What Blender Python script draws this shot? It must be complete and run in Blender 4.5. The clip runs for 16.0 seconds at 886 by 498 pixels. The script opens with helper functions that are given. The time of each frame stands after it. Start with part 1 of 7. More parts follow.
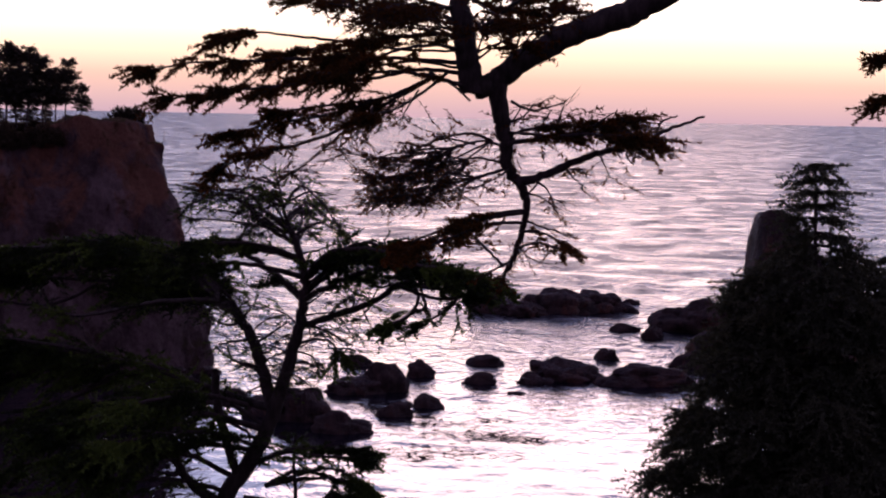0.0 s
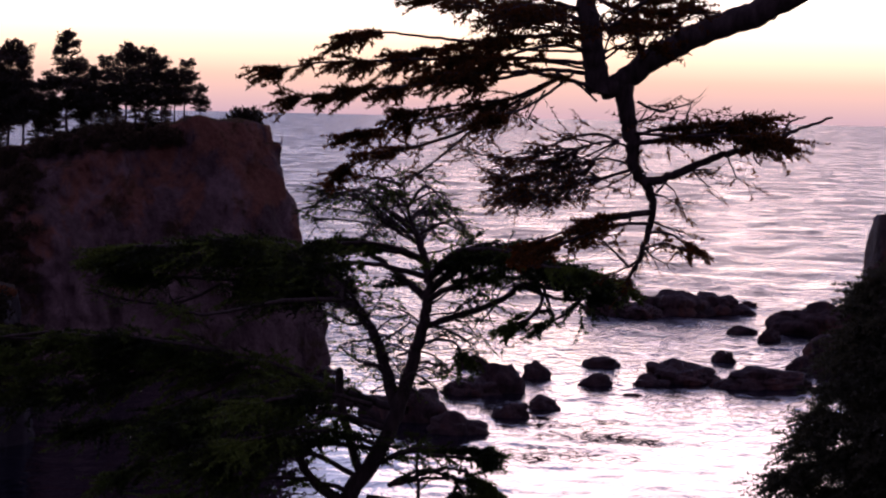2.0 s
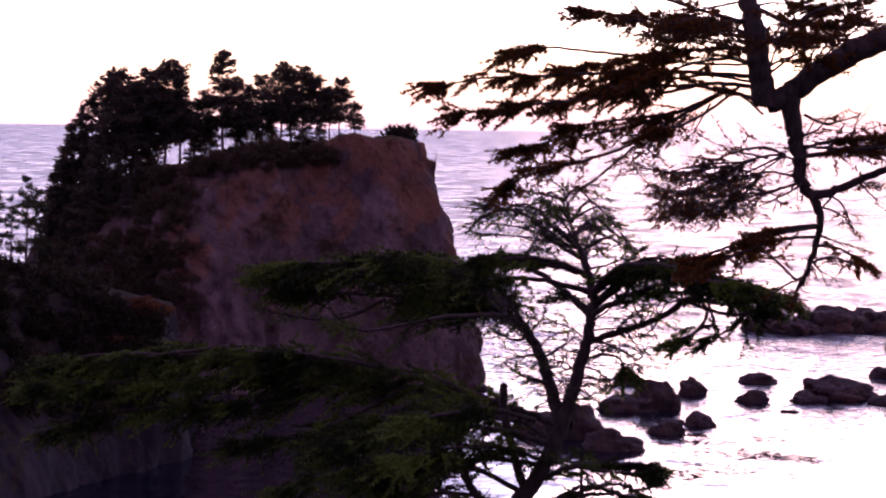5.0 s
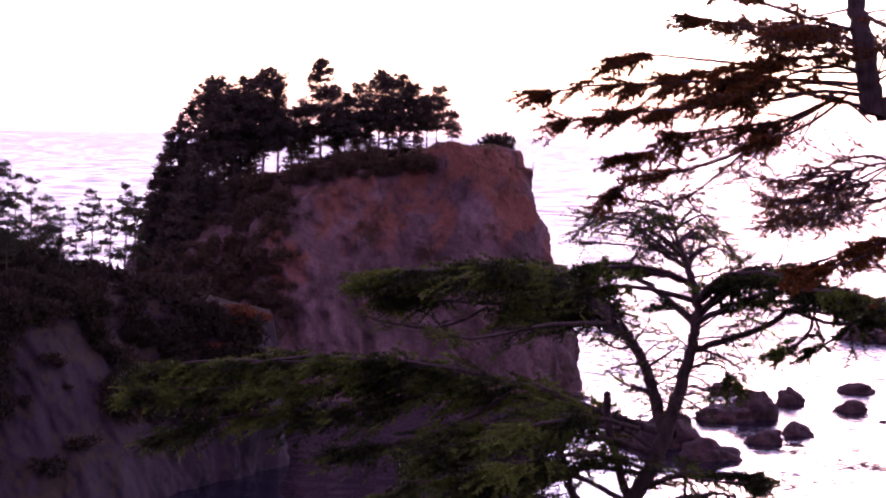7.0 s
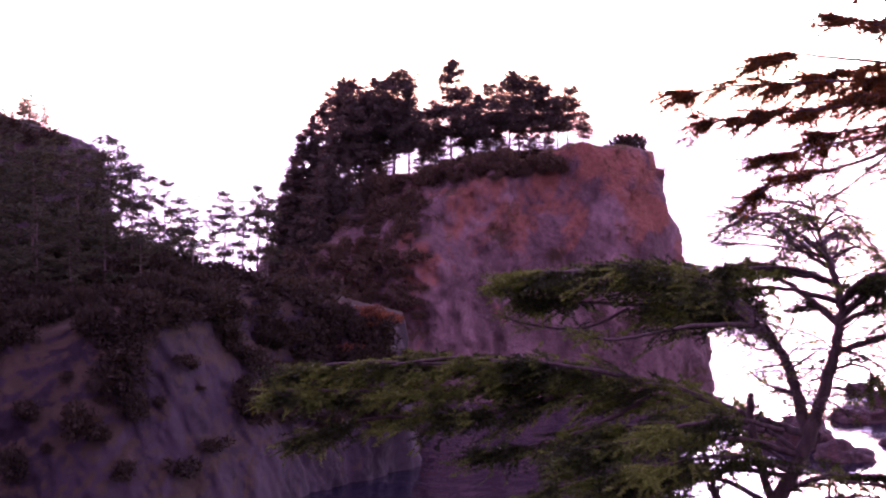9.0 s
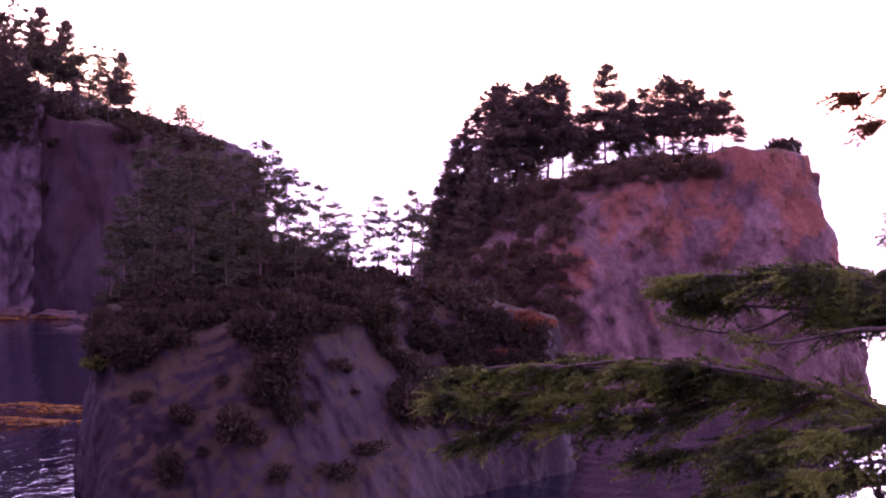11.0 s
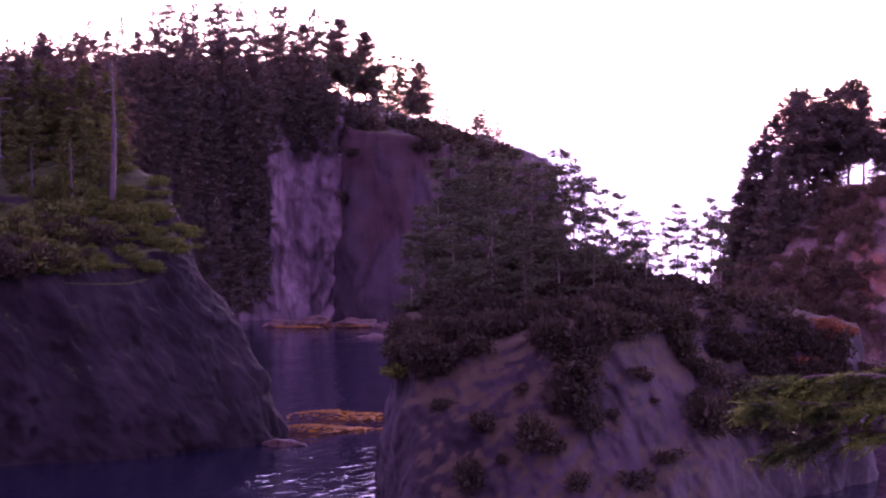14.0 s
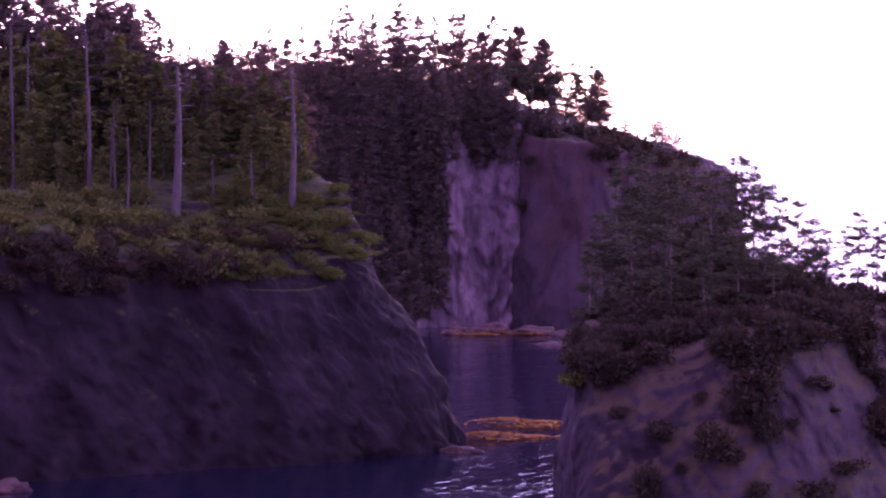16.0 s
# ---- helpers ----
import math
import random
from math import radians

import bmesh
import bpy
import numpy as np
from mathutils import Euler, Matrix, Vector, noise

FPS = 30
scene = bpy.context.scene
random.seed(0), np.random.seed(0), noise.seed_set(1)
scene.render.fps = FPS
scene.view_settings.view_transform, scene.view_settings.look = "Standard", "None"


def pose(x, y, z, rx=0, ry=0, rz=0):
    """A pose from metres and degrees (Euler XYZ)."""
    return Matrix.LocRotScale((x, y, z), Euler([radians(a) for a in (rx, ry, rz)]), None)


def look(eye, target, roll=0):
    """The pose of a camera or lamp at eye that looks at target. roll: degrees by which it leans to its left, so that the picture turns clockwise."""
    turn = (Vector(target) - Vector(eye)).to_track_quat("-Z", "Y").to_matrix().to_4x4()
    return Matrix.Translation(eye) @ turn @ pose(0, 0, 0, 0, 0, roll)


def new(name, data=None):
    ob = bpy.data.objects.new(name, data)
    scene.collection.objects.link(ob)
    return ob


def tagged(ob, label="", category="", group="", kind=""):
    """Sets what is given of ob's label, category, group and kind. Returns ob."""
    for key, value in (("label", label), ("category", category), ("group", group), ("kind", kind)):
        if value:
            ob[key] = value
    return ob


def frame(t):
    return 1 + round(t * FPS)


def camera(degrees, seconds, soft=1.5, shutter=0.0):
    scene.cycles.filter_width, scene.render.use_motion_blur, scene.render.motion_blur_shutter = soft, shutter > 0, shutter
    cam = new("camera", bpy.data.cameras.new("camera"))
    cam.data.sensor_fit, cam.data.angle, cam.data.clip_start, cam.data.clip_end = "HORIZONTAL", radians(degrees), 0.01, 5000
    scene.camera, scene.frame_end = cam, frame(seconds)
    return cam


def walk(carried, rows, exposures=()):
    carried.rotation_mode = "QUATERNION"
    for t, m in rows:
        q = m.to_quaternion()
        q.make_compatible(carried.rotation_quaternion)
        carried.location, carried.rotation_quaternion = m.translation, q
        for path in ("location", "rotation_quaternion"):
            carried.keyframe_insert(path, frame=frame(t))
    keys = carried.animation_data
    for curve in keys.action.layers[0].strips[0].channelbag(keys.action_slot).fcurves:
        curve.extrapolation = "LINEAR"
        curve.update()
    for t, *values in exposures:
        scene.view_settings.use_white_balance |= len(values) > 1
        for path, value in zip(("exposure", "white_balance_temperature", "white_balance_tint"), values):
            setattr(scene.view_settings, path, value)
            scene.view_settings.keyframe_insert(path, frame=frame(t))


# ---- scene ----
FOV = 18.94
cam = camera(FOV, 16.0, soft=2.0, shutter=0.4)
# seconds, eye, and degrees of turn (to the left), tilt and lean
PATH = [
    (0, (-0.001, 0.000, 40.009), 2.294, -3.299, 1.196),
    (0.5, (-0.006, 0.000, 40.007), 2.875, -3.309, 1.216),
    (1, (-0.021, 0.000, 40.007), 3.538, -3.303, 1.228),
    (1.5, (-0.037, 0.000, 40.003), 4.229, -3.315, 1.247),
    (2, (-0.047, 0.000, 40.004), 4.805, -3.331, 1.299),
    (2.5, (-0.059, 0.000, 39.997), 5.385, -3.350, 1.232),
    (3, (-0.071, 0.000, 39.999), 5.962, -3.383, 1.082),
    (3.5, (-0.077, 0.000, 39.997), 6.528, -3.381, 0.917),
    (4, (-0.087, 0.000, 39.993), 7.068, -3.259, 0.865),
    (6.5, (-0.131, 0.000, 39.996), 9.724, -2.889, 0.952),
    (7, (-0.146, 0.000, 39.991), 10.234, -2.888, 0.950),
    (7.5, (-0.155, 0.000, 39.989), 10.754, -2.898, 0.836),
    (8, (-0.171, 0.000, 39.989), 11.333, -2.891, 0.837),
    (8.5, (-0.190, 0.000, 39.988), 12.097, -2.900, 0.764),
    (9, (-0.212, 0.000, 39.992), 13.058, -2.901, 0.614),
    (11.5, (-0.275, 0.000, 39.983), 17.146, -2.815, 0.412),
    (12, (-0.286, 0.000, 39.988), 18.179, -2.808, 0.312),
    (12.5, (-0.313, 0.000, 39.989), 19.965, -2.826, 0.056),
    (13, (-0.331, 0.000, 39.985), 21.148, -2.775, -0.038),
    (13.5, (-0.343, 0.000, 39.987), 21.947, -2.723, -0.136),
    (14, (-0.392, 0.000, 39.987), 22.787, -2.679, -0.119),
    (14.5, (-0.432, 0.000, 39.989), 23.621, -2.665, -0.084),
    (15, (-0.468, 0.000, 39.997), 24.443, -2.644, -0.111),
    (15.5, (-0.510, 0.000, 40.000), 25.497, -2.547, -0.039),
    (16, (-0.551, 0.000, 40.002), 26.609, -2.513, -0.105),
]


def view(eye, turn, tilt, lean):
    a, b = radians(turn), radians(tilt)
    ahead = Vector((-math.sin(a) * math.cos(b), math.cos(a) * math.cos(b), math.sin(b)))
    return look(eye, Vector(eye) + 100 * ahead, lean)


EXPOSURES = [(t, e, k, tint) for t, e, k, tint in [(0.0, 0.12, 6120, 24), (2.0, 0.15, 6120, 24), (3.0, 0.35, 6250, 28), (4.0, 0.8, 6350, 36), (6.5, 2.0, 6750, 50), (8.0, 2.65, 6900, 62), (9.0, 3.05, 6950, 68), (11.5, 3.4, 6850, 80), (16.0, 3.5, 6320, 90)]]
walk(cam, [(t, view(eye, turn, tilt, lean)) for t, eye, turn, tilt, lean in PATH], EXPOSURES)

EYE_HEIGHT = 40.0


def at(az, far, z):
    """A place: degrees to the left of +y, metres away over the ground, height over the sea."""
    a = radians(az)
    return Vector((-far * math.sin(a), far * math.cos(a), z))


def fan(az, el, far):
    """A place by its bearing and elevation, in degrees, seen from the lookout."""
    return at(az, far, EYE_HEIGHT + far * math.tan(radians(el)))


# ---------------------------------------------------------------- light
GLOW = 0.5  # bearing of the sunset
world = bpy.data.worlds.new("dusk_sky")
scene.world = world
world.use_nodes = True


def node(tree, kind, x=0, **values):
    n = tree.nodes.new(kind)
    for key, value in values.items():
        n.inputs[key].default_value = value
    return n


def ramp(tree, stops, source, ease="LINEAR"):
    n = tree.nodes.new("ShaderNodeValToRGB")
    n.color_ramp.interpolation = ease
    e = n.color_ramp.elements
    while len(e) < len(stops):
        e.new(0.5)
    for k, (p, c) in zip(e, stops):
        k.position, k.color = p, (*c, 1) if len(c) == 3 else c
    tree.links.new(source, n.inputs[0])
    return n.outputs[0]


def maths(tree, op, a, b=0.0, clamp=False):
    n = tree.nodes.new("ShaderNodeMath")
    n.operation, n.use_clamp = op, clamp
    for k, v in enumerate((a, b)):
        if isinstance(v, (int, float)):
            n.inputs[k].default_value = v
        else:
            tree.links.new(v, n.inputs[k])
    return n.outputs[0]


def mixed(tree, fac, a, b, blend="MIX"):
    n = tree.nodes.new("ShaderNodeMix")
    n.data_type, n.blend_type = "RGBA", blend
    for k, v in ((0, fac), (6, a), (7, b)):
        if hasattr(v, "is_output"):
            tree.links.new(v, n.inputs[k])
        elif k == 0:
            n.inputs[0].default_value = v
        else:
            n.inputs[k].default_value = (*v, 1)
    return n.outputs[2]


def build_sky():
    t = world.node_tree
    t.nodes.clear()
    coord = t.nodes.new("ShaderNodeTexCoord")
    split = t.nodes.new("ShaderNodeSeparateXYZ")
    t.links.new(coord.outputs["Generated"], split.inputs[0])
    sky = t.nodes.new("ShaderNodeTexSky")
    sky.sky_type, sky.sun_disc = "NISHITA", False
    sky.sun_elevation, sky.sun_rotation = radians(1.5), radians(-GLOW)
    sky.dust_density, sky.ozone_density = 3.0, 2.0
    # towards the sunset the dusk haze: rose at the sea's rim, cream above it, paling to lavender overhead
    up = maths(t, "ADD", maths(t, "MULTIPLY", split.outputs["Z"], 2.0), 0.1, True)
    west = ramp(t, [(0.0, (0.50, 0.30, 0.36)), (0.085, (0.64, 0.43, 0.44)), (0.112, (0.98, 0.61, 0.43)), (0.138, (1.48, 1.08, 0.68)), (0.17, (1.72, 1.45, 1.18)),
                    (0.30, (0.95, 1.00, 1.40)), (0.40, (0.92, 0.96, 1.28)), (0.52, (0.60, 0.63, 0.98)), (0.75, (0.22, 0.22, 0.43)), (1.0, (0.13, 0.115, 0.22))], up)
    east = ramp(t, [(0.0, (0.050, 0.030, 0.060)), (0.12, (0.080, 0.046, 0.092)), (0.4, (0.115, 0.072, 0.142)), (1.0, (0.140, 0.102, 0.195))], up)
    a = radians(GLOW)
    facing = maths(t, "ADD", maths(t, "MULTIPLY", split.outputs["X"], -math.sin(a)), maths(t, "MULTIPLY", split.outputs["Y"], math.cos(a)))
    facing = maths(t, "POWER", maths(t, "ADD", maths(t, "MULTIPLY", facing, 0.62), 0.40, True), 1.6)
    haze = mixed(t, facing, east, west)
    dim = mixed(t, 1.0, sky.outputs[0], (0.008, 0.008, 0.008), "MULTIPLY")
    total = mixed(t, 1.0, haze, dim, "ADD")
    back = t.nodes.new("ShaderNodeBackground")
    t.links.new(total, back.inputs[0])
    back.inputs[1].default_value = 1.0
    out = t.nodes.new("ShaderNodeOutputWorld")
    t.links.new(back.outputs[0], out.inputs[0])


build_sky()

sun = new("sun", bpy.data.lights.new("sun", "SUN"))
sun.data.energy, sun.data.angle, sun.data.color = 0.08, radians(12), (1.0, 0.62, 0.42)
sun.matrix_world = look((0, 0, 60), (60 * math.sin(radians(GLOW)), -60 * math.cos(radians(GLOW)), 60 - 6))


# ---------------------------------------------------------------- materials
def material(name, build, roughness=0.9, specular=0.3):
    m = bpy.data.materials.new(name)
    m.use_nodes = True
    t = m.node_tree
    p = t.nodes["Principled BSDF"]
    p.inputs["Roughness"].default_value = roughness
    p.inputs["Specular IOR Level"].default_value = specular
    build(t, p)
    return m


def noise_tex(t, scale, detail=6.0, rough=0.55, stretch=None, distort=0.0):
    c = t.nodes.new("ShaderNodeTexCoord")
    source = c.outputs["Object"]
    if stretch:
        mp = t.nodes.new("ShaderNodeMapping")
        mp.inputs["Scale"].default_value = stretch
        t.links.new(source, mp.inputs[0])
        source = mp.outputs[0]
    n = node(t, "ShaderNodeTexNoise", Scale=scale, Detail=detail, Roughness=rough, Distortion=distort)
    t.links.new(source, n.inputs["Vector"])
    return n.outputs[0]


def bump(t, p, height, strength, distance):
    b = node(t, "ShaderNodeBump", Strength=strength, Distance=distance)
    t.links.new(height, b.inputs["Height"])
    t.links.new(b.outputs[0], p.inputs["Normal"])


def rock_look(dark, pale, lichen, grass, grass_from, lichen_from=0.55, plants_over=None, upright=0.42, fine=1.0, size=0.26, spots=0.8, mottle=0.7):
    """Weathered rock: streaked grey-brown stone with fissures, their shade put into the colour, lichen and low plants,
    turf where it lies flat.
    """
    def build(t, p):
        streak = noise_tex(t, size, 8 if fine > 0.6 else 5, 0.66 if fine > 0.6 else 0.55, (1, 1, upright), 0.9 * fine)
        c = ramp(t, [(0.30, dark), (0.50, tuple(0.5 * (a + b) for a, b in zip(dark, pale))), (0.66, pale)], streak)
        grain = noise_tex(t, 1.5, 8, 0.72)
        c = mixed(t, mottle, c, ramp(t, [(0.28, (0.38, 0.36, 0.38)), (0.72, (1.5, 1.47, 1.45))], grain), "MULTIPLY")
        co = t.nodes.new("ShaderNodeTexCoord")
        mp = t.nodes.new("ShaderNodeMapping")
        mp.inputs["Scale"].default_value = (1, 1, 0.4)
        t.links.new(co.outputs["Object"], mp.inputs[0])
        crack = node(t, "ShaderNodeTexVoronoi", Scale=0.9 * size)
        crack.feature = "DISTANCE_TO_EDGE"
        wob = t.nodes.new("ShaderNodeVectorMath")
        wob.operation = "ADD"
        nz = node(t, "ShaderNodeTexNoise", Scale=0.5, Detail=5.0)
        t.links.new(mp.outputs[0], nz.inputs["Vector"])
        sc = t.nodes.new("ShaderNodeVectorMath")
        sc.operation = "SCALE"
        sc.inputs["Scale"].default_value = 4.0
        t.links.new(nz.outputs["Color"], sc.inputs[0])
        t.links.new(mp.outputs[0], wob.inputs[0])
        t.links.new(sc.outputs[0], wob.inputs[1])
        t.links.new(wob.outputs[0], crack.inputs["Vector"])
        # fissure shade is multiplied into the colour, as flat light hides the relief
        c = mixed(t, 0.62, c, ramp(t, [(0.0, (0.30, 0.28, 0.29)), (0.16, (1, 1, 1))], crack.outputs[0]), "MULTIPLY")
        patch = noise_tex(t, 0.15, 7, 0.66, (1, 1, 0.6), 0.5)
        amount = patch
        if plants_over:
            s0 = t.nodes.new("ShaderNodeSeparateXYZ")
            t.links.new(co.outputs["Object"], s0.inputs[0])
            amount = maths(t, "ADD", patch, maths(t, "MULTIPLY", maths(t, "SUBTRACT", s0.outputs["Z"], plants_over), 0.007))
        c = mixed(t, ramp(t, [(lichen_from, (0, 0, 0)), (lichen_from + 0.09, (0.85, 0.85, 0.85))], amount), c,
                  mixed(t, grain, tuple(0.45 * v for v in lichen), tuple(1.5 * v for v in lichen)))
        scrub = noise_tex(t, 0.23, 7, 0.7, (1, 1, 0.8), 0.3)
        c = mixed(t, ramp(t, [(0.56, (0, 0, 0)), (0.64, (spots,) * 3)], scrub), c, tuple(0.6 * v for v in grass))
        g = t.nodes.new("ShaderNodeNewGeometry")
        s = t.nodes.new("ShaderNodeSeparateXYZ")
        t.links.new(g.outputs["Normal"], s.inputs[0])
        flat = maths(t, "ADD", s.outputs["Z"], maths(t, "MULTIPLY", maths(t, "SUBTRACT", grain, 0.5), 0.7))
        turf = mixed(t, noise_tex(t, 0.8, 5), tuple(0.5 * v for v in grass), tuple(1.5 * v for v in grass))
        c = mixed(t, ramp(t, [(grass_from, (0, 0, 0)), (min(0.999, grass_from + 0.14), (1, 1, 1))], flat), c, turf)
        t.links.new(c, p.inputs["Base Color"])
        h = maths(t, "ADD", maths(t, "MULTIPLY", streak, 1.6), maths(t, "MULTIPLY", grain, 0.8))
        h = maths(t, "ADD", h, maths(t, "MULTIPLY", maths(t, "MINIMUM", crack.outputs[0], 0.15), 1.0))
        bump(t, p, h, fine, 1.0)
    return build


M_ISLAND = material("island_rock", rock_look((0.100, 0.075, 0.070), (0.285, 0.215, 0.20), (0.27, 0.130, 0.078), (0.11, 0.09, 0.036), 0.80, 0.53, 21.0, 0.3, 1.0, 0.15, 0.75, 0.5), 0.9, 0.12)
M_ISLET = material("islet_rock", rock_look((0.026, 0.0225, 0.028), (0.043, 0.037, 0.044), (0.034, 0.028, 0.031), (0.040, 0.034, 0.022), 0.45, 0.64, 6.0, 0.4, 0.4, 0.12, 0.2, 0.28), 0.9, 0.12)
# near-black base colour: the shade on the headland's face is put into it
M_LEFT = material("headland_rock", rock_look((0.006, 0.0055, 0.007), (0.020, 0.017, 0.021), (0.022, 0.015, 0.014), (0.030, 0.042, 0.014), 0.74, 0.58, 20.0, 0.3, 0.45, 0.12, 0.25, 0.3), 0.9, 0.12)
M_FAR = material("far_cliff_rock", rock_look((0.050, 0.043, 0.053), (0.165, 0.142, 0.158), (0.08, 0.062, 0.07), (0.045, 0.05, 0.03), 0.70, 0.60, 24.0, 0.07, 0.4, 0.20, 0.5, 0.2), 0.9, 0.12)
# far cliff's turned-away facet: its shade is put into this darker rock colour
M_FLANKSHADE = material("shade_toned_flank_rock", rock_look((0.030, 0.026, 0.032), (0.048, 0.040, 0.048), (0.042, 0.029, 0.030), (0.04, 0.042, 0.026), 0.70, 0.55, 12.0, 0.12, 0.4, 0.12, 0.5, 0.25), 0.9, 0.12)
M_BOULDER = material("wet_boulder", rock_look((0.036, 0.024, 0.021), (0.145, 0.090, 0.074), (0.19, 0.078, 0.042), (0.03, 0.02, 0.02), 0.95, 0.55), 0.6, 0.4)
M_SOIL = material("forest_soil", rock_look((0.04, 0.03, 0.025), (0.10, 0.08, 0.06), (0.07, 0.06, 0.04), (0.05, 0.06, 0.02), 0.5))


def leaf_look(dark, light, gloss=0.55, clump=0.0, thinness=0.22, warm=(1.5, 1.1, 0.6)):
    def build(t, p):
        g = t.nodes.new("ShaderNodeNewGeometry")
        pick = g.outputs["Random Per Island"]
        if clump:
            # tone by tufts: fresh growth light, self-shading between put in as dark colour
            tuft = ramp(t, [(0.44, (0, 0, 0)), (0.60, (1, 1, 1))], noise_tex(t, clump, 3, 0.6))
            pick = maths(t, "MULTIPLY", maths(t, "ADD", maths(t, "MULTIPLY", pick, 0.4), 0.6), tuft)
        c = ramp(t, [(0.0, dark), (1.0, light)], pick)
        o = t.nodes.new("ShaderNodeObjectInfo")
        c = mixed(t, 0.6, c, ramp(t, [(0.0, (0.75, 0.8, 0.75)), (1.0, (1.25, 1.15, 1.0))], o.outputs["Random"]), "MULTIPLY")
        t.links.new(c, p.inputs["Base Color"])
        p.inputs["Roughness"].default_value = gloss
        p.inputs["Specular IOR Level"].default_value = 0.12
        # thin leaves let part of the light through, warmer than they send it back: the tint imitates backlit glow
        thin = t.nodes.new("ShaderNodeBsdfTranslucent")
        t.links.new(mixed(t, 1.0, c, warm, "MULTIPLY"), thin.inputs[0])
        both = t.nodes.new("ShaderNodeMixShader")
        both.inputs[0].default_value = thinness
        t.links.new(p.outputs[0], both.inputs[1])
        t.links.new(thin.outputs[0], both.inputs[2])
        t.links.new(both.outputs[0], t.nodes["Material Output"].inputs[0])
    return build


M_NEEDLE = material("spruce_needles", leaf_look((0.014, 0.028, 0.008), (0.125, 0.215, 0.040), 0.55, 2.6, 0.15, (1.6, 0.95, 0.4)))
# limb tree's needles: orange glow against the sky is put into their transmitted colour
M_GLOWNEEDLE = material("glow_tinted_needles", leaf_look((0.030, 0.030, 0.012), (0.080, 0.075, 0.026), 0.6, 0.0, 0.45, (2.9, 0.70, 0.18)))
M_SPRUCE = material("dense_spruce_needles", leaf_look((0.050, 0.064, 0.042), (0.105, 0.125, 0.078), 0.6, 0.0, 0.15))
# far needles lightened and greyed in place of haze; red tint imitates edge glow
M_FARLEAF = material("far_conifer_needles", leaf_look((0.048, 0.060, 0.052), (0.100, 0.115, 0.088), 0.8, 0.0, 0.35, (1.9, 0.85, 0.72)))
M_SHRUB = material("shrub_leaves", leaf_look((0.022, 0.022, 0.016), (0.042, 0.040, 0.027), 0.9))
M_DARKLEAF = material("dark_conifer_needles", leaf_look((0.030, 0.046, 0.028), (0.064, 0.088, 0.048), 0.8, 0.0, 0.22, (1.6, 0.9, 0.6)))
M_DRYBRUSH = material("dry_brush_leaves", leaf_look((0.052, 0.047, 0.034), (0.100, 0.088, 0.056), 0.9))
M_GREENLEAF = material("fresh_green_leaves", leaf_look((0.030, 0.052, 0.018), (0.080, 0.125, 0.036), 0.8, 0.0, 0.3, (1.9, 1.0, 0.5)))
M_RUST = material("rusty_shrub_leaves", leaf_look((0.07, 0.035, 0.02), (0.19, 0.085, 0.04), 0.8))
M_LIME = material("bright_grass_tufts", leaf_look((0.034, 0.056, 0.014), (0.080, 0.120, 0.026), 0.8))
M_KELP = material("floating_kelp", leaf_look((0.09, 0.045, 0.008), (0.34, 0.20, 0.03), 0.7))
M_WEED = material("dark_kelp_strands", leaf_look((0.02, 0.014, 0.012), (0.06, 0.035, 0.025), 0.4))


def bark(dark, light, scale):
    def build(t, p):
        n = noise_tex(t, scale, 6, 0.65, (1, 1, 0.3))
        t.links.new(ramp(t, [(0.3, dark), (0.7, light)], n), p.inputs["Base Color"])
        bump(t, p, n, 0.6, 0.15 / scale)
    return build


M_BARK = material("spruce_bark", bark((0.020, 0.016, 0.013), (0.085, 0.068, 0.060), 30.0))
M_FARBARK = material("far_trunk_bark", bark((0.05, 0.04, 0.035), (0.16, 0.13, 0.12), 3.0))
M_SNAG = material("bleached_dead_wood", bark((0.032, 0.030, 0.031), (0.092, 0.084, 0.086), 3.0))


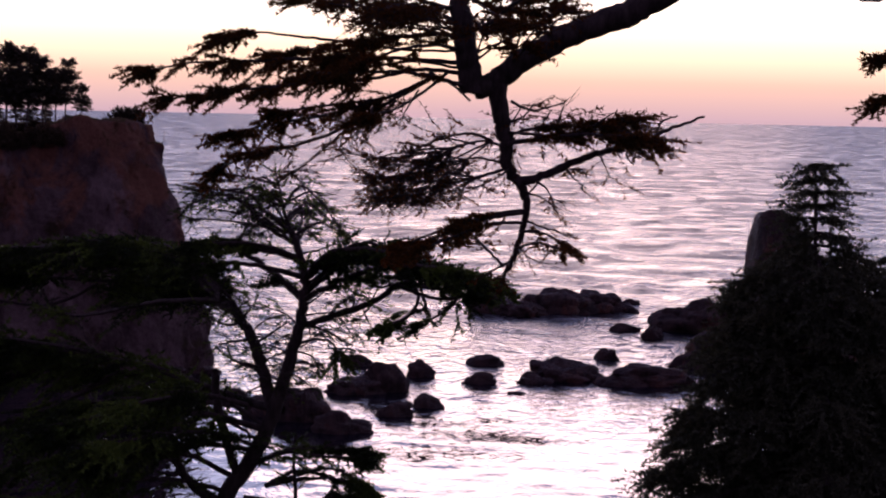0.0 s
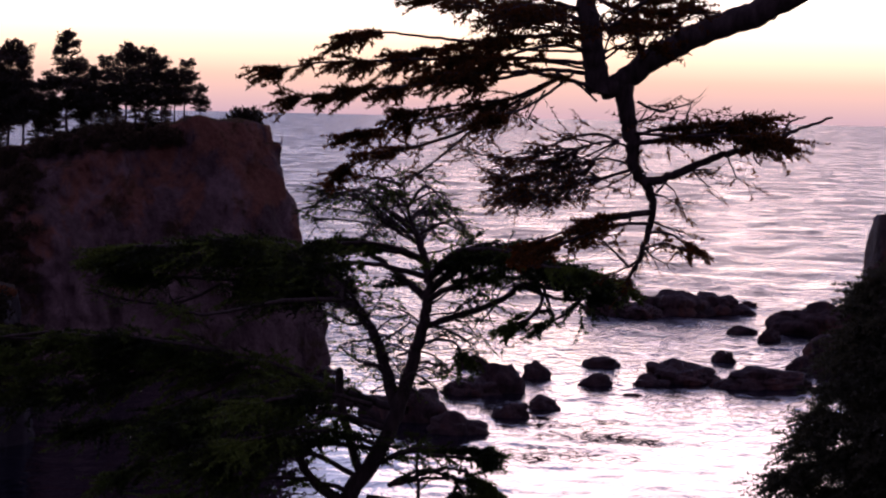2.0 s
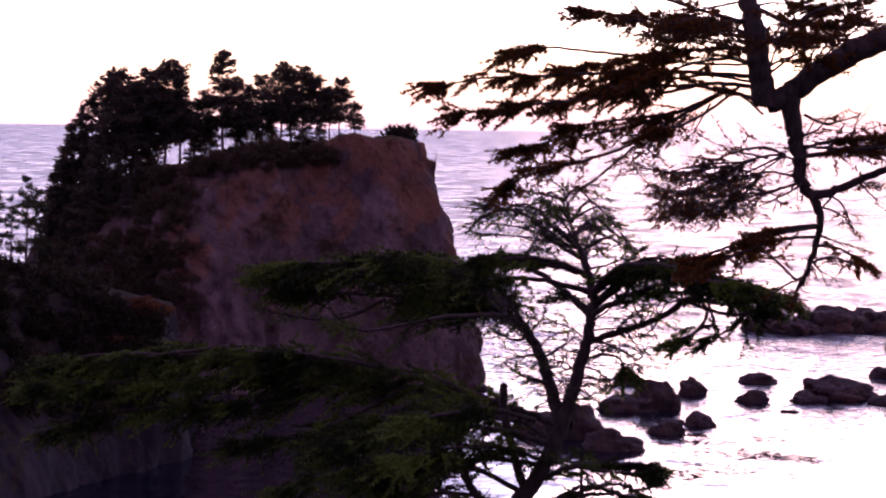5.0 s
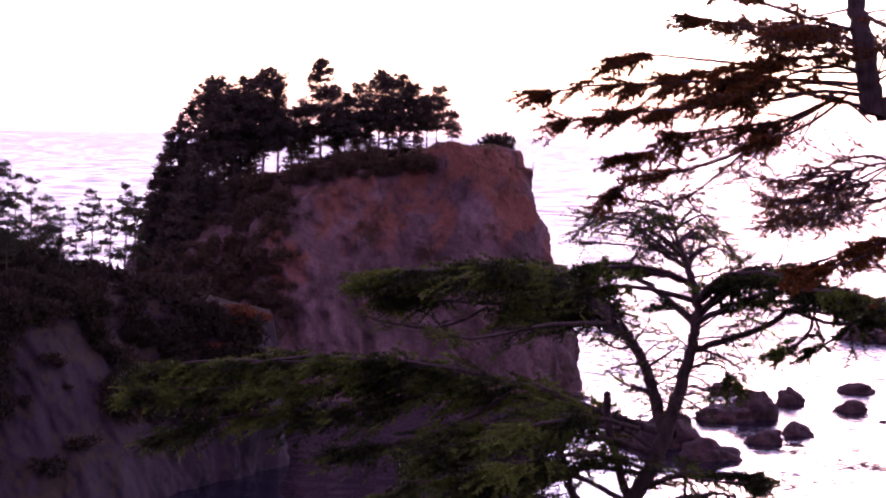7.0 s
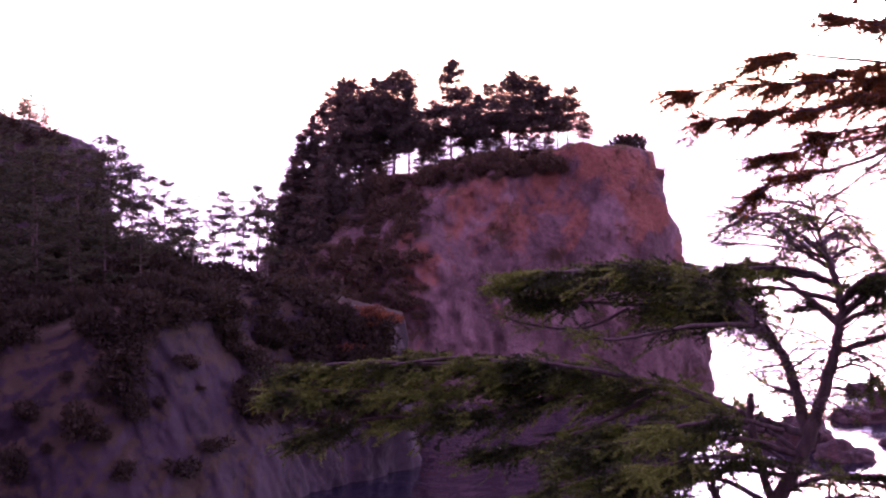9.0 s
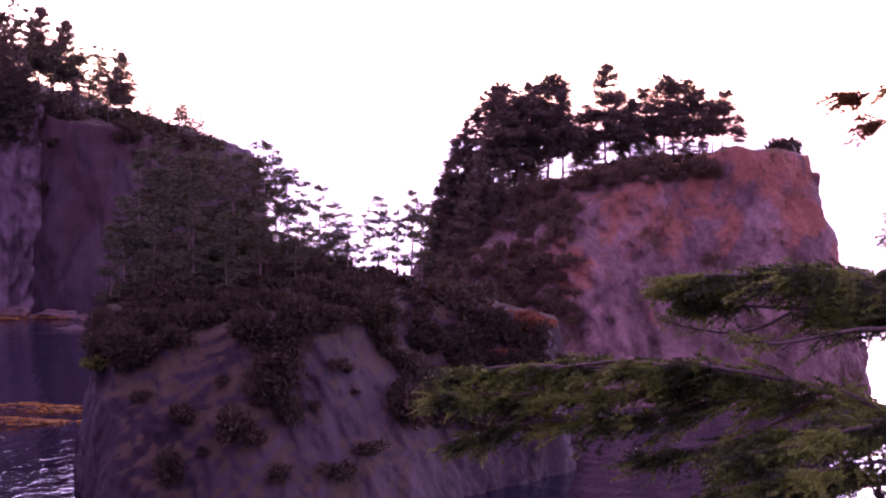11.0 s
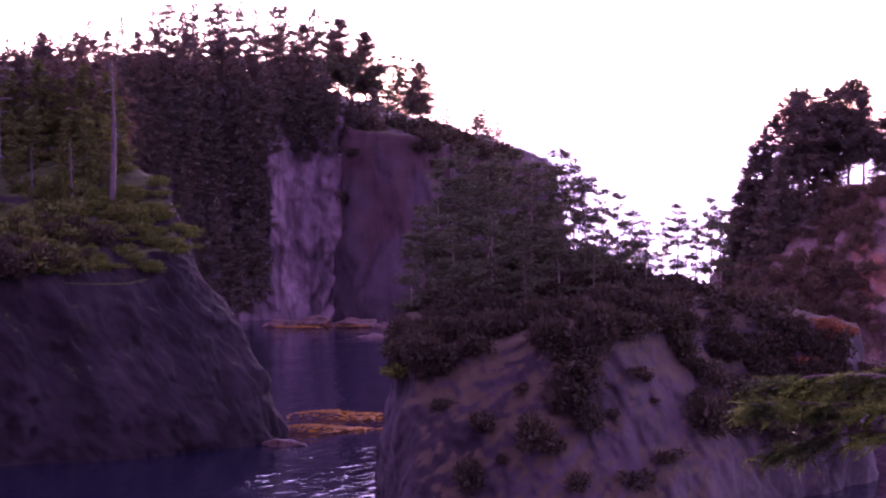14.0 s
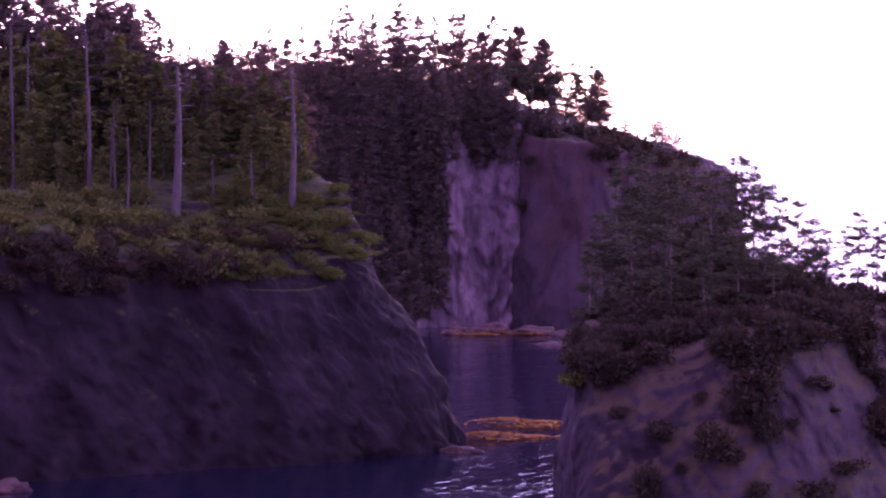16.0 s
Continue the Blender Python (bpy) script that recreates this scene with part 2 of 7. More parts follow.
def sea_look(t, p):
    p.inputs["Base Color"].default_value = (0.004, 0.006, 0.014, 1)
    p.inputs["IOR"].default_value = 1.333
    c = t.nodes.new("ShaderNodeTexCoord")
    d = t.nodes.new("ShaderNodeVectorMath")
    d.operation = "LENGTH"
    t.links.new(c.outputs["Object"], d.inputs[0])
    away = maths(t, "DIVIDE", d.outputs["Value"], 3000.0, True)
    s = t.nodes.new("ShaderNodeSeparateXYZ")
    t.links.new(c.outputs["Object"], s.inputs[0])
    # the inlet behind the islet lies sheltered
    inlet = maths(t, "MULTIPLY", maths(t, "DIVIDE", maths(t, "SUBTRACT", -84.0, s.outputs["X"]), 15.0, True),
                  maths(t, "DIVIDE", maths(t, "SUBTRACT", 640.0, d.outputs["Value"]), 40.0, True), True)
    open_ = maths(t, "SUBTRACT", 1.0, maths(t, "MULTIPLY", inlet, 0.80))
    away = maths(t, "MULTIPLY", away, open_)
    ruffle = ramp(t, [(0.10, (0.06,) * 3), (0.128, (0.10,) * 3), (0.165, (0.25,) * 3), (0.33, (0.30,) * 3), (1.0, (0.345,) * 3)], away)
    # cat's-paws: gusts roughen the water in streaks and leave slicks between
    gust = ramp(t, [(0.36, (0.55,) * 3), (0.52, (1.0,) * 3), (0.66, (1.65,) * 3)], noise_tex(t, 0.055, 4, 0.72, (1.0, 0.7, 1), 0.6))
    wind = maths(t, "MULTIPLY", ramp(t, [(0.10, (0.10,) * 3), (0.12, (0.35,) * 3), (0.153, (1.0,) * 3)], away), open_)
    t.links.new(maths(t, "ADD", maths(t, "MULTIPLY", ruffle, gust), maths(t, "MULTIPLY", inlet, 0.015)), p.inputs["Roughness"])
    chop = noise_tex(t, 0.55, 3, 0.55, (1.0, 0.42, 1), 0.4)
    roll = noise_tex(t, 0.17, 2, 0.5, (1.0, 0.5, 1), 0.5)
    broad = noise_tex(t, 0.032, 1, 0.4, (0.9, 0.9, 1), 0.5)
    h = maths(t, "ADD", maths(t, "MULTIPLY", chop, 1.25), maths(t, "MULTIPLY", roll, 1.3))
    h = maths(t, "ADD", h, maths(t, "MULTIPLY", broad, 1.6))
    bump(t, p, maths(t, "MULTIPLY", h, maths(t, "ADD", wind, maths(t, "MULTIPLY", inlet, 0.07))), 1.0, 1.0)


M_SEA = material("evening_sea", sea_look, 0.12, 0.5)
from mathutils.bvhtree import BVHTree

# ---------------------------------------------------------------- builders
def tri_mesh(name, verts, faces, mat, smooth=False):
    """A mesh from numpy arrays; faces all have the same number of corners."""
    verts, faces = np.asarray(verts, np.float32), np.asarray(faces, np.int32)
    me = bpy.data.meshes.new(name)
    me.vertices.add(len(verts))
    me.vertices.foreach_set("co", verts.ravel())
    k = faces.shape[1]
    me.loops.add(faces.size)
    me.loops.foreach_set("vertex_index", faces.ravel())
    me.polygons.add(len(faces))
    me.polygons.foreach_set("loop_start", np.arange(0, faces.size, k, dtype=np.int32))
    if smooth:
        me.polygons.foreach_set("use_smooth", np.ones(len(faces), bool))
    me.materials.append(mat)
    me.update()
    me.validate()
    return me


def piece(name, me, parent=None, label=""):
    ob = new(name, me)
    if parent is not None:
        ob.parent = parent
    if label:
        tagged(ob, label)
    return ob


def thing(name, place, label, category, group="", kind=""):
    ob = new(name)
    ob.empty_display_size = 0.2
    ob.location = place
    return tagged(ob, label, category, group, kind)


def closed_curve(points, n):
    """n points along a closed Catmull-Rom curve through the given ones, spread over its corners evenly."""
    p = np.array(points, float)
    m = len(p)
    s = np.linspace(0, m, n, endpoint=False)
    i = s.astype(int)
    f = (s - i)[:, None]
    a, b, c, d = p[(i - 1) % m], p[i % m], p[(i + 1) % m], p[(i + 2) % m]
    return 0.5 * (2 * b + (c - a) * f + (2 * a - 5 * b + 4 * c - d) * f**2 + (3 * b - a - 3 * c + d) * f**3)


def open_curve(points, n):
    p = np.array(points, float)
    m = len(p) - 1
    s = np.linspace(0, m, n)
    i = np.minimum(s.astype(int), m - 1)
    f = (s - i)[:, None]
    a, b, c, d = p[np.maximum(i - 1, 0)], p[i], p[i + 1], p[np.minimum(i + 2, m)]
    return 0.5 * (2 * b + (c - a) * f + (2 * a - 5 * b + 4 * c - d) * f**2 + (3 * b - a - 3 * c + d) * f**3)


def crag(v, size, seed):
    """Broken-rock noise: blocky cells and fissures over folds, about -1 to 1."""
    q = Vector((v[0] / size + seed * 7.3, v[1] / size - seed * 3.1, 0.55 * v[2] / size + seed))
    fold = noise.fractal(q * 0.5, 1.0, 2.0, 4)
    d, _ = noise.voronoi(q * 1.6 + Vector((fold, fold, fold)) * 0.4)
    ridge = noise.ridged_multi_fractal(q * 1.1, 0.9, 2.1, 4, 1.0, 2.0) - 1.2
    return 0.8 * fold + 0.55 * (d[1] - d[0]) - 0.2 + 0.28 * ridge


def rock_mass(name, foot, top, lean, rough, seed, mat, label, around=420, rings=84, caps=26, dome=2.0, ribs=0.0, slant=0.0):
    """A cliff-sided mass: its foot at the sea and its upper rim in plan, a broken face between them, a rolling top."""
    lo = closed_curve([at(az, far, -4.0) for az, far in foot], around)
    hi = closed_curve([at(az, far, z) for az, far, z in top], around)
    mid = hi.mean(0)
    rows = []
    for k in range(rings + 1):
        s = k / rings
        w = s**lean
        r = lo + (hi - lo) * w
        r[:, 2] = lo[:, 2] + (hi[:, 2] - lo[:, 2]) * s
        rows.append(r)
    for k in range(1, caps):
        s = k / caps
        r = hi + (mid - hi) * s
        r[:, 2] += dome * (1 - (1 - s) ** 2)
        rows.append(r)
    grid = np.array(rows)
    out = grid.copy()
    centre = Vector((mid[0], mid[1], 0))
    for k in range(len(rows)):
        wall = min(1.0, k / 4) if k <= rings else max(0.0, 1 - (k - rings) / 5)
        for j in range(around):
            v = grid[k, j]
            away = (Vector((v[0], v[1], 0)) - centre).normalized()
            amount = rough * (crag(v, 8.0, seed) + 0.42 * crag(v, 2.4, seed + 5))
            if ribs:
                amount += ribs * noise.fractal(Vector((v[0] * 0.11 + v[2] * slant, v[1] * 0.11, v[2] * 0.012 + seed)), 1.0, 2.0, 4)
            if wall > 0:
                out[k, j] += np.array(away) * amount * (0.25 + 0.75 * wall)
            if k > rings - 6:
                out[k, j, 2] += 0.55 * rough * noise.fractal(Vector(v) * 0.16, 1.0, 2.0, 4)
    n = len(rows)
    verts = np.concatenate([out.reshape(-1, 3), [out[-1].mean(0)]])
    k, j = np.meshgrid(np.arange(n - 1), np.arange(around), indexing="ij")
    a, b = k * around + j, k * around + (j + 1) % around
    quads = np.stack([a, b, b + around, a + around], -1).reshape(-1, 4)
    j = np.arange(around)
    fan_ = np.stack([(n - 1) * around + j, (n - 1) * around + (j + 1) % around, np.full(around, n * around), np.full(around, n * around)], -1)
    tris = np.concatenate([quads[:, [0, 1, 2]], quads[:, [0, 2, 3]], fan_[:, :3]])
    ob = piece(name, tri_mesh(name, verts, tris, mat, True))
    return tagged(ob, label, "rock", "", "structure")


def tree_of(ob):
    from_mesh = bmesh.new()
    from_mesh.from_mesh(ob.data)
    return BVHTree.FromBMesh(from_mesh)


def ground_at(bvh, az, far):
    p = at(az, far, 200)
    hit = bvh.ray_cast(p, Vector((0, 0, -1)))
    return hit[0] if hit[0] is not None else at(az, far, 0)


def tube(points, radii, sides=8, wobble=0.0, seed=0):
    """Vertices and quads of a tapering round stem along the points."""
    p = np.array(points, float)
    n = len(p)
    d = np.gradient(p, axis=0)
    d /= np.linalg.norm(d, axis=1)[:, None] + 1e-9
    ref = np.array([0.31, 0.95, 0.05]) if abs(d[0] @ np.array([0.31, 0.95, 0.05])) < 0.9 else np.array([1.0, 0, 0])
    x = np.cross(d, ref)
    x /= np.linalg.norm(x, axis=1)[:, None] + 1e-9
    y = np.cross(d, x)
    a = np.arange(sides) * 2 * np.pi / sides
    r = np.array(radii, float)[:, None] * np.ones((1, sides))
    if wobble:
        r = r * (1 + wobble * np.random.RandomState(seed).uniform(-1, 1, r.shape))
    v = p[:, None] + r[..., None] * (np.cos(a)[None, :, None] * x[:, None] + np.sin(a)[None, :, None] * y[:, None])
    i, j = np.meshgrid(np.arange(n - 1), np.arange(sides), indexing="ij")
    b, c = i * sides + j, i * sides + (j + 1) % sides
    return v.reshape(-1, 3), np.stack([b, c, c + sides, b + sides], -1).reshape(-1, 4)


def joined(parts):
    verts, faces, n = [], [], 0
    for v, f in parts:
        verts.append(v)
        faces.append(np.asarray(f) + n)
        n += len(v)
    return np.concatenate(verts), np.concatenate(faces)


def split(shape):
    """Quads (some with a doubled corner) cut into triangles."""
    v, f = shape
    f = np.asarray(f)
    t = np.concatenate([f[:, [0, 1, 2]], f[:, [0, 2, 3]]])
    return v, t[(t[:, 0] != t[:, 1]) & (t[:, 1] != t[:, 2]) & (t[:, 0] != t[:, 2])]


def blades(centres, along, width, rng, tilt=0.6):
    """Small leaf quads at the centres, pointing the given ways (vectors with length)."""
    n = len(centres)
    side = np.cross(along, rng.normal(size=(n, 3)) * [tilt, tilt, 1.0])
    side /= np.linalg.norm(side, axis=1)[:, None] + 1e-9
    side *= (width * rng.uniform(0.6, 1.3, n))[:, None]
    v = np.stack([centres - 0.5 * along, centres + side, centres + 0.5 * along, centres - side], 1).reshape(-1, 3)
    return v, np.arange(4 * n).reshape(-1, 4)


def slips(centres, along, width, rng, tilt=0.6):
    """Small pointed leaf triangles at the centres, pointing the given ways (vectors with length)."""
    n = len(centres)
    side = np.cross(along, rng.normal(size=(n, 3)) * [tilt, tilt, 1.0])
    side /= np.linalg.norm(side, axis=1)[:, None] + 1e-9
    side *= (width * rng.uniform(0.6, 1.3, n))[:, None]
    root = centres - 0.4 * along
    v = np.stack([root + side, root - side, centres + 0.6 * along], 1).reshape(-1, 3)
    return v, np.arange(3 * n).reshape(-1, 3)


def ribbons(start, along, width, rng):
    """Thin three-sided twigs from each start along its way."""
    n = len(start)
    x = np.cross(along, rng.normal(size=(n, 3)))
    x *= (np.asarray(width) / (np.linalg.norm(x, axis=1) + 1e-9))[:, None]
    y = np.cross(along, x)
    y *= (np.asarray(width) / (np.linalg.norm(y, axis=1) + 1e-9))[:, None]
    end = start + along
    v = np.stack([start + x, start - 0.5 * x + 0.87 * y, start - 0.5 * x - 0.87 * y, end], 1).reshape(-1, 3)
    k = 4 * np.arange(n)[:, None]
    quad = np.concatenate([k + [0, 1, 3, 3], k + [1, 2, 3, 3], k + [2, 0, 3, 3]])
    return v, quad


def conifer_mesh(height, bare, spread, branches, seed, flat=0.3, lean=0.0, top=0.25, leaf=0.48, per=26, gappy=0.25, broad=0.21, mat=None, spacing=0.85, wide=0.42):
    """Trunk and crown meshes of a wind-shaped conifer: bare below, boughs in flat tiers above. Base at the origin."""
    rng = np.random.RandomState(seed)
    z = np.linspace(0, 1, 9)
    bend = rng.normal(0, 0.02, 2) * height
    path = np.stack([lean * height * z**1.6 + bend[0] * np.sin(3 * z), bend[1] * np.sin(2.4 * z), height * 0.985 * z - 0.6 * (z == 0)], -1)
    rad = 0.013 * height * (1 - z) ** 0.8 + 0.02
    stems = [tube(path, rad, 7, 0.1, seed)]
    centres, along, boughs = [], [], []
    tiers = max(6, int(height * (1 - bare) / spacing))
    level = np.sort(rng.uniform(0, 1, tiers)) * 0.35 + np.linspace(0, 1, tiers) * 0.65
    weight = rng.uniform(1 - gappy * 1.6, 1.0, tiers).clip(0.15, 1)
    for k in range(branches):
        q = k % tiers
        if rng.uniform() > weight[q]:
            continue
        u = float(np.clip(level[q] + rng.normal(0, 0.022), 0, 0.99))
        h = bare + (1 - bare) * u
        root = np.array([np.interp(h, z, path[:, c]) for c in range(3)])
        a = rng.uniform(0, 2 * np.pi)
        profile = (top + (1 - top) * (1 - u) ** 0.65) * (0.6 + 0.4 * min(1, u / 0.12))
        reach = spread * height * profile * weight[q] ** 0.5 * rng.uniform(0.5, 1.15)
        way = np.array([math.cos(a), math.sin(a), 0])
        rise = rng.uniform(-0.25, 0.5) * flat + 0.25 * u
        s = np.linspace(0, 1, 3)[:, None]
        bough = root + way * reach * s + np.array([0, 0, 1]) * reach * (rise * s - 0.22 * s**2)
        boughs.append(np.r_[bough[0], bough[-1] - bough[0]])
        n = max(8, int(per * (0.15 + 1.2 * (reach / (spread * height)) ** 1.3)))
        f = rng.uniform(0.0, 1.05, n) ** 0.75
        c = root + way * (reach * f)[:, None] + np.array([0, 0, 1]) * (reach * (rise * f - 0.22 * f**2))[:, None]
        across = np.array([-way[1], way[0], 0])
        w = rng.uniform(-1, 1, n) * wide * reach * (1.1 - f) * np.minimum(1, f / 0.25)
        c += across * w[:, None] + rng.normal(0, 0.14, (n, 3)) * [1, 1, 1.35] + np.array([0, 0, 1]) * (0.10 * reach * f**3)[:, None]
        d = way * 1.0 + across * (np.sign(w) * 0.5)[:, None] + rng.normal(0, 0.33, (n, 3)) * [1, 1, 0.85]
        d *= (leaf * rng.uniform(0.6, 1.5, n) / np.linalg.norm(d, axis=1))[:, None]
        centres.append(c), along.append(d)
    # the leader
    c = path[-1] + rng.normal(0, 0.07, (9, 3)) * [1, 1, 3.5] - [0, 0, 0.25]
    centres.append(c), along.append(rng.normal(0, 0.10, (9, 3)) + [0, 0, 0.28])
    boughs = np.array(boughs)
    stems.append(ribbons(boughs[:, :3], boughs[:, 3:], np.full(len(boughs), 0.05 * height / 15), rng))
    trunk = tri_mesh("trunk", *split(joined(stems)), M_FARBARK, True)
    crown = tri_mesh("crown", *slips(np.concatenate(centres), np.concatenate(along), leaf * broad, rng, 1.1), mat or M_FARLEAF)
    return trunk, crown


def plant_conifer(name, place, meshes, size, turn, label, group, category="tree"):
    ob = thing(name, place, label, category, group)
    ob.rotation_euler, ob.scale = (0, 0, turn), (size, size, size)
    piece("trunk", meshes[0], ob)
    piece("crown", meshes[1], ob)
    return ob


def shrub_mesh(size, n, leaf, seed, mat, name="foliage"):
    """A ragged bush: leaf clumps over several overlapping lobes. Base at the origin."""
    rng = np.random.RandomState(seed)
    size = np.array(size, float)
    lobes = rng.uniform(-0.55, 0.55, (7, 3)) * size
    lobes[:, 2] = np.abs(lobes[:, 2]) * 0.8
    pick = rng.randint(0, 7, n)
    d = rng.normal(size=(n, 3))
    d /= np.linalg.norm(d, axis=1)[:, None]
    c = lobes[pick] + d * size * 0.5 * rng.uniform(0.55, 1.1, n)[:, None]
    c[:, 2] = np.maximum(c[:, 2], -0.3 * size[2])
    along = d + rng.normal(0, 0.6, (n, 3)) + [0, 0, 0.3]
    along *= (leaf * rng.uniform(0.7, 1.5, n) / np.linalg.norm(along, axis=1))[:, None]
    return tri_mesh(name, *slips(c, along, leaf * 0.34, rng), mat)


def boulder(place, size, seed, label, group):
    """A sea-worn rock with broken planes, its foot under the water."""
    bm = bmesh.new()
    w, depth, h = size
    bmesh.ops.create_icosphere(bm, subdivisions=5 if w > 10 else 4, radius=1.0)
    for v in bm.verts:
        q = v.co + Vector((seed * 3.7, seed * 1.3, -seed * 2.1))
        cell, _ = noise.voronoi(q * 1.3)
        r = 1.0 + 0.34 * noise.fractal(q * 1.2, 1.0, 2.0, 3) + 0.34 * (cell[1] - cell[0]) - 0.12 + 0.07 * noise.fractal(q * 4.5, 0.9, 2.0, 4)
        c = v.co * r
        flat = abs(c.z) ** 0.8 * (1 if c.z > 0 else -1)
        v.co = Vector((c.x * w * 0.5, c.y * depth * 0.5, flat * h if c.z > 0 else flat * 1.5))
    me = bpy.data.meshes.new("boulder")
    bm.to_mesh(me)
    bm.free()
    me.polygons.foreach_set("use_smooth", [True] * len(me.polygons))
    me.materials.append(M_BOULDER)
    ob = piece("boulder", me)
    ob.location = place
    return tagged(ob, label, "rock", group)


# ---------------------------------------------------------------- sea and rock masses
def build_sea():
    """One round sheet of water to the horizon, with wind waves out at sea and slack water in the lee of the reef."""
    rng = np.random.RandomState(5)
    rows = [0.0, 40.0, 90.0, 140.0, 185.0, 215.0]
    while rows[-1] < 4880:
        rows.append(rows[-1] + 1.35 * max(0.8, rows[-1] / 300) ** 1.6)
    r = np.array(rows[1:])
    r[-1] = 4880
    a = np.radians(np.r_[np.linspace(-8, 19, 225), np.linspace(19.3, 38, 70), np.linspace(38, 352, 50)[1:-1]])
    n = len(a)
    x, y = -r[:, None] * np.sin(a), r[:, None] * np.cos(a)
    gap = np.gradient(r)[:, None]
    gust = 0.85 + 0.25 * np.sin(x / 61 + 1.2 * np.sin(y / 47)) * np.sin(y / 83 + 1.7) + 0.2 * np.sin(x / 23 - y / 31)
    calm = np.clip((r[:, None] + 30 * np.sin(x / 19) - 335) / 130, 0, 1)
    wind = (0.15 + 0.85 * calm**1.3) * np.clip(gust, 0.25, 1.6)
    inlet = np.clip((-84 - x) / 15, 0, 1) * np.clip((640 - r[:, None]) / 40, 0, 1)
    wind = wind * (1 - 0.93 * inlet)
    z = 0 * x
    for k in range(60):
        length = 3.6 * 7.0 ** (k / 59)
        way = rng.normal(radians(97), 1.3)
        slope = 0.036 * (length / 6) ** -0.85
        fade = np.clip(length / (2.6 * gap) - 0.6, 0, 1)
        warp = 0.8 * np.sin(x / rng.uniform(9, 40) + y / rng.uniform(9, 40) + rng.uniform(0, 6))
        z += fade * slope * length / 6.28 * np.sin((x * math.cos(way) + y * math.sin(way)) * 6.28 / length + rng.uniform(0, 6.28) + warp)
    z *= wind
    z[-1] = 0
    verts = np.concatenate([[[0, 0, 0]], np.stack([x, y, z], -1).reshape(-1, 3)])
    k, j = np.meshgrid(np.arange(len(r) - 1), np.arange(n), indexing="ij")
    b, c = 1 + k * n + j, 1 + k * n + (j + 1) % n
    quads = np.stack([b, c, c + n, b + n], -1).reshape(-1, 4)
    j = np.arange(n)
    tris = np.concatenate([quads[:, [0, 2, 1]], quads[:, [0, 3, 2]], np.stack([0 * j, 1 + (j + 1) % n, 1 + j], -1)])
    tris = tris[:, ::-1]
    ob = piece("water", tri_mesh("water", verts, tris, M_SEA, True))
    return tagged(ob, "rippled lavender evening sea reaching the horizon", "sea", "", "structure")


build_sea()

island = rock_mass("island_cliff",
    [(7.4, 381), (9.0, 372), (11.5, 368), (14, 371), (16.8, 378), (18.0, 400), (16, 425), (12, 430), (8.8, 422), (7.55, 402)],
    [(9.0, 387, 35.2), (9.9, 384, 34.9), (11.8, 384, 33.6), (13.5, 386, 32), (15.0, 390, 28.5), (16.5, 401, 21), (15.6, 414, 25), (12.5, 418, 33), (10, 412, 35), (9.0, 396, 35.4)],
    1.7, 2.5, 1, M_ISLAND, "steep brown sea cliff island with rusty lichen and turf top", dome=1.0, ribs=3.2, slant=0.045)
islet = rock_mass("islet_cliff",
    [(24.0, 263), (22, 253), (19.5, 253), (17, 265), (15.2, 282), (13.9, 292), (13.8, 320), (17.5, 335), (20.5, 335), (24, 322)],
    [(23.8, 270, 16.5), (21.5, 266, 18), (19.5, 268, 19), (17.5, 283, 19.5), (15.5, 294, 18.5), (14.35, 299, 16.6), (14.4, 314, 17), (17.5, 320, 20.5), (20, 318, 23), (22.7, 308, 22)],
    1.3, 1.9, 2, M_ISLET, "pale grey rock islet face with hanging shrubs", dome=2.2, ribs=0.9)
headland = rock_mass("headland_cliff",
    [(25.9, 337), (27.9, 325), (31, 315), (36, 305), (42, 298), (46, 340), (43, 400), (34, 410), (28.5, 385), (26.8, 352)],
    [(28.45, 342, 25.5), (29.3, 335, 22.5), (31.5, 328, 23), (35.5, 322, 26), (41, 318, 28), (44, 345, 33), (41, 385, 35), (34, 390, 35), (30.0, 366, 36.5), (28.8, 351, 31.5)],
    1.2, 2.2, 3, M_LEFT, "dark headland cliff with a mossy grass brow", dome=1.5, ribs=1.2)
far_head = rock_mass("far_cliff",
    [(20.2, 562), (22, 548), (24, 540), (26, 545), (28, 540), (33, 530), (36, 600), (30, 650), (22, 635), (20, 600)],
    [(20.8, 575, 32), (22.5, 565, 35), (24, 556, 39.5), (25.8, 556, 45), (27.5, 551, 47), (32.5, 545, 50), (34, 600, 54), (28, 625, 54), (23, 612, 40), (21, 600, 32)],
    0.9, 3.6, 4, M_FAR, "tall grey streaked cliff across the inlet", dome=2.0, ribs=4.5)
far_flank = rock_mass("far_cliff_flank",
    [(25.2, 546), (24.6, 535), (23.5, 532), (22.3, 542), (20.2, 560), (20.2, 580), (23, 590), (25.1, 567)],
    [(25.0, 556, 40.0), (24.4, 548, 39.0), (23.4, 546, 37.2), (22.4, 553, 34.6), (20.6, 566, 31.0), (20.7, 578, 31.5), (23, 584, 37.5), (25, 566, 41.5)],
    0.9, 1.6, 12, M_FLANKSHADE, "dark flank of the far cliff, its shade put into the rock colour", around=220, rings=50, caps=12, dome=0.6, ribs=1.6)
stack = rock_mass("sea_stack",
    [(-4.0, 434), (-5.0, 426), (-6.5, 428), (-7.5, 436), (-7.0, 450), (-5.5, 454), (-4.2, 448)],
    [(-4.45, 438, 21.0), (-4.75, 435, 22.6), (-5.2, 436, 21.5), (-5.7, 440, 16), (-5.6, 446, 15), (-5.0, 448, 20), (-4.55, 445, 22)],
    1.2, 0.9, 6, M_BOULDER, "squarish dark sea stack rising from reef rocks", around=160, rings=50, caps=12, dome=0.6)

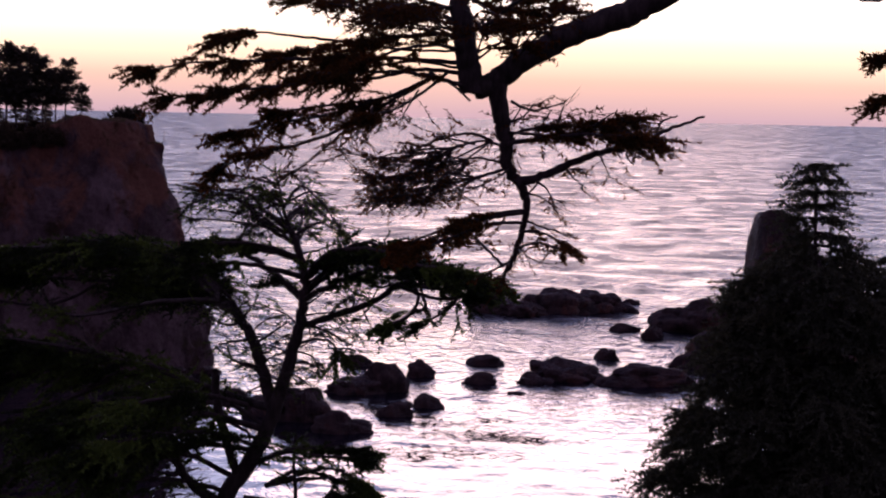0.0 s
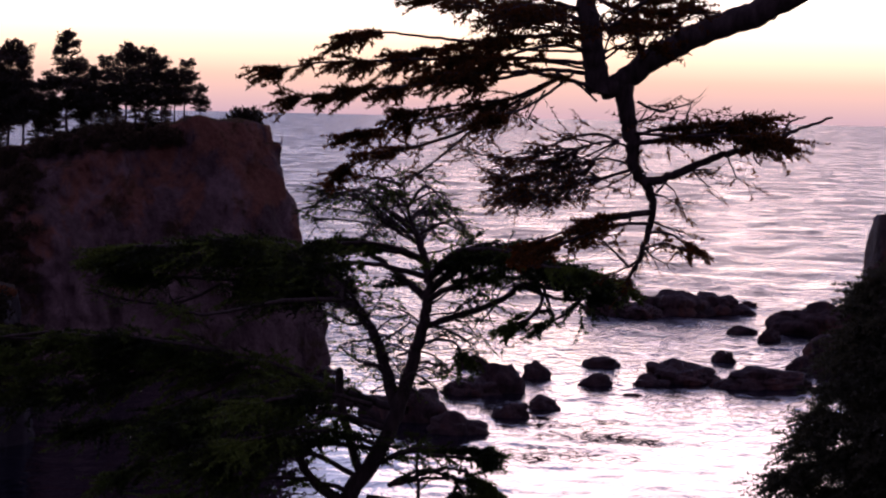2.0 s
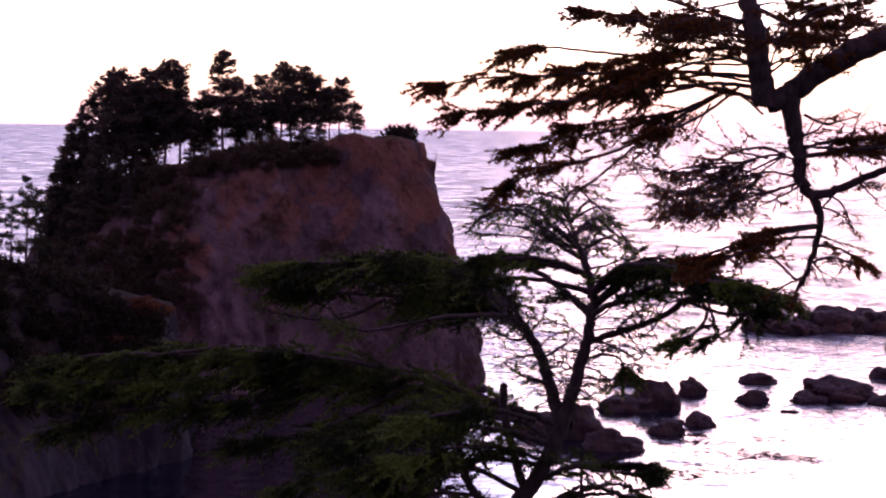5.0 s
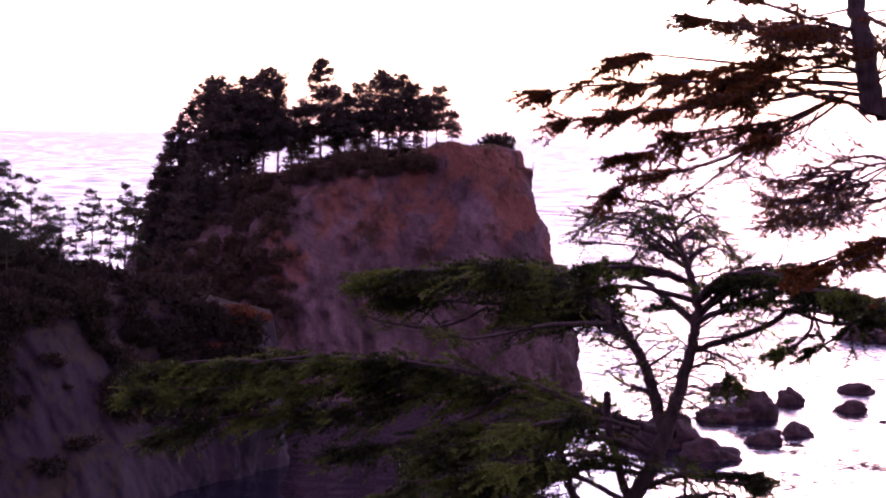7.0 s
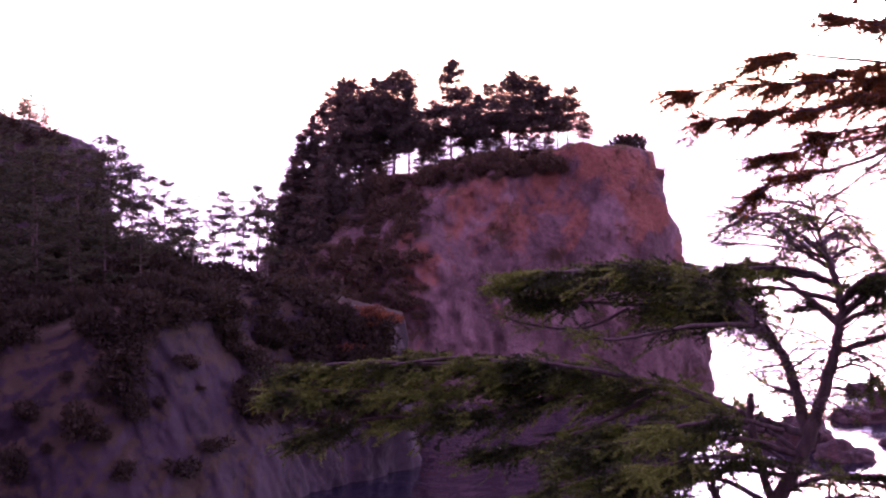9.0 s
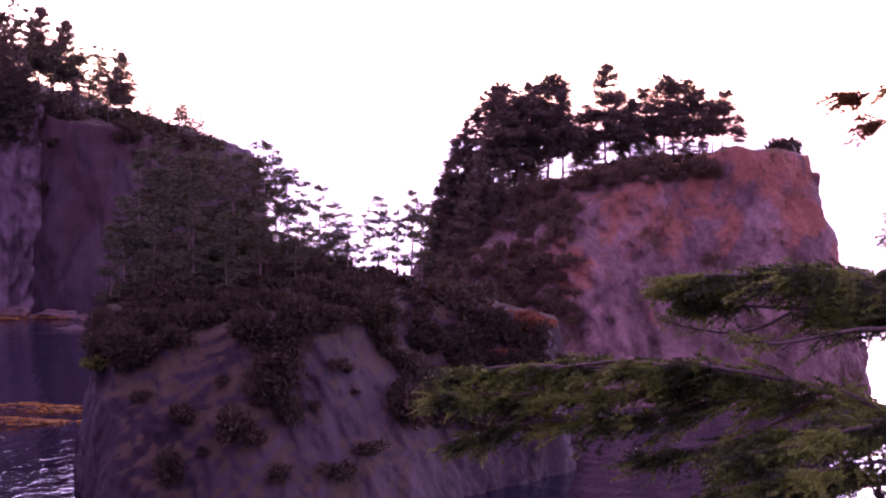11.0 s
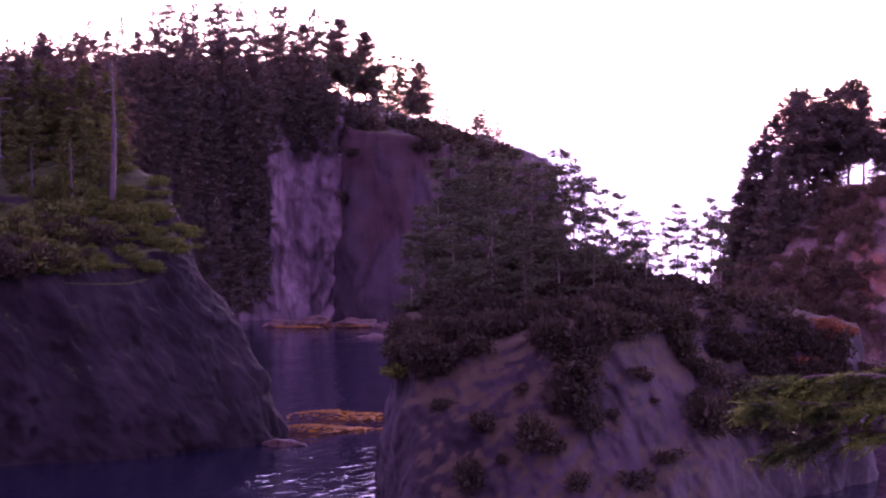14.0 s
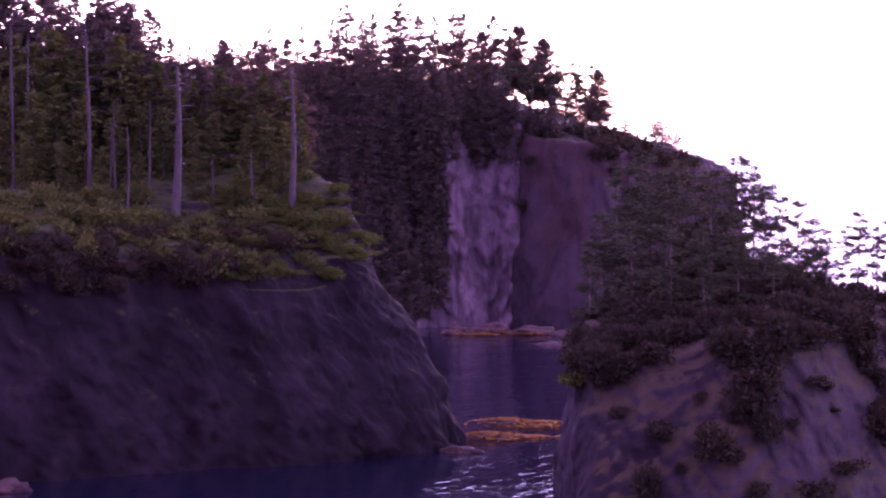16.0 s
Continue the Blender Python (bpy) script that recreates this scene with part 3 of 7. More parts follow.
# the slope under the lookout, out of sight below the trees
slope = rock_mass("lookout_slope",
    [(-150, 40), (-90, 55), (-50, 62), (0, 62), (40, 60), (90, 55), (150, 60), (180, 70)],
    [(-150, 8, 38.2), (-90, 7, 37.8), (-50, 5, 37.6), (0, 4, 37.6), (40, 4.5, 37.6), (90, 7, 37.8), (150, 8, 38.2), (180, 8, 38.3)],
    1.15, 0.5, 8, M_SOIL, "dark wooded slope falling to the sea", around=200, rings=50, caps=10, dome=0.2)

ISLAND, ISLET, HEADLAND, FAR = (tree_of(o) for o in (island, islet, headland, far_head))

OUTER_REEF = [
    (1.19, 492, 11.2, 4.5),
    (-0.19, 496, 14.7, 6.2),
    (-1.13, 502, 11.5, 5.0),
    (-1.81, 520, 3.8, 1.3),
    (0.60, 488, 11.2, 3.7),
]
BAY_ROCKS = [
    (-1.66, 459, 5.3, 1.8),
    (-2.29, 447, 4.1, 2.6),
    (1.31, 396, 5.4, 2.1),
    (1.42, 369, 4.9, 2.0),
    (-0.29, 377, 12.0, 3.7),
    (-1.29, 408, 3.9, 2.2),
    (0.26, 371, 5.3, 1.6),
    (-2.12, 374, 13.6, 3.5),
    (4.10, 391, 4.7, 1.9),
    (3.48, 357, 7.3, 4.9),
    (2.73, 377, 4.5, 2.9),
    (4.17, 355, 8.9, 2.8),
    (4.49, 313, 7.0, 2.9),
    (3.25, 330, 4.7, 2.3),
    (2.55, 340, 4.4, 2.1),
    (5.20, 324, 8.9, 5.2),
    (6.06, 329, 6.8, 3.5),
    (6.80, 349, 4.2, 1.3),
    (0.66, 358, 3.1, 0.4),
    (-5.21, 374, 5.1, 1.4),
]
STACK_ROCKS = [
    (-3.30, 464, 18.0, 6.9),
    (-3.93, 402, 15.5, 7.6),
    (-5.26, 401, 16.4, 9.1),
    (-4.39, 467, 17.0, 7.1),
    (-6.45, 422, 19.2, 12.0),
]
ISLAND_TREES = [
    (15.40, 392, 43.7), (15.12, 398, 44.6), (14.79, 394, 43.3), (14.47, 400, 44.9), (14.18, 396, 46.4), (13.84, 392, 44.1),
    (13.39, 396, 40.8), (12.92, 394, 48.0), (12.67, 400, 44.3), (12.40, 392, 43.0), (12.10, 396, 44.6), (11.69, 394, 46.5),
    (11.46, 400, 45.3), (11.27, 396, 45.9), (10.91, 394, 44.3), (10.64, 398, 42.8), (10.42, 394, 44.0), (10.11, 392, 40.5),
]
ISLAND_SLOPE_TREES = [
    (15.69, 396, 41.2), (15.91, 394, 39.7), (16.07, 394, 37.0), (16.21, 396, 34.5), (16.35, 394, 32.1), (16.52, 394, 29.8),
    (16.61, 394, 27.1), (16.65, 392, 23.8), (15.56, 388, 35.6), (15.80, 386, 32.3), (16.04, 388, 29.0), (16.27, 388, 24.9),
    (15.20, 388, 34.0), (14.71, 388, 32.4), (15.37, 386, 29.9), (15.67, 384, 25.9), (15.90, 384, 22.6), (14.95, 384, 29.2),
    (16.45, 386, 21.7), (16.14, 382, 19.4),
]
ISLET_TREES = [
    (22.95, 300, 35.0), (22.64, 305, 36.6), (22.22, 310, 37.6), (21.92, 300, 36.0), (21.61, 312, 36.5), (21.25, 306, 37.3),
    (20.94, 300, 35.7), (20.64, 308, 34.9), (20.31, 302, 37.4), (20.03, 308, 35.5), (19.79, 300, 33.9), (19.42, 306, 32.6),
    (19.10, 300, 32.3), (18.76, 304, 30.3), (18.49, 300, 29.2), (23.26, 296, 31.3), (23.56, 292, 27.1), (22.65, 290, 30.3),
    (21.80, 288, 30.9), (21.07, 288, 29.7), (20.34, 290, 30.3), (19.61, 290, 27.8),
]
GAP_TREES = [
    (18.13, 304, 28.8), (17.81, 306, 30.8), (17.43, 304, 29.5), (17.12, 306, 31.5), (16.89, 310, 30.3),
]
FAR_WOODS = [
    (31.37, 560, 57.2), (31.01, 575, 56.7), (30.64, 560, 58.2), (30.34, 570, 59.3), (30.00, 585, 59.5), (29.67, 570, 59.9),
    (29.37, 560, 58.4), (29.01, 580, 61.3), (28.79, 565, 65.1), (28.40, 575, 61.3), (28.12, 560, 63.4), (27.79, 580, 61.5),
    (27.48, 565, 65.7), (27.16, 575, 63.1), (26.84, 560, 61.3), (26.45, 570, 63.5), (26.15, 585, 62.9), (25.85, 565, 60.9),
    (25.58, 575, 61.9), (25.33, 560, 61.9), (25.06, 580, 59.0), (24.76, 565, 56.1), (24.49, 575, 56.4), (24.21, 565, 54.7),
    (23.90, 575, 54.9), (23.70, 568, 55.0), (23.48, 572, 54.1), (23.30, 566, 50.1), (23.12, 570, 45.3), (22.72, 580, 43.6),
    (22.33, 585, 40.3), (21.96, 580, 43.6), (21.66, 585, 41.1),
]
ISLAND_UNDER_TREES = [
    (14.97, 402, 40.2), (14.66, 398, 39.8), (14.36, 402, 38.6), (13.51, 400, 37.8), (13.21, 402, 39.1), (12.54, 400, 39.6),
    (12.24, 402, 40.1), (11.94, 400, 41.0), (11.45, 402, 40.2), (11.14, 400, 40.6), (10.84, 402, 39.0),
]
FAR_LOWER_WOODS = [
    (29.62, 552, 53.5), (29.31, 552, 52.3), (29.01, 552, 52.9), (28.71, 552, 54.6), (28.40, 552, 52.3), (28.10, 552, 53.5),
    (27.80, 552, 52.3), (27.53, 552, 60.5), (27.33, 552, 53.5), (27.13, 552, 49.9), (26.82, 552, 49.9), (26.46, 552, 50.5),
    (26.09, 552, 49.9), (29.44, 552, 45.3), (29.07, 552, 44.1), (28.77, 552, 46.5), (28.41, 552, 44.1), (28.04, 552, 45.3),
    (27.68, 552, 44.1), (27.37, 552, 45.3), (29.38, 552, 37.1), (29.02, 552, 34.7), (28.65, 552, 37.1), (28.23, 552, 34.7),
    (27.80, 552, 35.9), (27.44, 552, 37.1), (25.85, 552, 48.7), (25.49, 552, 49.3), (25.12, 552, 48.1), (24.76, 552, 46.4),
    (28.90, 552, 27.7), (28.41, 552, 26.5), (27.92, 552, 27.7), (28.17, 552, 18.3), (27.68, 552, 19.4), (27.44, 552, 12.4),
    (27.81, 552, 8.9), (27.19, 552, 28.8), (29.74, 552, 48.8), (29.19, 552, 48.8), (28.83, 552, 50.0), (28.28, 552, 48.8),
    (27.86, 552, 48.8), (27.49, 552, 49.9), (29.62, 552, 41.8), (29.26, 552, 40.6), (28.89, 552, 40.6), (28.53, 552, 40.0),
    (28.16, 552, 40.6), (27.80, 552, 40.0), (27.50, 552, 40.6), (27.19, 552, 45.3), (29.20, 552, 32.4), (28.84, 552, 31.2),
    (28.41, 552, 32.4), (28.05, 552, 31.2), (27.62, 552, 32.4), (28.78, 552, 21.8), (28.41, 552, 20.6), (28.05, 552, 23.0),
    (27.68, 552, 25.3), (27.38, 552, 32.4), (27.44, 552, 21.8), (27.01, 552, 46.4), (26.64, 552, 47.0), (26.28, 552, 47.6),
    (25.91, 552, 46.4), (25.61, 552, 45.8), (25.30, 552, 46.4), (24.94, 552, 44.6), (24.64, 552, 43.5), (24.33, 552, 42.3),
    (26.83, 552, 42.9), (26.46, 552, 43.5), (26.09, 552, 44.1), (25.73, 552, 42.3), (25.36, 552, 42.9), (28.29, 552, 13.6),
    (27.93, 552, 13.6), (27.54, 552, 15.9), (27.26, 552, 17.1), (26.95, 552, 37.0), (27.05, 552, 32.4), (26.76, 552, 39.4),
    (27.10, 552, 26.5), (27.13, 552, 20.6), (26.89, 552, 41.1), (27.17, 552, 11.2),
]
HEADLAND_TREES = [
    (35.98, 375, 63.2), (35.63, 380, 62.0), (35.28, 372, 60.0), (34.92, 385, 61.5), (34.56, 375, 59.4), (34.21, 380, 58.8),
    (33.85, 370, 59.9), (33.55, 382, 61.4), (33.25, 374, 58.6), (32.99, 380, 58.1), (32.72, 372, 53.4), (32.30, 368, 51.3),
    (31.94, 372, 50.7), (31.45, 366, 54.2), (31.09, 370, 49.4), (30.67, 366, 51.3), (30.31, 364, 51.6), (30.01, 362, 49.6),
    (29.71, 362, 46.5), (36.57, 380, 63.5), (37.16, 375, 64.7), (37.74, 385, 65.3), (32.54, 376, 53.3), (32.12, 378, 52.4),
    (31.76, 374, 51.9), (31.27, 372, 54.0), (30.85, 374, 51.9), (30.49, 370, 52.6), (33.97, 378, 59.5), (33.43, 376, 58.3),
]
HEADLAND_UNDER_TREES = [
    (35.88, 366, 53.5), (35.41, 364, 51.9), (34.99, 368, 54.4), (34.58, 366, 51.2), (34.10, 370, 52.9), (33.68, 366, 53.5),
    (33.26, 368, 51.3), (32.84, 366, 49.7), (32.42, 362, 48.1), (32.00, 364, 47.4), (31.52, 362, 48.8), (31.04, 362, 46.5),
    (30.55, 360, 48.0), (30.07, 360, 47.3), (35.89, 358, 46.5), (35.42, 356, 45.7), (34.94, 360, 46.5), (34.35, 356, 44.9),
    (33.75, 358, 44.2), (33.15, 358, 43.5), (32.67, 356, 43.4), (32.07, 354, 41.9), (31.59, 356, 42.7), (30.98, 354, 41.2),
    (30.50, 352, 42.6), (30.08, 350, 41.5), (35.66, 350, 39.7), (34.83, 350, 39.0), (34.00, 350, 38.2), (33.22, 348, 37.5),
    (32.02, 348, 36.7), (31.11, 346, 36.0), (29.71, 356, 43.4), (36.48, 364, 50.4), (37.06, 366, 51.2),
]


# ---------------------------------------------------------------- sea rocks
def rocks(rows, label, group, seed):
    for k, (az, far, w, h) in enumerate(rows):
        ob = boulder(at(az, far, -0.3), (w * 1.0, w * (0.6 + 0.25 * ((k * 7) % 3) / 2), 0.74 * h + 0.3), seed + k * 1.7, label, group)
        ob.rotation_euler = (0, 0, radians(az + 12 * math.sin(k * 2.1)))


rocks(OUTER_REEF, "large reddish-brown reef boulder out in open water", "outer reef", 3.1)
rocks(BAY_ROCKS, "dark wet boulder standing in the shallow bay", "bay rocks", 21.4)
rocks(STACK_ROCKS, "big dark rounded rock at the sea stack's foot", "stack foot rocks", 55.2)

# ---------------------------------------------------------------- woods
KINDS = [conifer_mesh(15, b, s, n, 11 + k, flat=fl, lean=ln, top=tp, gappy=0.6 * g, per=110, leaf=0.42, broad=0.24, spacing=0.68)
         for k, (b, s, n, fl, ln, tp, g) in enumerate([
             (0.38, 0.34, 165, 0.7, 0.02, 0.26, 0.3), (0.34, 0.28, 160, 0.5, -0.02, 0.18, 0.3), (0.40, 0.34, 165, 0.8, 0.04, 0.30, 0.3),
             (0.32, 0.31, 160, 0.5, 0.0, 0.22, 0.3), (0.38, 0.33, 165, 0.7, -0.04, 0.28, 0.3)])]
DENSE = [conifer_mesh(12, 0.02, 0.29, 130, 31 + k, flat=0.5, top=0.08, gappy=0.2, per=44, leaf=0.54, broad=0.25, spacing=0.7) for k in range(3)]
GREEN = [conifer_mesh(12, 0.02, 0.29, 120, 36 + k, flat=0.5, top=0.12, gappy=0.3, per=40, leaf=0.54, broad=0.25, mat=M_GREENLEAF) for k in range(3)]
LAYERED = [conifer_mesh(14, 0.10, 0.40, 100, 41 + k, flat=0.7, top=0.18, gappy=0.55, per=110, leaf=0.42, broad=0.25, spacing=1.0, wide=0.4, mat=M_DARKLEAF) for k in range(4)]
SPARSE = [conifer_mesh(12, 0.22, 0.30, 46, 51 + k, flat=0.7, top=0.28, gappy=0.4, per=130, leaf=0.38, broad=0.25, spacing=1.1, wide=0.36, mat=M_DARKLEAF) for k in range(3)]
SPIRE = [conifer_mesh(18, 0.12, 0.27, 160, 61 + k, flat=0.5, top=0.07, gappy=0.35, per=60, leaf=0.52, broad=0.25, spacing=0.9) for k in range(4)]


def wood(name, rows, bvh, kinds, own, label, group, least=3.0):
    for k, (az, far, z) in enumerate(rows):
        g = ground_at(bvh, az, far)
        size = max(least, z - g.z) / own
        plant_conifer(name, g, kinds[(k * 7 + k // 3) % len(kinds)], size, 2.4 * k + 0.3, label, group)


wood("conifer", ISLAND_TREES, ISLAND, KINDS, 15, "wind-shaped dark conifer with a bare lower trunk on the island top", "island trees")
wood("conifer", ISLAND_SLOPE_TREES, ISLAND, DENSE, 12, "dense dark conifer clinging to the island's steep side", "island slope trees")
wood("conifer", ISLET_TREES, ISLET, LAYERED, 14, "broad layered dark green conifer on the islet", "islet trees")
wood("conifer", GAP_TREES, ISLET, SPARSE, 12, "slender sparse conifer standing in the gap between the rocks", "gap trees")
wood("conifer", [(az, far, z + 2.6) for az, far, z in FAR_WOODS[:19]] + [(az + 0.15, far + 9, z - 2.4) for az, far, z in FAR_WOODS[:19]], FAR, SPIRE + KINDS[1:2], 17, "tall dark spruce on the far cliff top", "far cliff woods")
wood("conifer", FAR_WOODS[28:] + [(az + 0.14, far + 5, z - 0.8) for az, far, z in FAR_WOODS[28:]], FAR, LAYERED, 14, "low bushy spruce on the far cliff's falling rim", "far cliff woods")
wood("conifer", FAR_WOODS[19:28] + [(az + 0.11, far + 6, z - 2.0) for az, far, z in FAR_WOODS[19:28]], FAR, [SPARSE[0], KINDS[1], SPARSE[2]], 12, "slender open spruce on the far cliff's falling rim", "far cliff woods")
wood("conifer", ISLAND_UNDER_TREES, ISLAND, DENSE, 12, "small bushy dark conifer among the island's trunks", "island trees")
for k, (az, far, z) in enumerate(FAR_LOWER_WOODS + [(26.72 + 0.14 * (q % 3), 552, 47 - 2.6 * q) for q in range(14)]):
    hit = FAR.ray_cast(at(az, 300, z - 9), at(az, 1, 0).normalized())[0]
    if hit is not None:
        plant_conifer("conifer", hit, DENSE[k % 3], 0.95 + 0.25 * math.sin(k * 1.7), 1.9 * k, "dark spruce on the far cliff's wooded flank", "far cliff woods")
wood("conifer", [(22.75, 562, 42.4), (22.5, 560, 40.2), (22.1, 564, 41.8), (21.95, 561, 40.6), (21.6, 566, 40.0), (21.35, 568, 38.2), (23.3, 558, 44.6), (23.6, 560, 48.2), (23.85, 557, 45.5), (24.1, 558, 49.0), (22.95, 559, 41.0)],
     tree_of(far_flank), SPARSE, 12, "slender open spruce on the far cliff's falling rim", "far cliff woods")
wood("conifer", HEADLAND_TREES + [(az + 0.22, far + 9, z - 1.0) for az, far, z in HEADLAND_TREES[:12] + HEADLAND_TREES[19:22]], HEADLAND, SPIRE, 18, "tall dark spruce in the headland forest", "headland forest")
wood("conifer", HEADLAND_UNDER_TREES, HEADLAND, GREEN, 12, "fresh green young spruce at the headland forest's edge", "headland forest")


# ---------------------------------------------------------------- near trees
def needled(points, radius, density, twig, droop, seed, fine=1.0):
    """Needle triangles on the side twigs along a branch: sprays that lie flat and hang at their ends."""
    rng = np.random.RandomState(seed)
    p = np.array(points, float)
    step = np.linalg.norm(np.diff(p, axis=0), axis=1)
    run = np.r_[0, np.cumsum(step)]
    total = run[-1]
    bare, heavy = density < 0.6, density > 0.85
    n = max(3, int(total / 0.022 * min(max(density, 0.75), 2.2) * fine * (0.6 if heavy else 1.0)))
    knots = np.r_[rng.uniform(0.12, 1.0, max(3, n // 7)), 0.99, 0.97, 0.9, 0.82]
    s = np.sort((rng.choice(knots, n) + rng.normal(0, 0.022, n)).clip(0.08, 0.94 if heavy else 1.0)) * total
    root = np.stack([np.interp(s, run, p[:, k]) for k in range(3)], -1)
    d = np.gradient(p, axis=0)
    way = np.stack([np.interp(s, run, d[:, k]) for k in range(3)], -1)
    way /= np.linalg.norm(way, axis=1)[:, None]
    left = np.cross(way, [0, 0, 1.0])
    left /= np.linalg.norm(left, axis=1)[:, None] + 1e-9
    side = np.where(np.arange(n) % 2, 1.0, -1.0)[:, None]
    if heavy:
        out = way * rng.uniform(0.7, 1.2, (n, 1)) + left * side * rng.uniform(0.25, 1.0, (n, 1)) + [0, 0, 1.0] * rng.normal(0.05, 0.2, (n, 1))
    else:
        out = way * rng.uniform(0.35, 1.0, (n, 1)) + left * side * rng.uniform(0.5, 1.1, (n, 1)) + [0, 0, 1.0] * rng.normal(0.0, 0.34, (n, 1))
    out /= np.linalg.norm(out, axis=1)[:, None]
    size = twig * (1.25 if bare else 1.0) * rng.uniform(0.5, 1.25, n) * (1.15 - 0.75 * s / total)
    f = np.linspace(0, 1, 5)
    drop = (droop + rng.uniform(0, 0.25, n))[:, None, None]
    lines = root[:, None] + out[:, None] * (size[:, None] * f)[..., None] - np.array([0, 0, 1.0]) * size[:, None, None] * drop * (f**2)[None, :, None]
    m = np.maximum(2, (size / (0.085 if heavy else 0.036) * (0.5 if bare else 1.0) * fine).astype(int))
    who = np.repeat(np.arange(n), m)
    g = rng.uniform(0.1, 1.0, len(who)) * 4
    lo = np.minimum(g.astype(int), 3)
    base = lines[who, lo] + (lines[who, lo + 1] - lines[who, lo]) * (g - lo)[:, None]
    o = out[who]
    spread = 0.45 if heavy else 0.8
    tw = o * (1.0 if heavy else 0.8) + np.cross(o, [0, 0, 1.0]) * rng.choice([-spread, spread], (len(who), 1)) + rng.normal(0, 0.2, o.shape) + [0, 0, -0.36 if heavy else -0.15]
    tw *= (1.3 if bare else 2.2 if density > 1.5 else 1.45 if heavy else 1.0) * rng.uniform(0.05, 0.115, (len(who), 1)) / np.linalg.norm(tw, axis=1)[:, None] / fine**0.5
    stems = ribbons(np.concatenate([lines[:, :-1].reshape(-1, 3), base]), np.concatenate([np.diff(lines, axis=1).reshape(-1, 3), tw]),
                    np.r_[np.tile([0.0035, 0.003, 0.0024, 0.0016], n), np.full(len(who), 0.002)], rng)
    spots = np.concatenate([base, lines[:, 2]])
    ways = np.concatenate([tw, lines[:, 4] - lines[:, 2]])
    if bare:
        live = rng.uniform(size=len(spots)) < density * 0.9
        spots, ways = spots[live], ways[live]
    each = 46 if heavy else 14
    f = rng.uniform(0.0, 1.0, (len(spots), each, 1))
    c = spots[:, None] + ways[:, None] * f
    length = np.linalg.norm(ways, axis=1)[:, None, None]
    needle = ways[:, None] / length * rng.uniform(0.25, 0.5 if heavy else 1.0, (len(spots), each, 1)) + rng.normal(0, 0.6 if heavy else 0.46, (len(spots), each, 3)) + [0, 0, 0.12]
    needle *= (1.15 if heavy else 1.0) * rng.uniform(0.015, 0.027, (len(spots), each, 1)) / np.linalg.norm(needle, axis=2)[..., None] / fine**0.5
    c, needle = c.reshape(-1, 3), needle.reshape(-1, 3)
    flat = np.cross(needle, rng.normal(size=needle.shape))
    flat *= (0.0048 if heavy else 0.0037) / fine**0.5 / (np.linalg.norm(flat, axis=1)[:, None] + 1e-9)
    v = np.stack([c - flat, c + flat, c + needle], 1).reshape(-1, 3)
    return stems, (v, np.arange(len(v)).reshape(-1, 3))


COUNTED = [0]


def limb(tree, rows, r0, r1, density=0.0, twig=0.2, droop=0.1, label=""):
    """A bough of a near tree along places by bearing, elevation and distance, with its needle sprays."""
    COUNTED[0] += 1
    seed = COUNTED[0]
    here = np.array(tree.location)
    p = open_curve([np.array(fan(*r)) - here for r in rows], 6 * len(rows))
    rng = np.random.RandomState(seed)
    k = np.linspace(0, 1, len(p))
    p[1:-1] += rng.normal(0, min(0.004, 0.15 * r0), (len(p) - 2, 3))
    radius = r0 + (r1 - r0) * k**0.8
    stem = [tube(p, radius, 10 if r0 > 0.02 else 6, 0.04, seed)]
    if density:
        wood_, needle = needled(p, r0, density, twig, droop, 100 + seed)
        ob = piece("branch" if r0 < 0.045 else "trunk", tri_mesh("branch", *split(joined(stem + [wood_])), M_BARK, True), tree, label)
        piece("foliage", tri_mesh("foliage", *needle, M_GLOWNEEDLE if tree is limb_tree else M_NEEDLE), ob)
    else:
        ob = piece("branch" if r0 < 0.045 else "trunk", tri_mesh("branch", *joined(stem), M_BARK, True), tree, label)
    return ob


limb_tree = thing("spruce", fan(-16.70, -29.19, 13.0), "old spruce with a heavy crooked limb and drooping sprays", "tree")
low_tree = thing("spruce", fan(8.44, -25.88, 16.00), "low windswept forked spruce with flat green layers", "tree")
limb(limb_tree, [(-16.70, -29.19, 13.00), (-15.51, -14.89, 13.00), (-13.30, -1.16, 13.00), (-9.64, 5.36, 13.00)], 0.1715, 0.0830)
limb(limb_tree, [(-9.64, 5.36, 13.00), (-5.92, 4.51, 13.00), (-2.38, 2.34, 13.00), (-1.55, 1.89, 13.00), (-0.83, 1.62, 13.00), (-0.23, 1.35, 13.00), (0.31, 1.05, 13.00), (0.85, 0.70, 13.00), (1.35, 0.30, 13.00), (1.71, 0.17, 13.00)], 0.0719, 0.0526)
limb(limb_tree, [(1.71, 0.11, 13.00), (1.87, 0.90, 13.00), (1.96, 1.62, 13.00), (2.16, 2.47, 13.00), (2.37, 3.91, 13.00), (2.29, 5.70, 13.00)], 0.0664, 0.0387)
limb(limb_tree, [(1.21, 0.43, 13.00), (1.13, -0.30, 13.01), (0.99, -0.91, 13.03), (0.92, -1.51, 13.04), (0.61, -1.93, 13.06), (0.51, -2.36, 13.07), (0.73, -3.34, 13.09), (0.99, -3.86, 13.10)], 0.0526, 0.0083, 0.5, 0.12, 0.35)
limb(limb_tree, [(0.73, -1.81, 13.00), (0.13, -1.62, 13.01), (-0.54, -1.30, 13.03), (-1.26, -1.05, 13.04), (-1.74, -0.99, 13.06), (-2.22, -0.74, 13.07), (-2.70, -0.49, 13.09), (-3.25, -0.29, 13.10)], 0.0249, 0.0055)
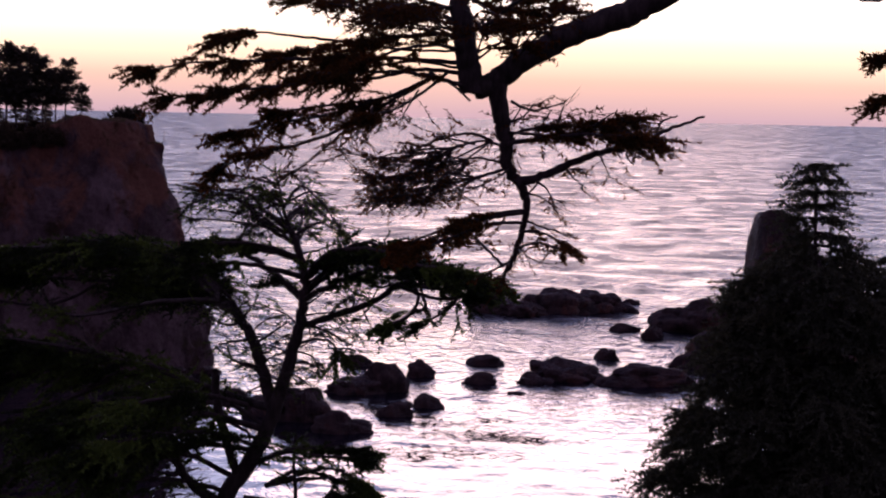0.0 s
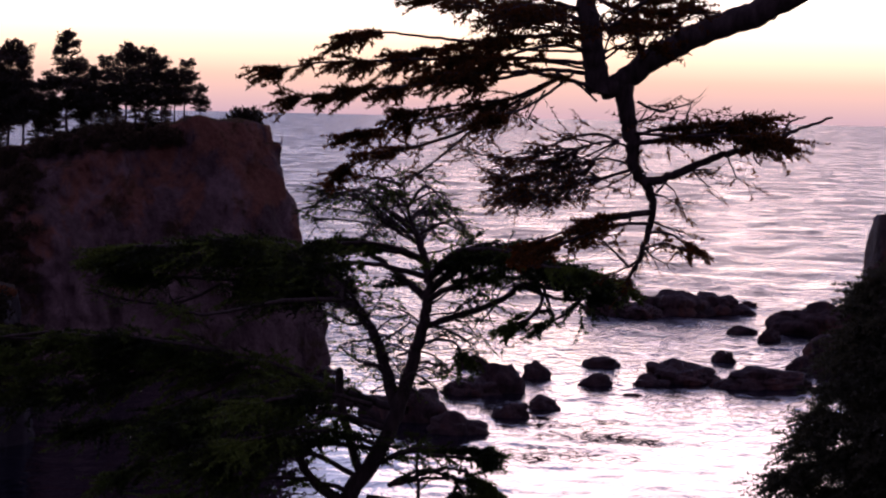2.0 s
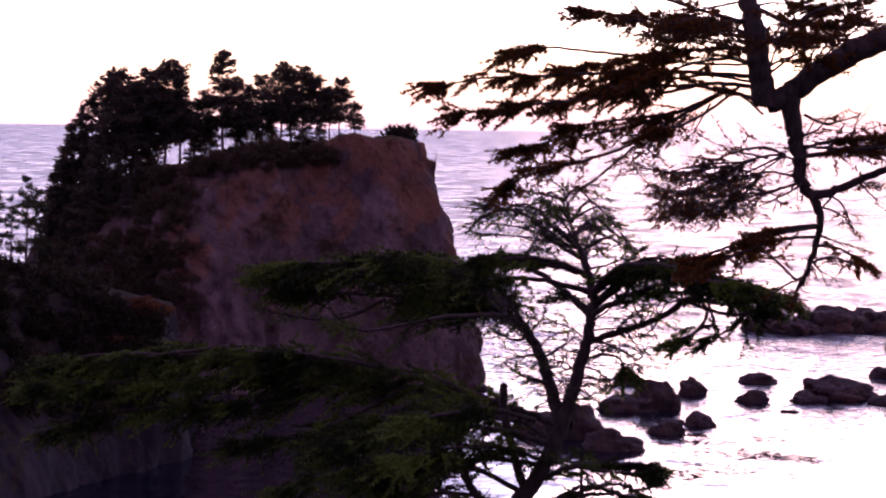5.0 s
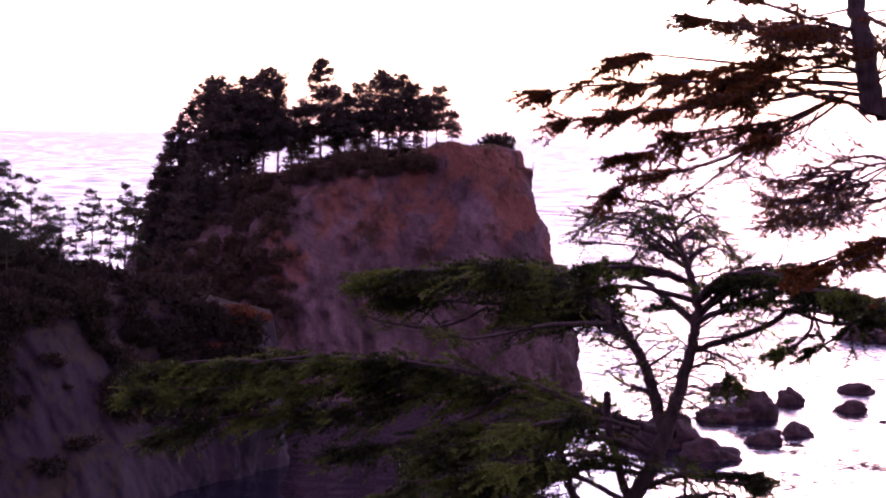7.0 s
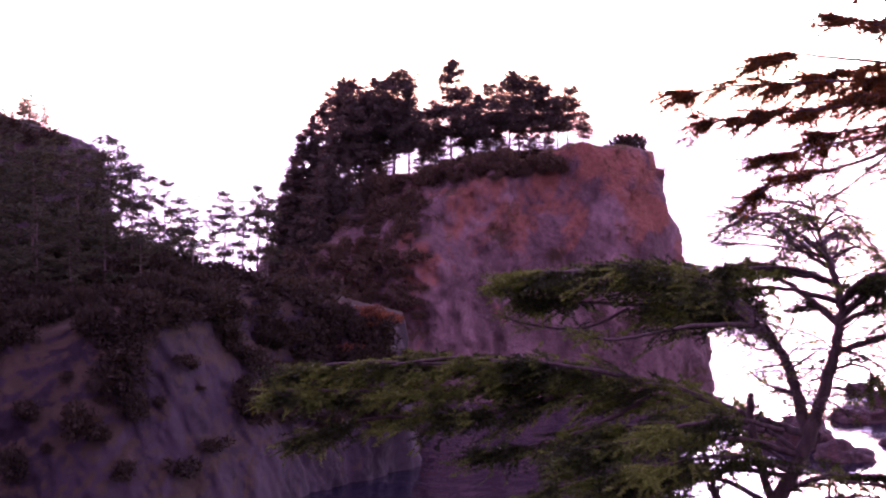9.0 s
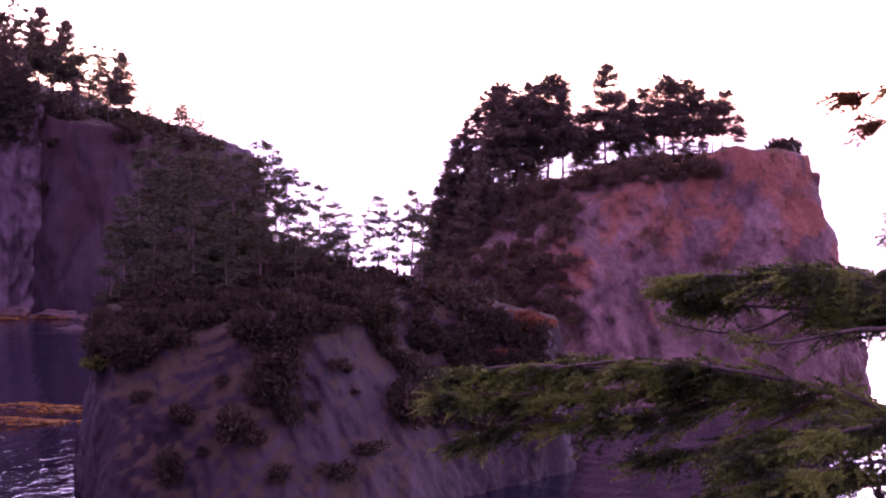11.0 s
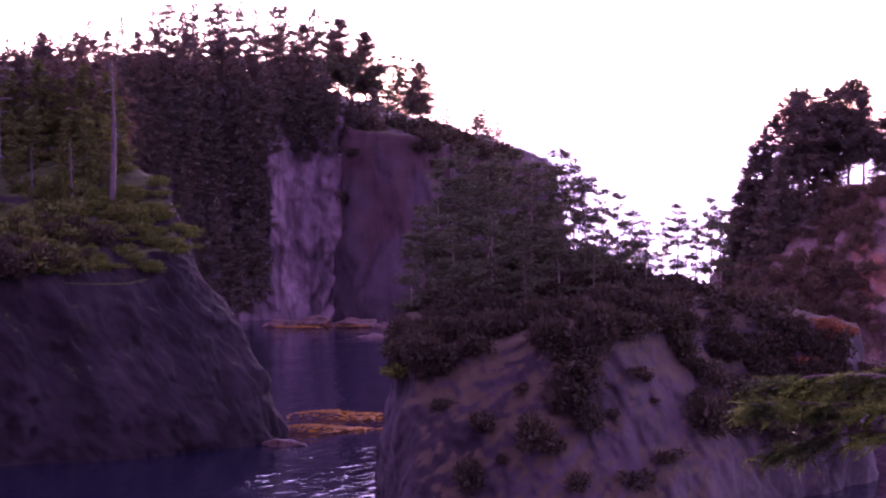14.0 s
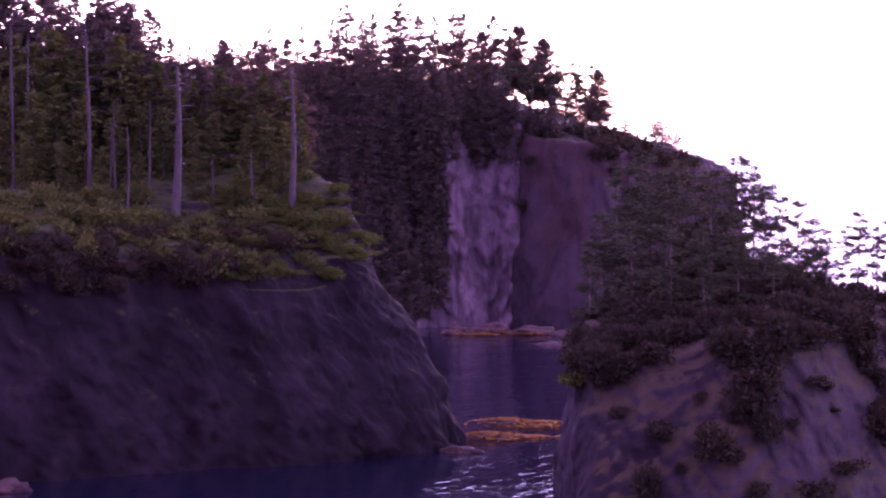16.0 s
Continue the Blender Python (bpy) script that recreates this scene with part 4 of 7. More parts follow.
limb(limb_tree, [(-1.72, -0.99, 13.00), (-1.60, -1.15, 13.00), (-1.78, -1.36, 13.00)], 0.0083, 0.0033)
limb(limb_tree, [(-2.22, -0.74, 13.00), (-2.36, -0.41, 13.00), (-2.69, -0.29, 13.00)], 0.0083, 0.0033)
limb(limb_tree, [(0.96, -0.97, 13.00), (0.20, -0.83, 12.93), (-0.77, -0.72, 12.87), (-1.92, -0.77, 12.80)], 0.0137, 0.0055, 1.9, 0.22, 0.06)
limb(limb_tree, [(-0.28, -0.82, 13.00), (-0.88, -0.53, 13.10), (-1.49, -0.39, 13.20)], 0.0069, 0.0041, 1.8, 0.18, 0.03)
limb(limb_tree, [(0.94, -0.78, 13.00), (0.33, -0.60, 13.07), (-0.40, -0.54, 13.13), (-1.00, -0.47, 13.20)], 0.0086, 0.0055, 1.8, 0.2, 0.05)
limb(limb_tree, [(0.99, -1.05, 13.00), (1.54, -0.92, 13.03), (2.51, -1.16, 13.05), (3.48, -1.32, 13.08), (4.40, -1.24, 13.10)], 0.0069, 0.0033, 0.45, 0.2, 0.1)
limb(limb_tree, [(1.04, -1.52, 13.00), (1.65, -1.71, 12.93), (2.50, -1.94, 12.87), (3.59, -2.20, 12.80)], 0.0086, 0.0033, 0.4, 0.22, 0.12)
limb(limb_tree, [(1.02, -1.39, 13.00), (1.78, -1.29, 13.07), (2.87, -1.68, 13.13), (3.84, -1.88, 13.20)], 0.0069, 0.0033, 0.4, 0.2, 0.1)
limb(limb_tree, [(1.30, -0.91, 13.00), (1.67, -0.77, 13.07), (2.15, -0.81, 13.13), (2.88, -1.09, 13.20)], 0.0086, 0.0041, 0.6, 0.16, 0.08)
limb(limb_tree, [(0.54, -2.11, 13.00), (0.24, -1.74, 13.07), (0.01, -1.49, 13.13), (-0.66, -1.48, 13.20)], 0.0069, 0.0033, 0.25, 0.14, 0.16)
limb(limb_tree, [(0.53, -2.42, 13.00), (1.26, -2.56, 13.03), (2.11, -2.76, 13.07), (3.08, -3.17, 13.10)], 0.0103, 0.0055, 1.2, 0.2, 0.12)
limb(limb_tree, [(0.59, -2.66, 13.00), (1.38, -2.72, 12.90), (2.23, -3.06, 12.80), (2.83, -3.26, 12.70)], 0.0086, 0.0055, 1.0, 0.18, 0.14)
limb(limb_tree, [(0.65, -2.85, 13.00), (0.16, -2.86, 13.10), (-0.34, -3.13, 13.20)], 0.0086, 0.0055, 1.0, 0.14, 0.12)
limb(limb_tree, [(0.74, -3.22, 13.00), (0.27, -3.08, 12.90), (-0.15, -3.19, 12.80)], 0.0069, 0.0055, 0.8, 0.12, 0.12)
limb(limb_tree, [(1.00, -3.59, 13.00), (1.37, -3.23, 13.10), (1.62, -2.99, 13.20)], 0.0083, 0.0055, 0.8, 0.12, 0.1)
limb(limb_tree, [(1.93, 1.31, 13.00), (2.93, 1.34, 13.16), (4.14, 1.16, 13.32), (5.35, 1.23, 13.48), (6.45, 1.31, 13.64), (7.31, 1.19, 13.80)], 0.0120, 0.0041, 1.0, 0.26, 0.05)
limb(limb_tree, [(1.89, 0.75, 13.00), (3.40, 0.82, 13.24), (5.10, 0.78, 13.48), (6.80, 0.69, 13.72), (7.88, 0.62, 13.96), (8.99, 0.38, 14.20)], 0.0120, 0.0041, 1.2, 0.24, 0.05)
limb(limb_tree, [(1.87, 0.53, 13.00), (2.91, 0.59, 13.12), (4.12, 0.34, 13.24), (5.58, 0.21, 13.36), (7.03, 0.04, 13.48), (8.53, -0.19, 13.60)], 0.0120, 0.0041, 1.0, 0.26, 0.08)
limb(limb_tree, [(1.71, 0.17, 13.00), (2.42, 0.40, 12.85), (3.16, 0.53, 12.70), (4.13, 0.51, 12.55), (5.10, 0.47, 12.40)], 0.0137, 0.0055, 1.0, 0.26, 0.08)
limb(limb_tree, [(2.67, 0.40, 13.00), (3.87, -0.14, 13.15), (5.08, -0.46, 13.30), (6.17, -0.67, 13.45), (7.01, -0.88, 13.60)], 0.0103, 0.0041, 1.0, 0.22, 0.10)
limb(limb_tree, [(2.55, 0.46, 13.00), (3.51, -0.11, 13.17), (4.53, -0.71, 13.33), (5.31, -1.02, 13.50), (6.16, -1.26, 13.67), (7.00, -1.54, 13.83), (7.46, -1.96, 14.00)], 0.0103, 0.0055, 0.7, 0.18, 0.10)
limb(limb_tree, [(5.56, -1.10, 13.70), (6.28, -1.23, 13.77), (6.83, -1.33, 13.83), (7.18, -1.64, 13.90)], 0.0073, 0.0058, 1.4, 0.13, 0.06)
limb(limb_tree, [(4.11, -0.36, 13.00), (4.59, -0.86, 13.20), (5.07, -1.30, 13.40), (5.61, -1.73, 13.60)], 0.0069, 0.0041, 0.3, 0.14, 0.2)
limb(limb_tree, [(1.96, 1.56, 13.00), (3.18, 1.74, 13.20), (4.40, 1.98, 13.40), (5.61, 2.10, 13.60)], 0.0103, 0.0055, 1.1, 0.26, 0.08)
limb(limb_tree, [(1.99, 1.86, 13.00), (2.94, 2.09, 12.90), (4.04, 2.43, 12.80), (5.14, 2.76, 12.70)], 0.0120, 0.0055, 1.0, 0.26, 0.08)
limb(limb_tree, [(2.16, 2.34, 13.00), (1.48, 2.00, 13.13), (0.63, 1.89, 13.27), (-0.09, 2.03, 13.40)], 0.0137, 0.0083, 0.9, 0.2, 0.12)
limb(limb_tree, [(2.02, 1.38, 13.00), (1.35, 1.64, 12.83), (0.76, 2.13, 12.67), (-0.21, 2.39, 12.50)], 0.0120, 0.0055, 0.8, 0.2, 0.12)
limb(limb_tree, [(2.01, 1.02, 13.00), (2.56, 1.13, 12.83), (3.41, 0.99, 12.67), (4.01, 0.73, 12.50)], 0.0120, 0.0055, 1.2, 0.22, 0.1)
limb(limb_tree, [(2.30, 0.53, 13.00), (2.90, 0.03, 12.87), (3.50, -0.30, 12.73), (4.11, -0.43, 12.60)], 0.0086, 0.0055, 0.9, 0.18, 0.2)
limb(limb_tree, [(1.76, 0.78, 13.00), (1.58, 1.03, 13.13), (0.98, 1.28, 13.27), (0.26, 1.66, 13.40)], 0.0069, 0.0055, 0.6, 0.18, 0.12)
limb(limb_tree, [(0.89, -0.05, 13.00), (0.46, -0.23, 13.07), (0.10, -0.16, 13.13), (-0.26, -0.05, 13.20)], 0.0083, 0.0033)
limb(limb_tree, [(0.25, 1.23, 13.00), (-0.06, 1.06, 13.00), (-0.24, 0.97, 13.00)], 0.0069, 0.0028)
limb(limb_tree, [(2.67, 0.54, 13.00), (2.18, 0.29, 12.90), (1.78, -0.05, 12.80)], 0.0069, 0.0055)
limb(low_tree, [(8.44, -25.88, 16.00), (7.99, -16.01, 16.00), (7.35, -10.12, 16.00), (6.89, -8.70, 16.00), (6.29, -7.76, 16.00), (5.85, -6.73, 16.00), (5.64, -6.00, 16.00), (5.41, -5.14, 16.00), (5.30, -4.65, 16.00), (5.26, -4.04, 16.00), (5.39, -3.44, 16.00), (5.58, -2.95, 16.00)], 0.0752, 0.0204)
limb(low_tree, [(5.58, -2.98, 16.00), (5.74, -2.53, 16.00), (5.84, -2.05, 16.00), (5.93, -1.74, 16.00)], 0.0145, 0.0051, 0.5, 0.14, 0.1)
limb(low_tree, [(5.87, -6.79, 16.00), (6.13, -6.00, 16.07), (6.40, -5.22, 16.13), (6.68, -4.80, 16.20), (7.14, -4.34, 16.27), (7.63, -3.96, 16.33), (7.82, -3.72, 16.40)], 0.0463, 0.0136)
limb(low_tree, [(6.65, -8.31, 16.00), (6.85, -7.59, 15.95), (7.06, -6.86, 15.90), (7.14, -6.38, 15.85), (7.16, -5.97, 15.80)], 0.0296, 0.0238)
limb(low_tree, [(6.88, -8.91, 16.00), (7.62, -8.44, 15.87), (8.00, -7.72, 15.73), (8.13, -7.24, 15.60)], 0.0254, 0.0170)
limb(low_tree, [(6.49, -5.04, 16.00), (6.71, -4.61, 16.10), (7.21, -4.08, 16.20), (7.63, -3.84, 16.30)], 0.0173, 0.0068, 0.5, 0.2, 0.1)
limb(low_tree, [(5.27, -4.96, 16.00), (4.52, -4.71, 15.94), (3.79, -4.44, 15.88), (3.25, -4.07, 15.82), (2.58, -3.87, 15.76), (1.60, -3.85, 15.70)], 0.0231, 0.0102, 0.5, 0.2, 0.12)
limb(low_tree, [(5.28, -4.29, 16.00), (4.54, -3.67, 16.08), (3.56, -3.40, 16.15), (2.58, -3.63, 16.23), (1.60, -3.85, 16.30)], 0.0231, 0.0102, 1.5, 0.26, 0.08)
limb(low_tree, [(5.31, -4.04, 16.00), (4.78, -3.43, 15.80), (4.05, -3.29, 15.60), (3.32, -3.42, 15.40)], 0.0231, 0.0102, 1.5, 0.26, 0.08)
limb(low_tree, [(5.28, -4.41, 16.00), (4.29, -3.90, 15.67), (3.32, -3.64, 15.33), (2.09, -3.71, 15.00)], 0.0202, 0.0102, 1.5, 0.28, 0.08)
limb(low_tree, [(3.25, -4.07, 15.80), (2.81, -4.24, 15.67), (2.20, -4.35, 15.53), (1.59, -4.22, 15.40)], 0.0143, 0.0067, 1.0, 0.22, 0.16)
limb(low_tree, [(2.94, -4.00, 15.80), (2.81, -4.36, 15.73), (3.05, -4.73, 15.67), (3.41, -4.92, 15.60)], 0.0143, 0.0067, 1.0, 0.18, 0.18)
limb(low_tree, [(2.33, -3.87, 15.80), (1.96, -4.22, 15.90), (2.20, -4.60, 16.00), (2.80, -4.91, 16.10)], 0.0143, 0.0067, 1.0, 0.18, 0.18)
limb(low_tree, [(1.85, -3.83, 15.80), (1.35, -3.97, 15.90), (0.98, -4.08, 16.00)], 0.0114, 0.0067, 1.0, 0.18, 0.16)
limb(low_tree, [(5.41, -3.56, 16.00), (6.12, -3.33, 16.17), (6.86, -3.16, 16.33), (7.64, -3.23, 16.50)], 0.0202, 0.0068, 1.0, 0.24, 0.08)
limb(low_tree, [(5.34, -3.92, 16.00), (6.24, -3.70, 15.83), (6.97, -3.65, 15.67), (7.70, -3.72, 15.50)], 0.0202, 0.0068, 1.0, 0.24, 0.08)
limb(low_tree, [(5.52, -3.20, 16.00), (6.13, -2.84, 16.08), (6.63, -2.36, 16.15), (7.24, -2.19, 16.23), (7.78, -2.45, 16.30)], 0.0145, 0.0051, 0.58, 0.22, 0.12)
limb(low_tree, [(5.62, -2.95, 16.00), (6.14, -2.54, 15.93), (6.45, -2.18, 15.85), (6.87, -2.06, 15.78), (7.36, -2.26, 15.70)], 0.0145, 0.0051, 0.55, 0.2, 0.14)
limb(low_tree, [(5.71, -2.71, 16.00), (5.29, -2.34, 16.10), (5.05, -2.46, 16.20), (4.67, -2.76, 16.30)], 0.0116, 0.0041, 0.55, 0.18, 0.14)
limb(low_tree, [(5.77, -2.47, 16.00), (5.42, -1.98, 15.93), (5.05, -2.21, 15.87), (4.55, -2.81, 15.80)], 0.0116, 0.0041, 0.55, 0.18, 0.16)
limb(low_tree, [(5.58, -3.08, 16.00), (5.04, -2.76, 16.07), (4.79, -2.82, 16.13), (4.50, -2.96, 16.20)], 0.0116, 0.0041, 0.58, 0.16, 0.1)
limb(low_tree, [(5.90, -2.05, 16.00), (6.15, -1.81, 16.07), (6.39, -1.87, 16.13), (6.75, -2.18, 16.20)], 0.0087, 0.0034, 0.55, 0.16, 0.12)
limb(low_tree, [(5.93, -1.99, 16.00), (5.67, -1.71, 15.93), (5.42, -1.86, 15.87), (5.23, -2.22, 15.80)], 0.0087, 0.0034, 0.55, 0.16, 0.12)
limb(low_tree, [(6.20, -5.88, 16.00), (6.69, -5.77, 16.07), (7.00, -5.59, 16.13), (7.18, -5.43, 16.20)], 0.0116, 0.0051)
limb(low_tree, [(5.48, -5.39, 16.00), (4.99, -5.26, 16.07), (4.63, -5.37, 16.13), (4.50, -5.74, 16.20)], 0.0116, 0.0051, 0.9, 0.14, 0.25)
limb(low_tree, [(5.37, -4.90, 16.00), (4.81, -5.07, 15.93), (4.38, -5.31, 15.87), (4.32, -5.49, 15.80)], 0.0087, 0.0051, 0.6, 0.14, 0.25)
limb(low_tree, [(6.58, -4.92, 16.00), (6.95, -4.98, 16.10), (7.32, -4.81, 16.20)], 0.0116, 0.0051, 0.3, 0.14, 0.1)
limb(low_tree, [(6.33, -5.40, 16.00), (5.97, -5.15, 16.15), (5.61, -4.90, 16.30)], 0.0116, 0.0051, 0.2, 0.12, 0.1)
limb(low_tree, [(5.65, -6.00, 16.00), (5.35, -5.75, 16.10), (4.98, -5.86, 16.20), (4.80, -6.04, 16.30)], 0.0087, 0.0041, 0.55, 0.16, 0.12)
limb(low_tree, [(6.53, -8.07, 16.00), (5.68, -7.69, 15.90), (4.95, -7.62, 15.80), (3.91, -7.64, 15.70)], 0.0202, 0.0068, 1.2, 0.22, 0.1)
limb(low_tree, [(6.04, -8.42, 16.00), (5.31, -8.17, 16.10), (4.58, -8.04, 16.20), (3.83, -8.42, 16.30)], 0.0173, 0.0068, 1.2, 0.22, 0.12)
limb(low_tree, [(5.36, -8.90, 16.00), (5.40, -8.30, 16.03), (5.44, -7.69, 16.07), (5.38, -7.33, 16.10)], 0.0145, 0.0068, 0.8, 0.14, 0.1)
limb(low_tree, [(6.52, -8.67, 16.00), (5.42, -8.78, 16.03), (4.44, -8.64, 16.07), (3.95, -8.76, 16.10)], 0.0173, 0.0068, 1.2, 0.2, 0.12)
limb(low_tree, [(6.89, -8.79, 16.00), (7.50, -8.44, 15.90), (7.87, -8.20, 15.80), (8.12, -7.72, 15.70)], 0.0173, 0.0068, 0.8, 0.2, 0.12)
limb(low_tree, [(7.04, -6.98, 16.00), (6.55, -7.22, 15.85), (6.05, -7.58, 15.70)], 0.0145, 0.0068, 0.6, 0.18, 0.1)
limb(low_tree, [(6.65, -4.84, 16.02), (7.31, -4.29, 16.62), (8.03, -3.89, 17.22), (9.23, -3.66, 17.83), (10.92, -3.68, 18.43), (12.39, -3.64, 19.04)], 0.0211, 0.0102, 2.2, 0.34, 0.10)
limb(low_tree, [(6.84, -4.67, 16.02), (7.45, -4.05, 16.44), (8.17, -3.52, 16.86), (9.25, -3.29, 17.28), (10.46, -3.35, 17.70), (11.66, -3.41, 18.12), (12.32, -3.55, 18.54)], 0.0190, 0.0102, 2.2, 0.30, 0.08)
limb(low_tree, [(6.78, -4.71, 16.02), (7.67, -4.30, 16.72), (8.63, -4.13, 17.42), (10.19, -4.04, 18.13), (11.88, -4.00, 18.83)], 0.0190, 0.0102, 2.2, 0.34, 0.14)
limb(low_tree, [(7.03, -4.43, 16.02), (7.57, -3.81, 16.52), (8.29, -3.31, 17.02), (9.49, -3.21, 17.53)], 0.0231, 0.0102, 2.2, 0.30, 0.08)
limb(low_tree, [(5.30, -4.43, 16.01), (6.12, -3.72, 16.35), (6.85, -3.34, 16.69), (7.56, -3.30, 17.02)], 0.0231, 0.0102, 1.4, 0.28, 0.08)
limb(low_tree, [(7.03, -4.47, 16.02), (8.29, -4.49, 16.27), (9.26, -4.69, 16.53), (10.22, -4.83, 16.78), (10.95, -4.60, 17.03)], 0.0173, 0.0068, 0.6, 0.22, 0.12)
limb(low_tree, [(9.70, -4.15, 18.03), (10.67, -4.59, 18.20), (11.64, -4.55, 18.37), (12.37, -4.37, 18.54)], 0.0130, 0.0057, 0.4, 0.2, 0.1)
limb(low_tree, [(5.71, -6.80, 16.02), (6.79, -6.52, 16.45), (8.61, -5.89, 16.89), (10.43, -5.66, 17.33), (12.86, -5.53, 17.77), (15.29, -5.56, 18.21), (17.10, -5.51, 18.65)], 0.0296, 0.0102, 2.2, 0.38, 0.12)
limb(low_tree, [(7.38, -6.35, 17.02), (9.21, -6.03, 17.31), (11.64, -5.94, 17.59), (14.07, -5.97, 17.88), (16.26, -5.99, 18.17), (17.40, -5.99, 18.45)], 0.0224, 0.0109, 2.2, 0.36, 0.14)
limb(low_tree, [(8.61, -5.95, 17.02), (10.43, -5.44, 17.43), (12.13, -5.34, 17.84), (13.58, -5.24, 18.24), (14.55, -5.32, 18.64)], 0.0179, 0.0109, 2.2, 0.32, 0.08)
limb(low_tree, [(10.43, -5.80, 17.33), (12.12, -6.31, 17.59), (13.58, -6.51, 17.84), (15.28, -6.59, 18.09), (16.85, -7.02, 18.35)], 0.0205, 0.0110, 2.2, 0.36, 0.18)
limb(low_tree, [(9.22, -6.03, 17.03), (10.66, -6.78, 17.20), (11.87, -7.16, 17.37), (12.85, -7.29, 17.54)], 0.0179, 0.0109, 2.2, 0.34, 0.18)
limb(low_tree, [(7.40, -6.41, 16.42), (8.48, -6.86, 16.62), (9.69, -7.12, 16.83), (10.90, -7.51, 17.03)], 0.0237, 0.0105, 2.2, 0.34, 0.18)
limb(low_tree, [(14.55, -5.49, 18.44), (15.52, -5.68, 18.51), (16.25, -5.77, 18.58), (17.09, -5.65, 18.65)], 0.0167, 0.0078, 2.2, 0.26, 0.1)
limb(low_tree, [(5.95, -7.28, 16.02), (7.05, -6.95, 15.87), (8.27, -6.86, 15.72), (9.50, -6.94, 15.58), (10.96, -7.27, 15.43)], 0.0211, 0.0102, 2.2, 0.34, 0.14)
limb(low_tree, [(6.07, -7.17, 16.02), (6.80, -6.70, 16.19), (7.77, -6.51, 16.36), (8.98, -6.45, 16.53)], 0.0190, 0.0102, 2.2, 0.32, 0.10)
limb(low_tree, [(6.30, -7.65, 16.02), (7.40, -7.56, 15.89), (8.62, -7.71, 15.76), (10.09, -7.98, 15.63)], 0.0190, 0.0102, 2.2, 0.34, 0.16)
limb(low_tree, [(6.46, -6.69, 15.62), (7.44, -6.48, 15.49), (8.05, -6.55, 15.36), (9.15, -6.75, 15.23)], 0.0169, 0.0100, 2.2, 0.30, 0.14)
limb(low_tree, [(6.56, -5.04, 16.00), (6.90, -4.80, 15.96), (7.17, -4.65, 15.92)], 0.0076, 0.0034, 0.35, 0.15, 0.12)
limb(low_tree, [(6.46, -5.28, 16.00), (6.27, -5.00, 15.96), (5.98, -4.80, 15.92)], 0.0076, 0.0034, 0.35, 0.15, 0.12)
limb(low_tree, [(6.30, -5.64, 16.00), (5.97, -5.50, 16.11), (5.76, -5.23, 16.21)], 0.0076, 0.0034, 0.35, 0.15, 0.12)
limb(low_tree, [(6.20, -5.94, 16.00), (6.52, -5.86, 15.91), (6.75, -5.75, 15.82)], 0.0076, 0.0034, 0.35, 0.15, 0.12)
limb(low_tree, [(6.08, -6.12, 16.00), (5.88, -6.12, 15.89), (5.59, -6.25, 15.77)], 0.0076, 0.0034, 0.35, 0.15, 0.12)
limb(low_tree, [(5.71, -6.12, 16.00), (5.87, -5.93, 16.12), (6.15, -5.59, 16.25)], 0.0076, 0.0034, 0.35, 0.15, 0.12)
limb(low_tree, [(5.57, -5.63, 16.00), (5.81, -5.47, 15.92), (6.13, -5.37, 15.85)], 0.0076, 0.0034, 0.35, 0.15, 0.12)
limb(low_tree, [(5.48, -5.26, 16.00), (5.22, -5.17, 16.14), (5.00, -4.99, 16.28)], 0.0076, 0.0034, 0.35, 0.15, 0.12)
limb(low_tree, [(5.39, -4.96, 16.00), (5.70, -4.72, 16.04), (6.13, -4.57, 16.08)], 0.0076, 0.0034, 0.35, 0.15, 0.12)
limb(low_tree, [(5.32, -4.59, 16.00), (4.97, -4.34, 15.87), (4.66, -4.05, 15.74)], 0.0076, 0.0034, 0.35, 0.15, 0.12)
limb(low_tree, [(5.28, -4.29, 16.00), (5.65, -4.08, 16.17), (6.02, -3.97, 16.35)], 0.0076, 0.0034, 0.35, 0.15, 0.12)
limb(low_tree, [(5.26, -4.10, 16.00), (4.91, -3.83, 15.92), (4.66, -3.49, 15.84)], 0.0076, 0.0034, 0.35, 0.15, 0.12)
limb(low_tree, [(5.32, -3.68, 16.00), (5.59, -3.51, 16.15), (5.99, -3.29, 16.31)], 0.0076, 0.0034, 0.35, 0.15, 0.12)
limb(low_tree, [(5.39, -3.44, 16.00), (4.98, -3.34, 15.97), (4.67, -3.22, 15.93)], 0.0076, 0.0034, 0.35, 0.15, 0.12)
limb(low_tree, [(6.61, -4.86, 16.00), (6.42, -4.60, 15.86), (6.25, -4.32, 15.73)], 0.0076, 0.0034, 0.35, 0.15, 0.12)
limb(low_tree, [(6.96, -4.50, 16.00), (7.29, -4.64, 15.82), (7.56, -4.70, 15.63)], 0.0076, 0.0034, 0.35, 0.15, 0.12)
limb(low_tree, [(7.08, -4.38, 16.00), (7.03, -4.12, 15.91), (6.85, -3.77, 15.82)], 0.0076, 0.0034, 0.35, 0.15, 0.12)
limb(low_tree, [(5.65, -5.94, 16.00), (5.34, -6.11, 15.94), (5.04, -6.33, 15.87)], 0.0076, 0.0034, 0.35, 0.15, 0.12)
limb(low_tree, [(5.54, -5.51, 16.00), (5.13, -5.61, 15.97), (4.86, -5.83, 15.93)], 0.0076, 0.0034, 0.35, 0.15, 0.12)
limb(low_tree, [(4.52, -4.71, 16.00), (4.37, -4.97, 15.91), (4.14, -5.24, 15.82)], 0.0076, 0.0034, 0.35, 0.15, 0.12)
